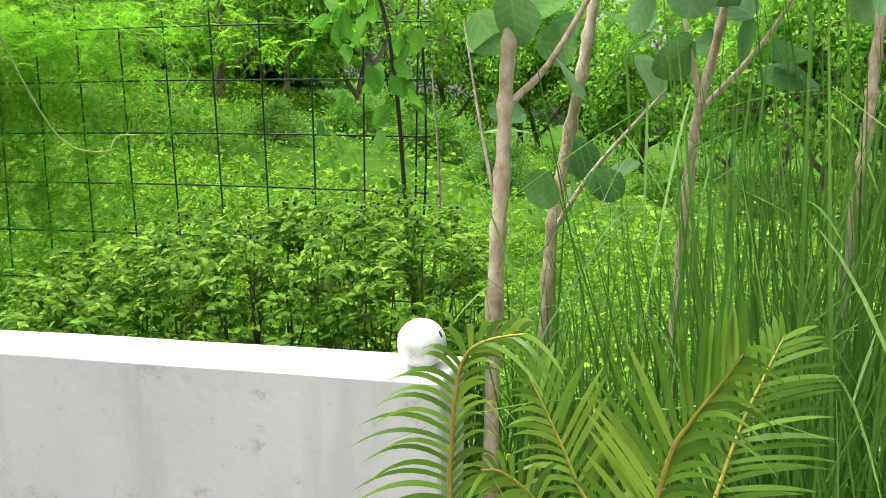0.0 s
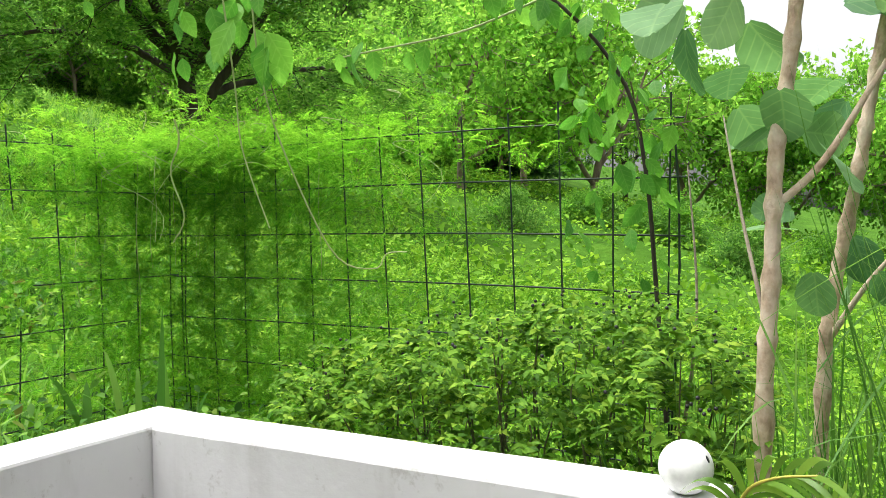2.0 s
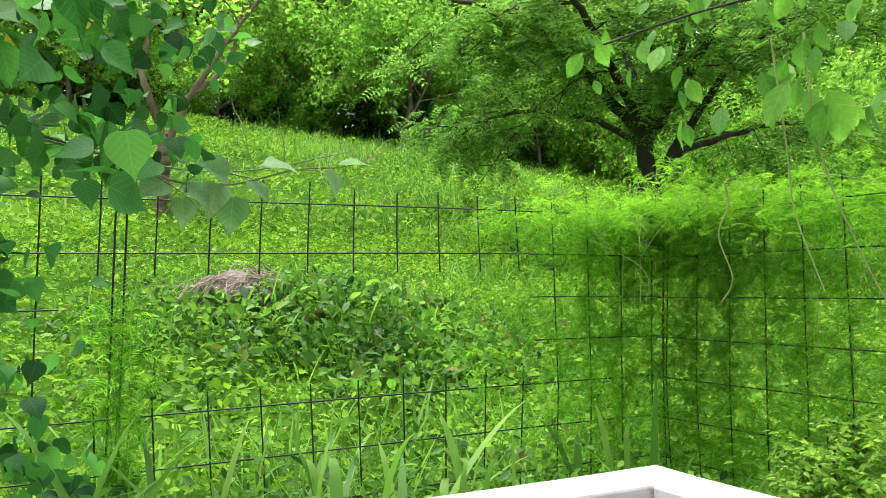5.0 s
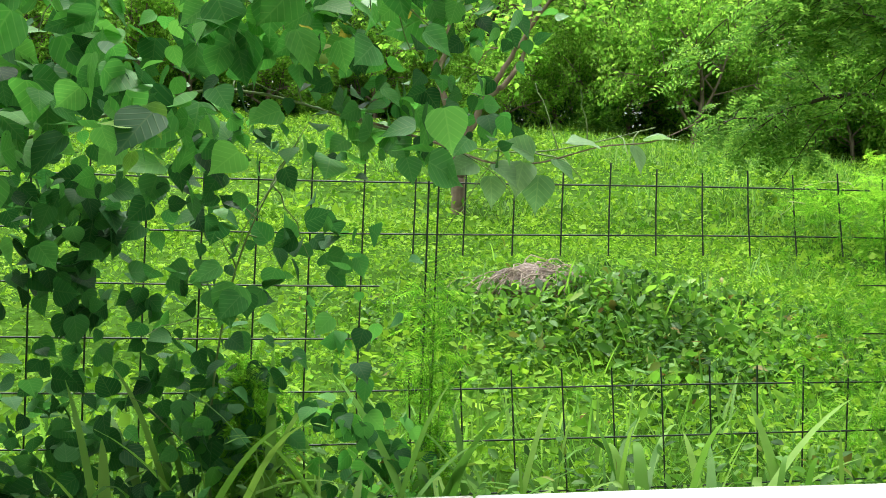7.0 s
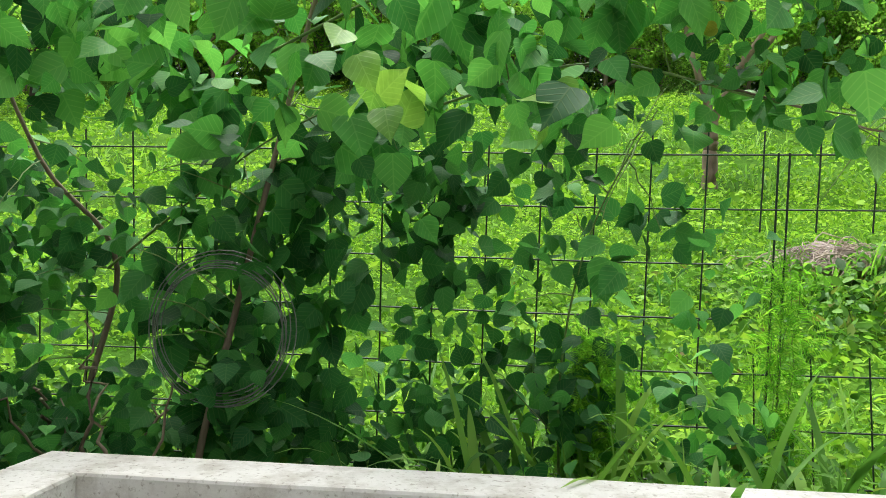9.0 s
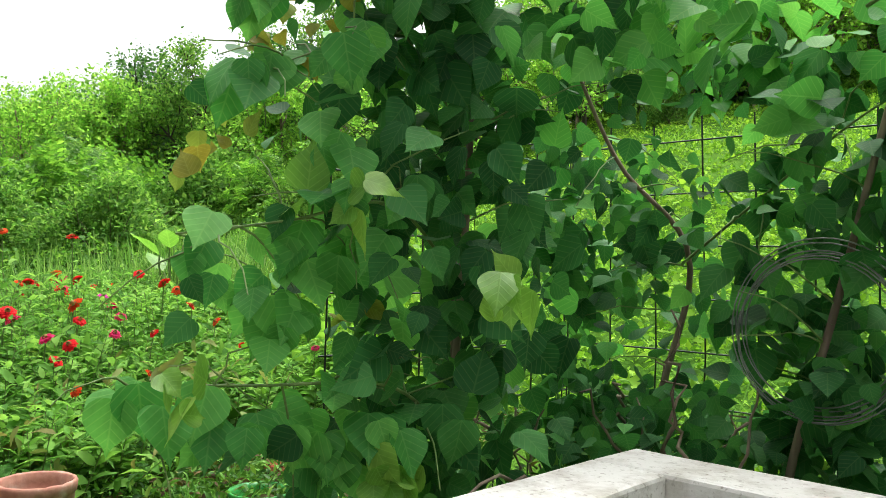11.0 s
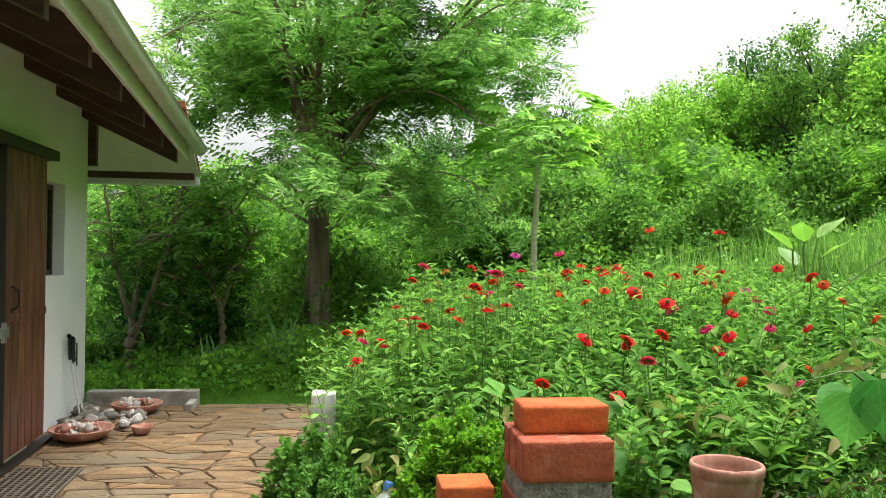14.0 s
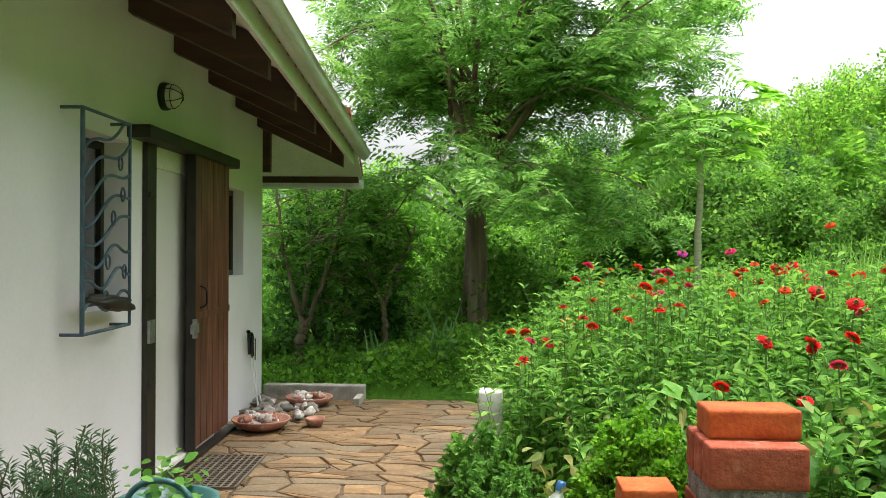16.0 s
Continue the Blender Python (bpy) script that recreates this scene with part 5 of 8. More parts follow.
# meadow: weeds near the fence, tufts further up
def meadow():
    rng = np.random.default_rng(17)
    g = Geo()
    n = 165000
    x = -2.0 - 7.5 * rng.random(n) ** 1.25
    y = rng.uniform(-6, 9.5, n)
    side = np.arange(n) > 100000
    x = np.where(side, rng.uniform(-2.5, 4.5, n), x)
    y = np.where(side, 3.0 + 6 * rng.random(n) ** 1.3, y)
    lush = np.clip(0.5 + 0.5 * noise_field(x, y, 1.1) + 0.35 * noise_field(x, y, 3.7), 0, 1.3)
    h = 0.06 + 0.22 * lush
    pos = np.stack((x, y, gz(x, y) + h * rng.random(n) ** 0.6), -1)
    scatter(g, DIAMOND, pos, any_way(rng, n, 0.35), unit(UP * 1.2 + any_way(rng, n)), 0.020 + 0.055 * rng.random(n) ** 2.2, rng.uniform(0.6, 1.3, n))
    thing("meadow_weeds", "low bright green leafy weeds covering the hillside", "weeds", kind="stuff", data=g.mesh("meadow_weeds", M["weed"]))
    g = Geo()
    n = 150000
    x = -7.0 - 27 * rng.random(n) ** 0.9
    y = rng.uniform(-22, 30, n)
    side = np.arange(n) > 125000
    x = np.where(side, rng.uniform(-7, 14, n), x)
    y = np.where(side, 7.0 + 26 * rng.random(n) ** 1.3, y)
    lush = np.clip(0.5 + 0.5 * noise_field(x, y, 0.8) + 0.4 * noise_field(x, y, 2.3), 0, 1.3)
    pos = np.stack((x, y, gz(x, y) + (0.05 + 0.30 * lush) * rng.random(n) ** 0.6), -1)
    scatter(g, DIAMOND, pos, any_way(rng, n, 0.35), unit(UP * 1.2 + any_way(rng, n)), 0.05 + 0.09 * rng.random(n) ** 1.5, rng.uniform(0.8, 1.4, n))
    thing("hillside_weeds", "bright green ground cover on the far slope", "weeds", kind="stuff", data=g.mesh("hillside_weeds", M["weed"]))
    # weeds round the garden and beyond the end of the patio
    g = Geo()
    n = 42000
    x = rng.uniform(-7, 5, n)
    y = -7.45 - 8 * rng.random(n) ** 1.2
    side = np.arange(n) > 30000
    x = np.where(side, rng.uniform(-5.5, 0.4, n), x)
    y = np.where(side, rng.uniform(-7.6, -2.5, n), y)
    far = ~((x > -0.45) & (y > -3.4))
    x, y = x[far], y[far]
    n = len(x)
    lush = np.clip(0.5 + 0.5 * noise_field(x, y, 1.3) + 0.3 * noise_field(x, y, 3.1), 0, 1.2)
    pos = np.stack((x, y, gz(x, y) + (0.06 + 0.30 * lush) * rng.random(n) ** 0.6), -1)
    scatter(g, OVAL, pos, any_way(rng, n, 0.35), unit(UP * 0.8 + any_way(rng, n)), 0.03 + 0.055 * rng.random(n) ** 2)
    thing("garden_weeds", "leafy green weeds round the garden", "weeds", kind="stuff", data=g.mesh("garden_weeds", M["shrub"]))
    # darker plants at the end of the patio
    g = Geo()
    n = 11000
    x = rng.uniform(0.75, 4.5, n)
    y = rng.uniform(-10.2, -7.4, n)
    lush = np.clip(0.5 + 0.5 * noise_field(x, y, 1.9) + 0.3 * noise_field(x, y, 4.1), 0.05, 1.2)
    pos = np.stack((x, y, gz(x, y) + (0.05 + 0.22 * lush) * rng.random(n) ** 0.6), -1)
    scatter(g, OVAL, pos, any_way(rng, n, 0.2), unit(UP * 0.7 + any_way(rng, n)), 0.025 + 0.06 * rng.random(n) ** 2)
    thing("shade_plants", "dark leafy plants growing beyond the patio", "weeds", kind="stuff", data=g.mesh("shade_plants", M["shrub"]))
    # grass tufts
    g = Geo()
    for i in range(110):
        if i < 55:
            # the taller fringe on the crest
            a, d = radians(rng.uniform(54, 74)), rng.uniform(19, 30)
            cx, cy = 0.5 - d * math.sin(a), 0.6 + d * math.cos(a)
        else:
            cx, cy = -3.2 - 20 * rng.random() ** 0.7, rng.uniform(-9, 14)
        far = cx < -9
        k = 60
        L = rng.uniform(0.3, 0.6) * (1.35 if far else 1)
        wide = 0.18 * (2.6 if far else 1)
        d = unit(np.concatenate((rng.normal(0, 0.45, (k, 2)), np.ones((k, 1))), 1))
        p = np.stack((cx + rng.normal(0, wide, k), cy + rng.normal(0, wide, k), np.zeros(k)), -1)
        p[:, 2] = gz(p[:, 0], p[:, 1])
        blades(g, p, d, L * rng.uniform(0.6, 1.2, k), 0.022 if far else 0.011, rng.uniform(0.1, 0.6, k), 3)
    thing("meadow_grass", "tufts of long green grass on the hillside", "grass", kind="stuff", data=g.mesh("meadow_grass", M["grass"]))
    # the rougher patch of broad weeds and tufts round the old roots
    for mat, count, lo, name, label in (("weed_dark", 9500, 0.035, "weed_mound", "mound of darker broad-leaved weeds on the slope"), ("shrub", 5000, 0.03, "weed_mound", "mixed bright weeds growing over a mound")):
        g = Geo()
        x, y = rng.normal(-4.2, 0.75, count), rng.normal(2.5, 0.95, count)
        patch = noise_field(x, y, 3.1) + 0.4 * noise_field(x, y, 7.0)
        keep = (patch > -0.15) if mat == "weed_dark" else (patch < 0.35)
        x, y = x[keep], y[keep]
        n = len(x)
        hump = 0.34 * np.exp(-((x + 4.3) / 0.8) ** 2 - ((y - 2.3) / 1.0) ** 2)
        pos = np.stack((x, y, gz(x, y) + hump * rng.uniform(0.2, 1.0, n) + 0.10 * rng.random(n)), -1)
        scatter(g, OVAL, pos, any_way(rng, n, 0.2), unit(UP * 1.1 + any_way(rng, n)), lo + 0.07 * rng.random(n) ** 2, 0.8)
        p = pos[:260] - UP * 0.05
        way = np.concatenate((rng.normal(0, 0.45, (len(p), 2)), np.ones((len(p), 1))), 1)
        blades(g, p, way, rng.uniform(0.15, 0.40, len(p)), 0.012, rng.uniform(0.2, 0.7, len(p)), 4)
        thing(name, label, "weeds", kind="stuff", data=g.mesh(name, M[mat]))


def noise_field(x, y, s):
    return np.sin(s * 2.1 * x + 1.7 * np.sin(s * 1.3 * y)) * 0.5 + np.sin(s * 1.9 * y + 1.3 * np.sin(s * 1.7 * x)) * 0.5


meadow()


def root_heap():
    rng = np.random.default_rng(5)
    x, y = -4.75, 1.95
    t = thing("root_heap", "heap of dry pinkish-brown roots among the weeds", "stump", at=(x, y, float(gz(x, y)) + 0.20))
    for i in range(150):
        # ragged bundles lying over the heap, each bent over its crown
        yaw = rng.normal(0.25, 0.55)
        L = rng.uniform(0.12, 0.34)
        c = rng.normal(0, 1, 3) * (0.12, 0.17, 0.02)
        h = 0.10 * math.exp(-(c[0] / 0.2) ** 2 - (c[1] / 0.24) ** 2)
        ts = np.linspace(-1, 1, 6)
        p = np.stack((0.03 * np.sin(ts * 3 + i), ts * L * 0.6, h + 0.03 - 0.10 * ts ** 2 + rng.normal(0, 0.012, 6)), -1)
        p = p @ np.array(Matrix.Rotation(yaw, 3, "Z")).T + c
        part("root", tube(Geo(), p, np.linspace(0.0045, 0.002, 6) * rng.uniform(0.6, 1.4), 4), M["straw"], t)
    part("clod", lump(rng, 0.20, 0.27, 0.11, 3, 0.34), M["thatch"], t, "matted pale thatch")


root_heap()


def papaya():
    """A young papaya: a pale trunk and a crown of lobed leaves on long stalks."""
    rng = np.random.default_rng(66)
    x, y = -1.50, -8.6
    t = thing("papaya_tree", "young papaya tree with pale trunk and lobed bright leaves", "tree", at=(x, y, float(gz(x, y)) - 0.05))
    top = 2.55 - float(gz(x, y))
    part("trunk", tube(Geo(), bend((0, 0, 0), (-0.05, 0, top), 12, 0, 0.01, rng), np.linspace(0.042, 0.026, 12), 9), M["papaya_bark"], t, "pale ringed trunk")
    lobes = [(a, k) for a, k in ((0, 1.0), (38, 0.95), (-38, 0.95), (78, 0.8), (-78, 0.8), (118, 0.55), (-118, 0.55))]
    v, f = [], []
    for a, k in lobes:
        r = np.array(Matrix.Rotation(radians(a), 3, "Z"))
        q = (LANCE[0] * (1.0, 1, 0.6) * k) @ r.T
        f.append(LANCE[1] + len(v) * len(LANCE[0]))
        v.append(q)
        for s in (26, -26):
            r2 = np.array(Matrix.Rotation(radians(a + s), 3, "Z"))
            q = (LANCE[0] * (0.6, 0.5, 0.2) * k) @ r2.T + r @ np.array((0, 0.42 * k, -0.02))
            f.append(LANCE[1] + len(v) * len(LANCE[0]))
            v.append(q)
    leaf = (np.concatenate(v), np.concatenate(f))
    for i in range(40):
        a = i * 2.4
        rise = 1.0 - 0.028 * i
        d = unit(np.array((math.cos(a), math.sin(a), rise)))
        L = rng.uniform(0.42, 0.72)
        p0 = np.array((-0.05, 0, top - 0.006 * i))
        p1 = p0 + d * L
        st = part("stalk", tube(Geo(), bend(p0, p1, 6, 0.02), np.linspace(0.008, 0.004, 6), 5), M["stem"], t)
        part("leaf", scatter(Geo(), leaf, p1[None], (d * (1, 1, 0.1) - UP * rng.uniform(0.05, 0.4))[None], (UP + any_way(rng, 1)[0] * 0.4)[None], rng.uniform(0.22, 0.31)), M["papaya"], st)


papaya()


def long_grass():
    rng = np.random.default_rng(67)
    g = Geo()
    n = 4200
    a = np.radians(rng.uniform(138, 161, n))
    d = rng.uniform(6.2, 8.5, n)
    x, y = 0.4 - d * np.sin(a), d * np.cos(a)
    p = np.stack((x, y, gz(x, y)), -1)
    way = np.concatenate((rng.normal(0, 0.28, (n, 2)), np.ones((n, 1))), 1)
    blades(g, p, way, rng.uniform(0.35, 0.80, n), rng.uniform(0.005, 0.011, n), rng.uniform(0.1, 0.7, n), 5)
    thing("long_grass", "stand of long soft green grass behind the flowers", "grass", kind="stuff", data=g.mesh("long_grass", M["reed"]))
    # strap-leaved clumps beyond the patio
    for cx, cy in ((1.06, -7.95), (0.98, -8.15), (1.75, -8.1)):
        t = thing("strap_leaf_clump", "clump of blue-green strap leaves beyond the patio", "plant", "strap leaf clumps", at=stand(cx, cy))
        k = 26
        q = np.concatenate((rng.normal(0, 0.05, (k, 2)), np.zeros((k, 1))), 1)
        w = np.concatenate((rng.normal(0, 0.45, (k, 2)), np.ones((k, 1))), 1)
        for i in range(k):
            part("blade", blades(Geo(), q[i:i + 1], w[i:i + 1], rng.uniform(0.4, 0.75), 0.022, rng.uniform(0.1, 0.6), 7), M["milkweed"], t)


long_grass()


def broad_plant():
    rng = np.random.default_rng(68)
    t = thing("arum_plant", "light green plant with long broad upright leaves", "plant", at=stand(-2.75, -5.5))
    top = 1.62 - float(gz(-2.75, -5.5))
    for i in range(5):
        a = i * 2.4
        d = np.array((math.cos(a) * 0.8, math.sin(a) * 0.8, 0.6))
        p0 = np.array((0.10 * math.cos(a), 0.10 * math.sin(a), top * rng.uniform(0.5, 1.0)))
        st = part("stalk", tube(Geo(), bend((0, 0, 0), p0, 6, 0, 0.01, rng), np.linspace(0.012, 0.006, 6), 6), M["stem"], t)
        leaf_parts(st, "leaf", OVAL_ROWS, M["heart_new"], p0[None], d[None], (UP - d * 0.3)[None], [rng.uniform(0.20, 0.32)])


broad_plant()

# ---- plants along the fence and wall ----
def ball():
    me = Geo()
    bm = bmesh.new()
    bmesh.ops.create_uvsphere(bm, u_segments=32, v_segments=20, radius=0.043)
    for f in bm.faces:
        f.smooth = True
    b = part("ball", bm, M["ball"], None)
    b.location = (0.238, 2.01, 1.0885)
    tagged(b, "white round ball resting on the wall's end", "ball")
    way = Vector((0.87, -0.23, 0.49)).normalized()
    mark = part("mark", turned([(0.0, 0.0009), (0.0035, 0.0008), (0.0042, 0.0)], 14), M["black"], b, "small dark printed mark")
    mark.matrix_local = Matrix.Translation(way * 0.0428) @ way.to_track_quat("Z", "Y").to_matrix().to_4x4() @ Matrix.Diagonal((0.7, 1.5, 1, 1))


ball()


def feather_vine():
    """The bright feathery creeper over the corner of the fence."""
    rng = np.random.default_rng(31)
    v = thing("feathery_creeper", "bright green feathery creeper draped over the fence corner", "creeper")
    leaf = pinnate(9, 0.34, 0.06, 0.2)

    def along_fence(u):
        return np.where(u < 0, -1.91, -1.91 + u), np.where(u < 0, 2.83 + u, 2.83)

    # ropes of leaves that cling to the upright wires, with clear mesh between them
    wires = np.concatenate((-0.03 - CELL * np.arange(0, 6), 0.03 + CELL * np.arange(0, 8)))
    load = np.array((0.55, 1.0, 0.95, 0.5, 0.30, 0.15, 0.30, 1.0, 0.95, 0.55, 0.75, 0.55, 0.35, 0.15))
    n = 5200
    k = rng.choice(len(wires), n, p=load / load.sum())
    ht = rng.random(n) ** 0.85
    u = wires[k] + rng.normal(0, 0.026, n) * (0.8 + 0.5 * ht) + 0.012 * np.sin(ht * 9 + k)
    x, y = along_fence(u)
    pos = np.stack((x + rng.normal(0, 0.028, n), y + rng.normal(0, 0.028, n), 0.66 + ht * 1.10), -1)
    hang = unit(any_way(rng, n) * 1.0 - UP * 0.35)
    tagged(part("foliage", scatter(Geo(), leaf, pos, hang, unit(any_way(rng, n) + UP * 0.8), rng.uniform(0.035, 0.075, n)), M["fern"], v), kind="stuff")
    # a thin veil between the ropes
    n = 2900
    u = rng.normal(0.20, 0.42, n)
    x, y = along_fence(u)
    pos = np.stack((x + rng.normal(0, 0.03, n), y + rng.normal(0, 0.03, n), 1.72 - 0.9 * rng.random(n) ** 1.8), -1)
    tagged(part("foliage", scatter(Geo(), leaf, pos, unit(any_way(rng, n) - UP * 0.3), unit(any_way(rng, n) + UP), rng.uniform(0.035, 0.07, n)), M["fern"], v), kind="stuff")
    # the crest of the creeper, spreading along the top in soft plumes
    m = 420
    u = rng.normal(0.14, 0.40, m)
    x, y = along_fence(u * np.where(u < 0, 0.95, 1.25))
    root = np.stack((x + rng.normal(0, 0.09, m), y + rng.normal(0, 0.09, m), 1.74 + rng.normal(0, 0.05, m) + 0.03 * np.sin(u * 9)), -1)
    P, A, S = [], [], []
    for i in range(m):
        d = unit(any_way(rng, 1)[0] * (1, 1, 0.5) + UP * 0.38)
        L = rng.uniform(0.06, 0.19)
        t = np.linspace(0.05, 1, 11)[:, None]
        q = root[i] + d * L * t - UP * 0.5 * L * t ** 2
        P.append(q)
        A.append(d * 0.5 + any_way(rng, 11) * 0.9)
        S.append((0.052 - 0.026 * t[:, 0]) * rng.uniform(0.8, 1.2))
    P, A, S = np.concatenate(P), unit(np.concatenate(A)), np.concatenate(S)
    tagged(part("foliage", scatter(Geo(), leaf, P, A, unit(any_way(rng, len(P)) * 0.6 + UP), S), M["fern_lit_top"], v), kind="stuff")
    # thin plumes that run on along the top wire
    k = 230
    w = rng.random(k) ** 1.5
    pos = np.stack((-1.25 + 1.2 * w, 2.83 + rng.normal(0, 0.05, k), 1.74 + rng.normal(0.0, 0.055, k) - 0.03 * w), -1)
    tagged(part("foliage", scatter(Geo(), leaf, pos, unit(any_way(rng, k) + UP * 0.2), unit(any_way(rng, k) * 0.7 + UP), rng.uniform(0.03, 0.055, k)), M["fern"], v), kind="stuff")
    for i in range(46):
        p0 = root[rng.integers(0, m)]
        d = unit(any_way(rng, 1)[0] + UP * 0.8)
        L = rng.uniform(0.10, 0.30)
        t = np.linspace(0, 1, 12)[:, None]
        p = p0 + d * L * t - UP * L * 0.8 * t ** 2 + np.cross(d, UP) * 0.28 * L * np.sin(t * 6)
        part("tendril", tube(Geo(), p, np.linspace(0.0016, 0.0008, 12), 4), M["palestem"], v, "thin pale curling tendril")
    for i in range(12):
        p0 = root[rng.integers(0, m)] * (1, 1, 0) + UP * 1.72
        L = rng.uniform(0.25, 0.65)
        t = np.linspace(0, 1, 16)[:, None]
        p = p0 - UP * L * t + np.array((0.025, -0.025, 0)) * np.sin(t * 9 + i) + np.array((0.02, -0.02, 0)) * t
        part("tendril", tube(Geo(), p, 0.0013, 4), M["palestem"], v, "thin pale hanging tendril")


feather_vine()


def hanging_vine():
    """The heart-leaved vine that hangs from the arching branch."""
    rng = np.random.default_rng(41)
    v = thing("hanging_vine", "leafy vine arching over the fence with hanging pale shoots", "vine")
    arch = smooth_line([(-0.03, 2.80, 0.95), (-0.05, 2.78, 1.30), (-0.07, 2.76, 1.60), (-0.12, 2.73, 1.83), (-0.26, 2.58, 2.03), (-0.50, 2.40, 2.14), (-0.85, 2.15, 2.16), (-1.15, 1.95, 2.10)], 30)
    part("branch", tube(Geo(), arch, np.linspace(0.0065, 0.003, 30), 6), M["bark_dark"], v, "dark arching branch")
    shoots = [
        [(-0.716, 2.11, 2.05), (-0.70, 2.12, 1.83), (-0.669, 2.161, 1.645), (-0.595, 2.24, 1.41), (-0.527, 2.309, 1.37), (-0.505, 2.33, 1.405), (-0.472, 2.365, 1.408)],
        [(-0.78, 2.08, 2.05), (-0.76, 2.10, 1.80), (-0.75, 2.11, 1.65), (-0.70, 2.14, 1.47)],
        [(-0.85, 2.0, 1.72), (-0.86, 2.02, 1.67), (-0.89, 2.02, 1.60), (-0.86, 2.03, 1.50), (-0.90, 2.03, 1.44)],
        [(-0.26, 2.57, 2.02), (-0.40, 2.42, 1.93), (-0.56, 2.28, 1.88), (-0.62, 2.22, 1.86)],
    ]
    # the shoots hang well in front of the fence
    eye = np.array((0.538, 0.68, 1.495))
    for s in shoots[:3]:
        part("shoot", tube(Geo(), smooth_line(eye + 0.55 * (np.array(s) - eye), 30), np.linspace(0.0014, 0.0008, 30), 5), M["palestem"], v)
    for s in shoots[3:]:
        part("shoot", tube(Geo(), smooth_line(s, 24), np.linspace(0.0035, 0.0016, 24), 5), M["palestem"], v)
    pos, along = [], []
    for q in arch[8:]:
        for i in range(4):
            pos.append(q + rng.normal(0, 0.05, 3))
            along.append(any_way(rng, 1)[0] * 0.6 - UP)
    for i in range(16):
        pos.append(eye + 0.55 * (np.array((-0.71, 2.11, 1.96)) - eye) + rng.normal(0, 0.026, 3))
        along.append(any_way(rng, 1)[0] * 0.5 - UP)
    for q in ((-0.62, 2.22, 1.86), (-0.58, 2.25, 1.88), (-0.5, 2.33, 1.9), (-0.9, 2.0, 1.95), (-0.88, 2.0, 1.9)):
        for i in range(3):
            pos.append(np.array(q) + rng.normal(0, 0.02, 3))
            along.append(any_way(rng, 1)[0] * 0.5 - UP)
    for i in range(40):
        pos.append(np.array((rng.uniform(-0.30, 0.0), 2.78 + rng.normal(0, 0.04), rng.uniform(1.3, 1.95))))
        along.append(any_way(rng, 1)[0] * 0.7 - UP * 0.8)
    pos, along = np.array(pos), np.array(along)
    n = len(pos)
    near = pos[:, 1] < 1.7
    leaf_parts(v, "leaf", OVAL_ROWS, M["vine"], pos, along, unit(any_way(rng, n) * 0.9 + np.array((0.4, -0.9, 0.3))), rng.uniform(0.036, 0.072, n) * np.where(near, 0.85, 1.1))


hanging_vine()


def hedge_bush():
    """Small-leaved pepper-like bush between the wall and the fence: many leafy sprays on thin stems."""
    rng = np.random.default_rng(43)
    b = thing("pepper_bush", "small-leaved bright green bush with dark berries behind the wall", "bush")

    def crown(x):
        return 1.31 - 0.24 * np.clip(-x - 0.12, 0, 1.2) - 1.2 * np.clip(x - 0.08, 0, 1) + 0.035 * np.sin(x * 14) * np.sin(x * 5 + 1)

    n = 900
    x = rng.uniform(-1.0, 0.24, n)
    depth = rng.normal(0, 1, n)
    y = 2.52 + 0.14 * depth
    up = rng.random(n) ** 0.62
    tip = np.stack((x, y, 0.80 + (crown(x) - 0.80 - 0.05 * np.abs(depth)) * up), -1)
    P, A, F, S = [], [], [], []
    for i in range(n):
        out = unit(np.array((rng.normal(0, 0.6), -0.35 + rng.normal(0, 0.6), 0.25 + 0.45 * up[i])))
        L = rng.uniform(0.05, 0.11)
        k = 13
        t = np.linspace(0.0, 1.0, k)[:, None]
        line = tip[i] + out * L * t - UP * 0.03 * t ** 2
        side = unit(np.cross(out, UP)) * np.where(np.arange(k) % 2, 1, -1)[:, None]
        P.append(line + rng.normal(0, 0.004, (k, 3)))
        A.append(side * 0.9 + out * 0.6 - UP * rng.uniform(0.1, 0.6, (k, 1)) + rng.normal(0, 0.3, (k, 3)))
        F.append(UP + np.array((0, -0.35, 0)) + rng.normal(0, 0.35, (k, 3)))
        S.append(rng.uniform(0.020, 0.038) * (1.1 - 0.4 * t[:, 0]) * rng.uniform(0.8, 1.2, k))
    P, A, F, S = np.concatenate(P), np.concatenate(A), np.concatenate(F), np.concatenate(S)
    fo = part("foliage", scatter(Geo(), LANCE, P, unit(A), unit(F), S, 1.55), M["pepper"], b)
    tagged(fo, kind="stuff")
    for i in range(70):
        q = tip[int(rng.integers(0, n))]
        st = tube(Geo(), bend((q[0] * 0.85 - 0.05, 2.54, 0.45), q, 7, 0, 0.012, rng), np.linspace(0.006, 0.0016, 7), 4)
        part("stem", st, M["twig"], b)
    m = 130
    q = tip[rng.choice(np.nonzero(up > 0.8)[0], m)] + rng.normal(0, 0.02, (m, 3)) + UP * 0.03
    bead = bmesh.new()
    bmesh.ops.create_icosphere(bead, subdivisions=1, radius=1.0)
    bead.verts.ensure_lookup_table()
    bv, bf = np.array([w.co for w in bead.verts]), np.array([[w.index for w in f.verts] for f in bead.faces])
    bead.free()
    me = Geo().add(bv * 0.0048, bf).mesh("berry", M["black"])
    for w in q:
        part("berry", me, None, b).location = w


hedge_bush()


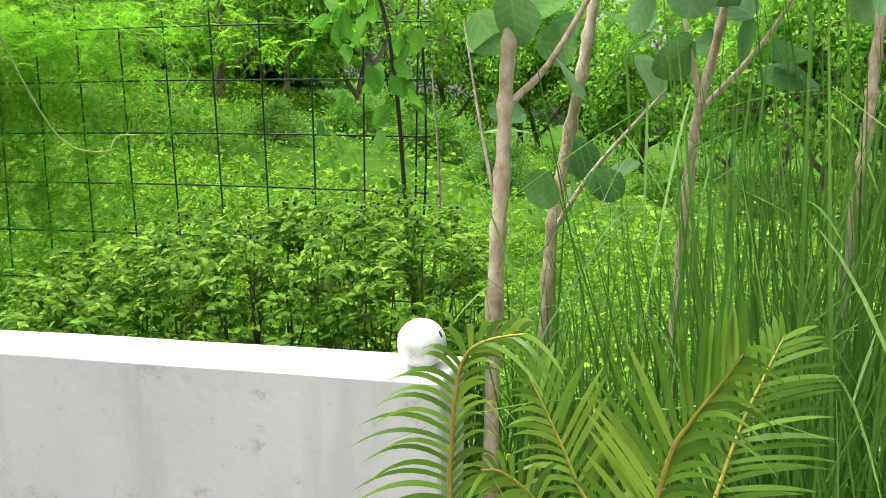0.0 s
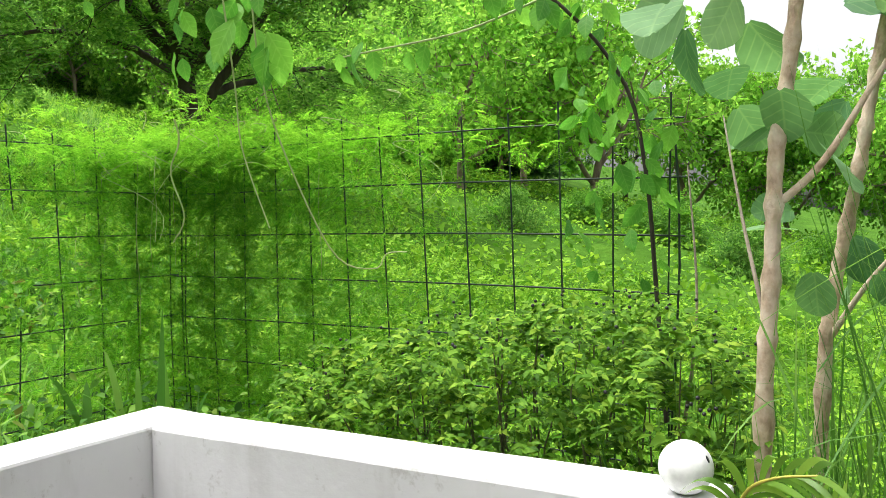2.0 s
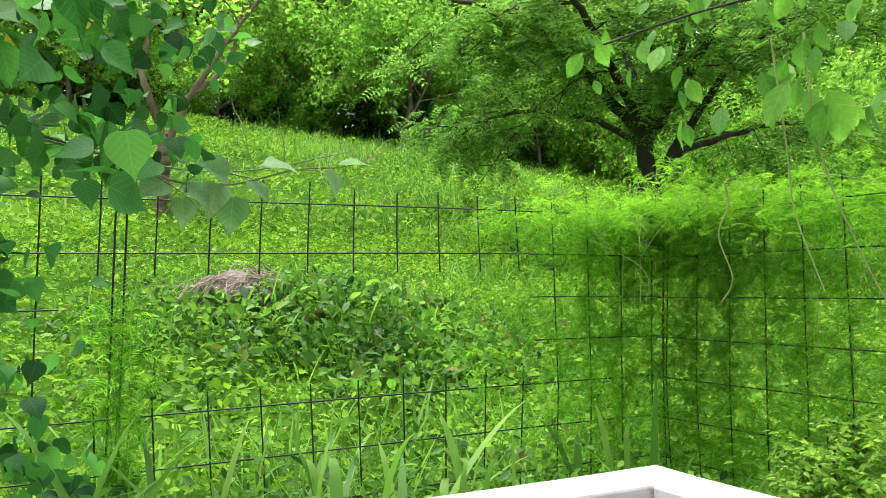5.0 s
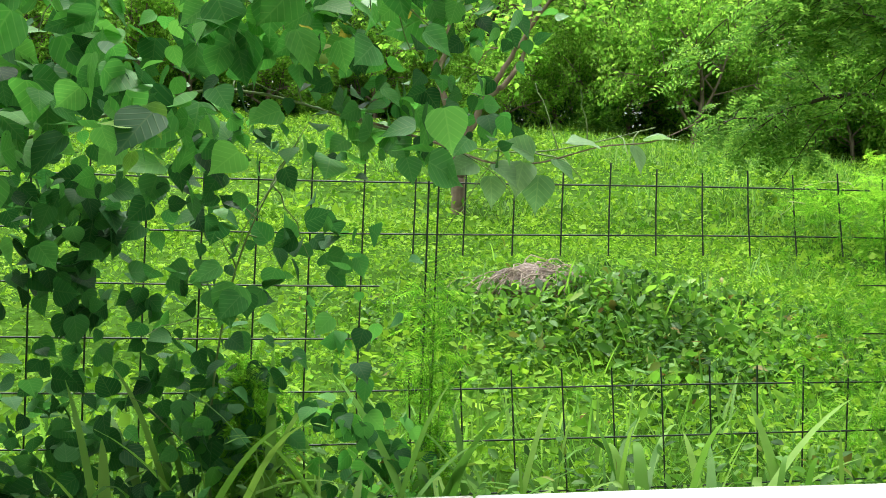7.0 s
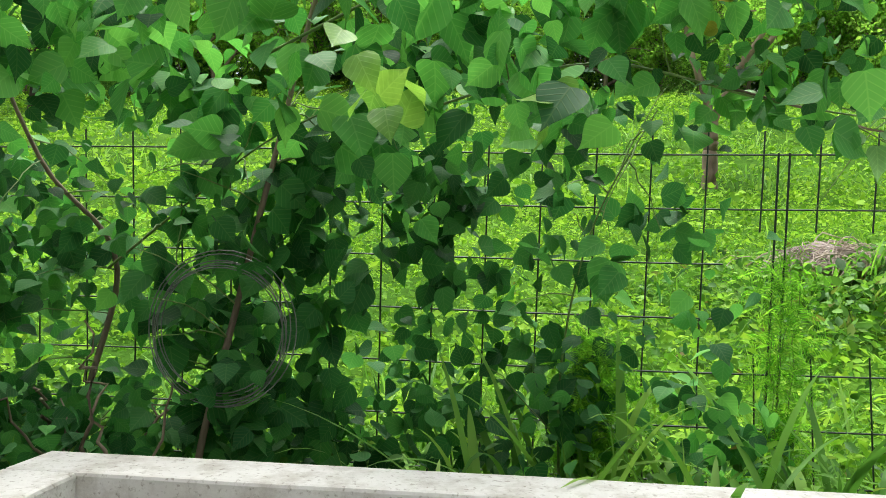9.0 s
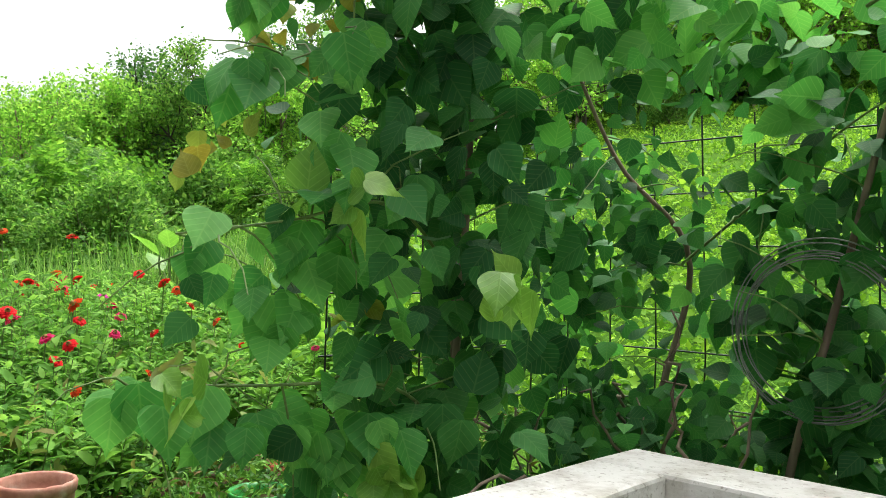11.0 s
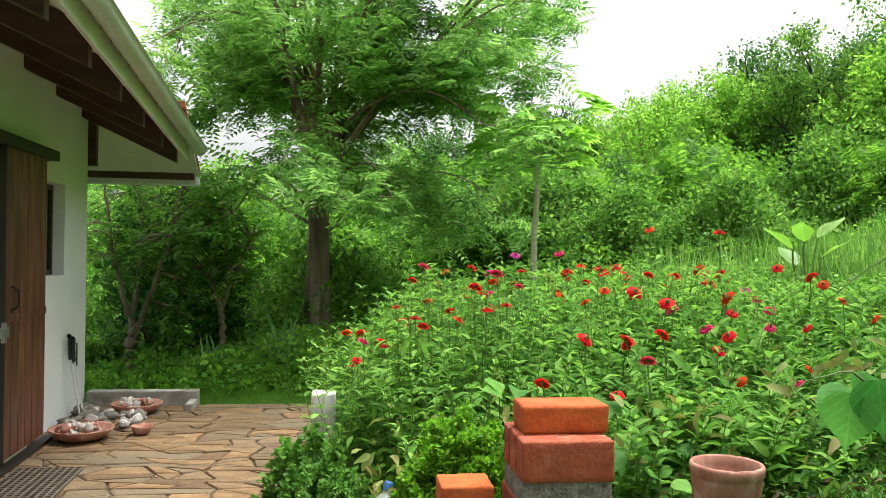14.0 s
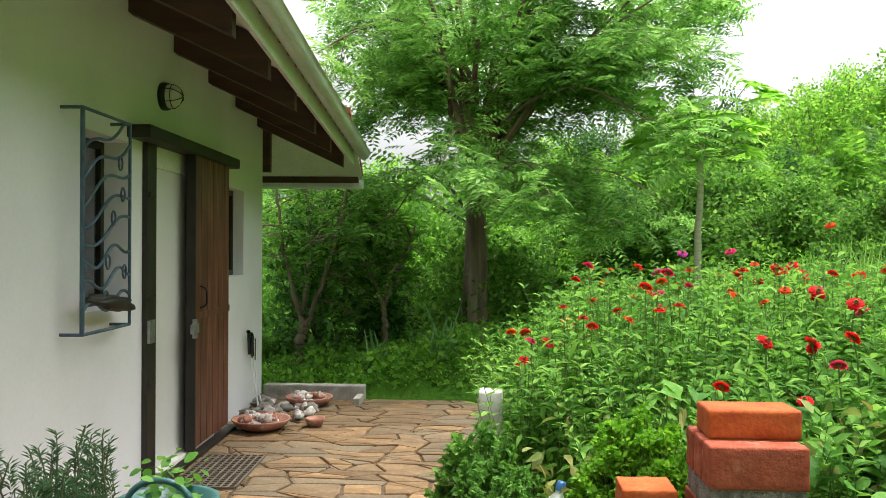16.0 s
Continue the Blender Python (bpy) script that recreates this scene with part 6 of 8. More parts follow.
def milkweed():
    """The corky-stemmed shrub with round grey-green leaves."""
    rng = np.random.default_rng(44)
    s = thing("milkweed_shrub", "tall corky tan-stemmed shrub with big round grey-green leaves", "shrub")
    stems = [
        [(0.27, 2.42, 0.3), (0.282, 2.40, 1.07), (0.295, 2.40, 1.35), (0.305, 2.40, 1.62), (0.33, 2.40, 1.80), (0.36, 2.38, 2.15), (0.35, 2.36, 2.45)],
        [(0.32, 2.82, 0.3), (0.339, 2.80, 1.056), (0.36, 2.80, 1.30), (0.41, 2.80, 1.58), (0.44, 2.80, 1.78), (0.52, 2.78, 2.2), (0.60, 2.75, 2.5)],
        [(0.66, 2.92, 0.3), (0.668, 2.90, 1.03), (0.685, 2.90, 1.40), (0.70, 2.90, 1.52), (0.75, 2.90, 1.78), (0.80, 2.9, 2.3)],
        [(1.02, 2.72, 0.3), (1.03, 2.70, 1.14), (1.05, 2.70, 1.45), (1.06, 2.70, 1.70), (1.09, 2.68, 2.2)],
    ]
    for i, p in enumerate(stems):
        q = smooth_line(p, 60)
        r = np.linspace(0.0180, 0.0115, 60) * (1, 1, 0.85, 0.85)[i]
        r = r * (1 + 0.26 * (np.arange(60) % 5 == 0) + rng.normal(0, 0.06, 60))
        part("stem", tube(Geo(), q, r, 12), M["bark_tan"], s)
    limbs = [
        [(0.30, 2.40, 1.50), (0.38, 2.42, 1.58), (0.46, 2.45, 1.72), (0.58, 2.5, 1.95), (0.7, 2.5, 2.2)],
        [(0.70, 2.90, 1.52), (0.66, 2.92, 1.70), (0.60, 2.95, 2.0)],
        [(0.70, 2.90, 1.50), (0.85, 2.88, 1.68), (1.0, 2.85, 1.95)],
        [(0.345, 2.80, 1.18), (0.45, 2.75, 1.35), (0.62, 2.75, 1.55)],
        [(0.28, 2.42, 1.28), (0.22, 2.5, 1.48), (0.17, 2.55, 1.70)],
        [(0.05, 2.62, 0.9), (0.10, 2.60, 1.25), (0.08, 2.6, 1.6)],
    ]
    for i, p in enumerate(limbs):
        part("limb", tube(Geo(), smooth_line(p, 20), np.linspace(0.009, 0.0025, 20) * (0.6 if i > 3 else 1.0), 8), M["bark_tan"] if i < 4 else M["straw"], s)
    pos, along = [], []
    spots = ((0.19, 2.44, 1.80, 5), (0.35, 2.36, 2.0, 20), (0.58, 2.6, 2.05, 22), (0.8, 2.85, 2.0, 22), (1.05, 2.7, 1.95, 22), (0.42, 2.85, 1.78, 7), (0.60, 2.9, 1.75, 9), (0.95, 2.9, 1.80, 11), (1.2, 2.9, 1.88, 14), (0.36, 2.75, 1.33, 4), (0.32, 2.9, 1.42, 3))
    for x, y, z, k in spots:
        for i in range(k):
            pos.append((x + rng.normal(0, 0.11), y + rng.normal(0, 0.12), z + rng.normal(0, 0.11)))
            along.append(any_way(rng, 1)[0] * (1, 1, 0.6) - UP * 0.25)
    n = len(pos)
    leaf_parts(s, "leaf", ROUND_ROWS, M["milkweed"], np.array(pos), np.array(along), unit(any_way(rng, n) * 0.7 + UP * 0.5 + np.array((0, -0.5, 0))), rng.uniform(0.10, 0.16, n))


milkweed()


def palm():
    rng = np.random.default_rng(45)
    p = thing("areca_palm", "young yellow-ribbed feather palm beside the wall's end", "palm")
    base = (0.50, 1.90, 0.25)
    view = unit(np.array((0.15, -0.85, 0.45)))
    # rib, then for each side: the angle off the rib, length, width and droop; where the leaflets start
    fronds = (
        ([base, (0.36, 1.84, 0.62), (0.347, 1.803, 0.912), (0.353, 1.786, 0.989), (0.362, 1.769, 1.08), (0.381, 1.751, 1.146), (0.416, 1.734, 1.176), (0.469, 1.717, 1.193)], (82, 0.152, 0.0115, 0.45), (38, 0.175, 0.0100, 0.55), 0.80),
        ([base, (0.60, 1.80, 0.70), (0.634, 1.74, 0.926), (0.657, 1.70, 1.053), (0.681, 1.68, 1.111), (0.708, 1.66, 1.161), (0.732, 1.64, 1.209)], (46, 0.165, 0.0125, 0.06), (44, 0.150, 0.0115, 0.50), 0.86),
        ([base, (0.56, 1.92, 0.70), (0.558, 1.92, 0.837), (0.527, 1.92, 0.895), (0.496, 1.92, 0.964), (0.462, 1.92, 1.034), (0.441, 1.92, 1.075)], (50, 0.10, 0.012, 0.35), (68, 0.150, 0.0125, 0.10), 0.80),
        ([base, (0.50, 1.88, 0.66), (0.485, 1.86, 0.844), (0.466, 1.827, 0.917), (0.427, 1.793, 0.966), (0.402, 1.76, 0.980)], (50, 0.12, 0.011, 0.4), (75, 0.14, 0.011, 0.5), 0.76),
        ([base, (0.70, 1.95, 0.70), (0.726, 1.98, 0.856), (0.764, 2.003, 0.993), (0.80, 2.027, 1.08), (0.826, 2.05, 1.135)], (50, 0.13, 0.012, 0.2), (64, 0.15, 0.0115, 0.15), 0.84),
        ([base, (0.60, 1.86, 0.62), (0.66, 1.84, 0.78), (0.74, 1.82, 0.88), (0.83, 1.80, 0.92)], (48, 0.15, 0.012, 0.3), (48, 0.15, 0.012, 0.5), 0.66),
    )
    for pts, left, right, start in fronds:
        q = smooth_line(pts, 160)
        fr = part("frond_rib", tube(Geo(), q[::3], np.linspace(0.0055, 0.0014, len(q[::3])), 6), M["palmrib"], p, "yellow frond rib")
        d = unit(np.gradient(q, axis=0))
        run = np.concatenate(((0,), np.cumsum(np.linalg.norm(np.diff(q, axis=0), axis=1))))
        first = run[np.argmax(q[:, 2] > start)]
        stops = np.arange(first, run[-1] - 0.002, 0.0165)
        for side, (angle, length, width, drop) in ((-1, left), (1, right)):
            for j, r in enumerate(stops):
                i = int(np.argmin(np.abs(run - r)))
                u = j / max(1, len(stops) - 1)
                across = unit(np.cross(d[i], view)) * side
                a = radians(angle * (1.0 - 0.45 * u) + rng.normal(0, 3.0))
                way = across * math.sin(a) + d[i] * math.cos(a) + view * rng.normal(0.05, 0.06) + UP * 0.35 * drop
                size = length * (0.72 + 0.45 * math.sin(math.pi * (0.15 + 0.75 * u))) * (1 - 0.45 * u ** 3) * rng.uniform(0.93, 1.05)
                flat = np.cross(unit(way), view + rng.normal(0, 0.12, 3))
                g = blades(Geo(), q[i:i + 1], way[None], size, width * rng.uniform(0.68, 0.88), drop * rng.uniform(1.2, 1.8), 8, side=flat[None])
                part("leaflet", g, M["palm"], fr)


palm()


def vetiver():
    rng = np.random.default_rng(46)
    g = Geo()
    n = 1250
    c = np.array(((0.52, 2.55), (0.80, 2.50), (1.06, 2.36), (0.14, 2.60), (1.0, 2.75), (1.25, 2.55), (0.28, 2.62)))
    i = rng.choice(7, n, p=(0.13, 0.17, 0.26, 0.10, 0.12, 0.14, 0.08))
    p = np.concatenate((c[i] + rng.normal(0, 0.085, (n, 2)), np.full((n, 1), 0.35)), 1)
    d = np.concatenate((rng.normal(0, 0.20, (n, 2)), np.ones((n, 1))), 1)
    low = np.isin(i, (0, 3, 6))
    blades(g, p, d, rng.uniform(0.65, 1.65, n) * np.where(low, 0.68, 1), rng.uniform(0.003, 0.0085, n), rng.uniform(0.0, 0.32, n) ** 1.2, 7)
    # bent and fallen blades that cross the clump
    m = 130
    p = np.stack((rng.uniform(0.35, 1.25, m), rng.uniform(2.05, 2.5, m), rng.uniform(0.85, 1.55, m)), -1)
    blades(g, p, any_way(rng, m, 0.45), rng.uniform(0.15, 0.55, m), rng.uniform(0.003, 0.006, m), rng.uniform(0.0, 0.5, m), 5)
    thing("tall_grass", "tall upright clump of narrow green grass", "grass", kind="stuff", data=g.mesh("tall_grass", M["reed"]))


vetiver()


def broad_grass():
    """Broad arching blades at the foot of the fence, each clump a plant of its own."""
    rng = np.random.default_rng(47)
    spots = [(-1.55, 1.75, 1.0), (-1.55, 1.35, 1.1), (-1.6, 1.05, 1.0), (-1.5, 0.75, 1.0), (-1.55, 0.45, 1.2), (-1.5, 0.15, 1.2), (-1.65, 2.2, 0.8), (-1.3, 2.35, 0.8), (-1.6, -0.2, 0.8)]
    for x, y, k in spots:
        t = thing("grass_clump", "clump of broad arching green grass at the fence", "grass", "grass clumps at the fence", at=(x, y, 0.60))
        n = 54
        p = np.concatenate((rng.normal(0, 0.12, (n, 2)), np.zeros((n, 1))), 1)
        d = np.concatenate((rng.normal(0, 0.45, (n, 2)), np.ones((n, 1))), 1)
        for i in range(n):
            part("blade", blades(Geo(), p[i:i + 1], d[i:i + 1], k * rng.uniform(0.5, 1.05), rng.uniform(0.014, 0.036), rng.uniform(0.30, 0.95), 10), M["grass"], t)
    # a tall upright tuft behind the wall's corner
    t = thing("grass_clump", "tall upright blades of grass behind the wall's corner", "grass", "grass clumps at the fence", at=(-1.24, 2.17, 0.52))
    for dx, dy, L, w in ((0.0, 0.05, 0.76, 0.026), (-0.10, 0.08, 0.50, 0.022), (0.16, -0.06, 0.44, 0.020), (-0.22, -0.10, 0.40, 0.018)):
        part("blade", blades(Geo(), np.zeros((1, 3)), np.array(((dx, dy, 1.0),)), L, w, 0.04, 10, side=np.array(((0.8, 0.6, 0.0),))), M["grass"], t)
    # undergrowth between the wall and the fence
    g = Geo()
    n = 4600
    x = np.where(rng.random(n) < 0.72, rng.uniform(-1.95, -1.2, n), rng.uniform(-1.9, 0.9, n))
    y = np.where(x < -1.19, rng.uniform(-1.4, 2.8, n), rng.uniform(2.2, 3.3, n))
    pos = np.stack((x, y, gz(x, y) + rng.uniform(0.05, 0.33, n)), -1)
    scatter(g, OVAL, pos, any_way(rng, n, 0.4), unit(UP + any_way(rng, n) * 0.7), rng.uniform(0.022, 0.055, n), 0.75)
    thing("undergrowth", "low leafy undergrowth between wall and fence", "weeds", kind="stuff", data=g.mesh("undergrowth", M["weed_dark"]))
    g = Geo()
    n = 1100
    x, y = rng.uniform(-2.6, -1.25, n), rng.uniform(-1.2, 2.7, n)
    p = np.stack((x, y, gz(x, y)), -1)
    d = np.concatenate((rng.normal(0, 0.4, (n, 2)), np.ones((n, 1))), 1)
    blades(g, p, d, rng.uniform(0.2, 0.55, n), rng.uniform(0.006, 0.014, n), rng.uniform(0.1, 0.6, n), 4)
    thing("fence_grass", "green grass growing along the fence", "grass", kind="stuff", data=g.mesh("fence_grass", M["grass"]))


broad_grass()


def heart_shrub():
    """The big heart-leaved climber over the fence and the wall's corner."""
    rng = np.random.default_rng(48)
    s = thing("heart_leaf_climber", "dense climber with large heart-shaped leaves on the fence, painted darker where shaded", "climber")
    stems = [
        [(-1.45, -0.62, 0.5), (-1.48, -0.60, 0.9), (-1.46, -0.50, 1.3), (-1.50, -0.42, 1.7), (-1.45, -0.30, 2.1), (-1.40, -0.1, 2.5)],
        [(-1.60, -1.05, 0.5), (-1.62, -0.98, 1.0), (-1.66, -0.92, 1.4), (-1.60, -1.1, 1.65), (-1.55, -1.25, 2.0)],
        [(-1.62, -0.92, 1.38), (-1.60, -0.70, 1.55), (-1.55, -0.45, 1.72), (-1.45, -0.1, 1.85)],
        [(-1.50, -0.42, 1.65), (-1.50, 0.0, 1.80), (-1.45, 0.35, 1.88), (-1.5, 0.75, 1.80), (-1.6, 1.1, 1.78), (-1.62, 1.45, 1.86)],
        [(-1.45, -0.45, 1.9), (-1.3, 0.1, 2.1), (-1.2, 0.5, 2.15), (-1.3, 0.8, 2.0)],
        [(-1.70, 0.30, 0.6), (-1.72, 0.28, 1.1), (-1.68, 0.35, 1.5), (-1.6, 0.5, 1.8)],
        [(-1.0, -1.15, 0.35), (-0.98, -1.12, 0.9), (-1.0, -1.1, 1.5), (-0.98, -1.08, 2.1), (-0.95, -1.1, 2.7)],
        [(-1.05, -1.25, 0.35), (-1.1, -1.22, 1.0), (-1.08, -1.2, 1.6), (-1.15, -1.15, 2.3)],
        [(-1.30, -0.98, 0.7), (-1.55, -0.95, 0.85), (-1.75, -1.0, 0.95)],
        [(-0.95, -1.1, 1.0), (-0.75, -1.05, 1.13), (-0.52, -1.16, 1.14), (-0.35, -1.27, 1.14)],
        [(-0.95, -1.1, 1.35), (-0.75, -1.07, 1.47), (-0.57, -1.14, 1.43), (-0.42, -1.26, 1.40)],
        [(-0.95, -1.1, 1.8), (-0.75, -1.12, 1.80), (-0.55, -1.22, 1.70)],
    ]
    for i, p in enumerate(stems):
        r = 0.011 if i in (0, 1, 6, 7) else 0.0042
        part("stem", tube(Geo(), smooth_line(p, 26), np.linspace(r, r * 0.4, 26), 7), M["bark"] if r > 0.01 else M["stem"], s)
    # a tangle of bare branches low down behind the wall's corner
    for i in range(26):
        a = np.array((rng.uniform(-1.75, -1.15), rng.uniform(-1.35, -0.65), rng.uniform(0.55, 0.95)))
        b = a + np.array((rng.normal(0, 0.28), rng.normal(0, 0.28), rng.uniform(0.05, 0.40)))
        part("branch", tube(Geo(), bend(a, b, 10, -0.03, 0.012, rng), np.linspace(0.0055, 0.002, 10), 5), M["bark"], s)
    for i in range(150):
        a = smooth_line(stems[int(rng.integers(0, len(stems)))], 26)[int(rng.integers(6, 26))]
        b = a + any_way(rng, 1)[0] * rng.uniform(0.10, 0.30)
        part("twig", tube(Geo(), bend(a, b, 6, -0.02, 0.004, rng), np.linspace(0.0024, 0.0011, 6), 4), M["stem"], s)
    # regions of the climber: x, y, z ranges, count, leaf size, share of lit-green leaves
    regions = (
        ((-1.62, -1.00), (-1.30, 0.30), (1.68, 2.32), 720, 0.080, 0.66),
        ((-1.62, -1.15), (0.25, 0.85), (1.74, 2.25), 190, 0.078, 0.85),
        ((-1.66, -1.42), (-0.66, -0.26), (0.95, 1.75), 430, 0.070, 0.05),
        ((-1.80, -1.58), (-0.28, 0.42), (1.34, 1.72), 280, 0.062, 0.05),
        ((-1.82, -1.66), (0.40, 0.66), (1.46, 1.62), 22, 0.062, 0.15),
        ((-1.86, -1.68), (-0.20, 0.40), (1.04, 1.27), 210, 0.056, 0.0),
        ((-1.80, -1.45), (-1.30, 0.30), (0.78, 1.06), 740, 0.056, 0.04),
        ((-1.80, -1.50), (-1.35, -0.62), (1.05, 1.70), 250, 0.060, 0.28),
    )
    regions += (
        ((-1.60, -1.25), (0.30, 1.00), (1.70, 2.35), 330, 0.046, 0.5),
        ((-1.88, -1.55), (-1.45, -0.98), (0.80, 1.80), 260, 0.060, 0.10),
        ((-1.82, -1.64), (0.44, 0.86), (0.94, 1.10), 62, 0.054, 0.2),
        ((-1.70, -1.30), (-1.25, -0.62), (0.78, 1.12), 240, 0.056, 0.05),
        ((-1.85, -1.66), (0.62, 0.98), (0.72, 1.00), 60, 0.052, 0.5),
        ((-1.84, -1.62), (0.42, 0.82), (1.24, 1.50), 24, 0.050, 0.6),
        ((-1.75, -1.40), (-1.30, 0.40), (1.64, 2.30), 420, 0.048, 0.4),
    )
    P, S, light = [], [], []
    for (x0, x1), (y0, y1), (z0, z1), n, size, share in regions:
        # leaves gather in clusters, with gaps between them
        k = max(6, n // 9)
        c = np.stack((rng.uniform(x0, x1, k), rng.uniform(y0, y1, k), rng.uniform(z0, z1, k)), -1)
        P.append(c[rng.integers(0, k, n)] + rng.normal(0, 0.05, (n, 3)))
        S.append(size * rng.uniform(0.55, 1.25, n))
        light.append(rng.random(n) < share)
    # the column at the end of the wall, mostly in the shaded green
    n = 860
    P.append(np.stack((rng.normal(-0.90, 0.15, n), rng.normal(-1.14, 0.10, n), rng.uniform(0.80, 2.75, n)), -1))
    S.append(0.072 * rng.uniform(0.55, 1.3, n))
    light.append(rng.random(n) < 0.20)
    P, S, light = np.concatenate(P), np.concatenate(S), np.concatenate(light)
    n = len(P)
    A = unit(any_way(rng, n) * 1.0 - UP * 0.65)
    F = unit(np.array((0.65, 0.30, 0.55)) + any_way(rng, n) * 0.85)
    # shaded and lit leaves differ by painted colour
    for some, mat in ((~light, "heart"), (light, "heart_lit")):
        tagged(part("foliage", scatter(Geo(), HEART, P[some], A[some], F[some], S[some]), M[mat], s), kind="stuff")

    def spread(rows, dx=0.05):
        return np.concatenate([np.array(c) + rng.normal(0, 1, (k, 3)) * (dx, dx, dx * 0.8) for c, k in rows])

    # large leaves in the shaded green that clothe the column and hang over the wall
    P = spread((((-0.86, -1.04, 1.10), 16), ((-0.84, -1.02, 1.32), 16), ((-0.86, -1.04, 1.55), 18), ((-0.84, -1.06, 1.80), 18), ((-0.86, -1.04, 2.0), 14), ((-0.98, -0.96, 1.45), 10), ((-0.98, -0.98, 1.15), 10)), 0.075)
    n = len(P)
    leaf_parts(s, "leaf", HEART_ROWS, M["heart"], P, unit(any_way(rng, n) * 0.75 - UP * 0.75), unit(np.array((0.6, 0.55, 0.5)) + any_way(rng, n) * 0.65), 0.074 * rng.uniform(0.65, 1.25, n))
    # large leaves in the lit green at the front of the canopy
    P = spread((((-1.05, -0.62, 1.92), 12), ((-1.06, -0.30, 1.98), 12), ((-1.02, 0.02, 1.94), 12), ((-1.10, 0.14, 1.78), 5), ((-1.2, -0.13, 1.76), 6), ((-1.25, 0.42, 2.02), 10), ((-1.3, -0.04, 1.46), 2), ((-1.3, 0.40, 1.40), 4), ((-1.15, 0.62, 1.98), 8)), 0.06)
    n = len(P)
    leaf_parts(s, "leaf", HEART_ROWS, M["heart_lit"], P, unit(any_way(rng, n) * 0.7 - UP * 0.8), unit(np.array((0.75, 0.15, 0.55)) + any_way(rng, n) * 0.6), 0.090 * rng.uniform(0.6, 1.15, n))
    # leaves in the lit green on the sprays that reach over the garden
    P = spread((((-0.37, -1.25, 1.11), 3), ((-0.46, -1.20, 1.06), 4), ((-0.53, -1.16, 1.08), 4), ((-0.60, -1.11, 1.09), 4), ((-0.66, -1.06, 1.05), 4), ((-0.70, -1.02, 1.10), 4), ((-0.49, -1.21, 1.34), 4), ((-0.54, -1.17, 1.32), 4), ((-0.60, -1.13, 1.28), 4), ((-0.60, -1.12, 1.38), 5), ((-0.66, -1.08, 1.40), 5), ((-0.64, -1.10, 1.48), 5), ((-0.52, -1.18, 1.72), 5), ((-0.50, -1.17, 1.84), 6), ((-0.60, -1.12, 1.92), 8), ((-0.66, -1.08, 1.76), 6), ((-0.62, -1.10, 1.60), 4)), 0.026)
    n = len(P)
    leaf_parts(s, "leaf", HEART_ROWS, M["heart_lit"], P, unit(any_way(rng, n) * 0.5 + np.array((0.25, 0.05, -0.85))), unit(np.array((0.45, 0.65, 0.65)) + any_way(rng, n) * 0.5), 0.080 * rng.uniform(0.65, 1.2, n))
    for k in (9, 10, 11):
        q = smooth_line(stems[k], 12)[3:]
        P = q + rng.normal(0, 0.02, (len(q), 3))
        n = len(P)
        leaf_parts(s, "leaf", HEART_ROWS, M["heart_lit"], P, unit(any_way(rng, n) * 0.7 + np.array((0.2, 0.2, -0.7))), unit(np.array((0.3, 0.6, 0.7)) + any_way(rng, n) * 0.4), 0.080 * rng.uniform(0.7, 1.25, n))
    # a twig of drooping grey-green leaves that reaches along the fence top
    twig = [(-1.50, 0.62, 1.84), (-1.50, 0.84, 1.778), (-1.50, 0.97, 1.735), (-1.50, 1.09, 1.737), (-1.50, 1.254, 1.783), (-1.50, 1.393, 1.80), (-1.50, 1.504, 1.848)]
    part("twig", tube(Geo(), smooth_line(twig, 24), np.linspace(0.0035, 0.0014, 24), 5), M["bark"], s)
    P = np.array(((-1.50, 0.93, 1.735), (-1.49, 0.98, 1.730), (-1.48, 1.05, 1.735), (-1.49, 1.13, 1.745), (-1.50, 0.97, 1.70), (-1.49, 1.09, 1.705), (-1.51, 0.96, 1.745), (-1.50, 1.08, 1.755), (-1.50, 1.24, 1.79), (-1.49, 1.34, 1.785), (-1.50, 1.37, 1.80)))
    A = np.array(((0.3, -0.7, -0.35), (0.3, 0.5, -0.5), (0.2, -0.3, -0.8), (0.3, 0.5, -0.55), (0.1, 0.1, -1.0), (0.1, -0.1, -1.0), (0.3, 0.3, 0.35), (0.2, -0.6, 0.3), (0.3, -0.6, 0.1), (0.2, 0.2, -0.9), (0.3, 0.6, 0.1)))
    leaf_parts(s, "leaf", HEART_ROWS, M["milkweed"], P, unit(A), unit(np.array((0.55, 0.0, 0.75)) + any_way(rng, len(P)) * 0.35), 0.078 * rng.uniform(0.8, 1.15, len(P)), "drooping grey-green leaf")
    # young shoots
    spots = ((-0.83, -0.03, 1.70, 9), (-0.76, -0.80, 1.31, 6), (-0.68, -0.98, 1.02, 7), (-1.0, 0.22, 1.72, 3), (-0.60, -1.06, 1.46, 6), (-0.38, -1.14, 1.14, 5), (-1.1, 0.1, 2.1, 6), (-1.15, -0.3, 2.05, 6))
    P = np.concatenate([np.array((x, y, z)) + rng.normal(0, 1, (k, 3)) * (0.03, 0.04, 0.03) for x, y, z, k in spots])
    n = len(P)
    leaf_parts(s, "young_leaf", HEART_ROWS, M["heart_new"], P, unit(any_way(rng, n) * 0.9 - UP * 0.5), unit(np.array((0.8, 0.3, 0.5)) + any_way(rng, n) * 0.6), 0.068 * rng.uniform(0.7, 1.25, n), "bright light green young leaf")
    spots = ((-0.72, -1.22, 1.88, 14), (-0.78, -1.15, 2.0, 10), (-0.58, -1.25, 1.76, 9), (-0.52, -1.3, 1.56, 8), (-1.4, 0.62, 2.0, 8), (-1.1, 0.35, 2.02, 4), (-0.78, -1.25, 1.25, 6))
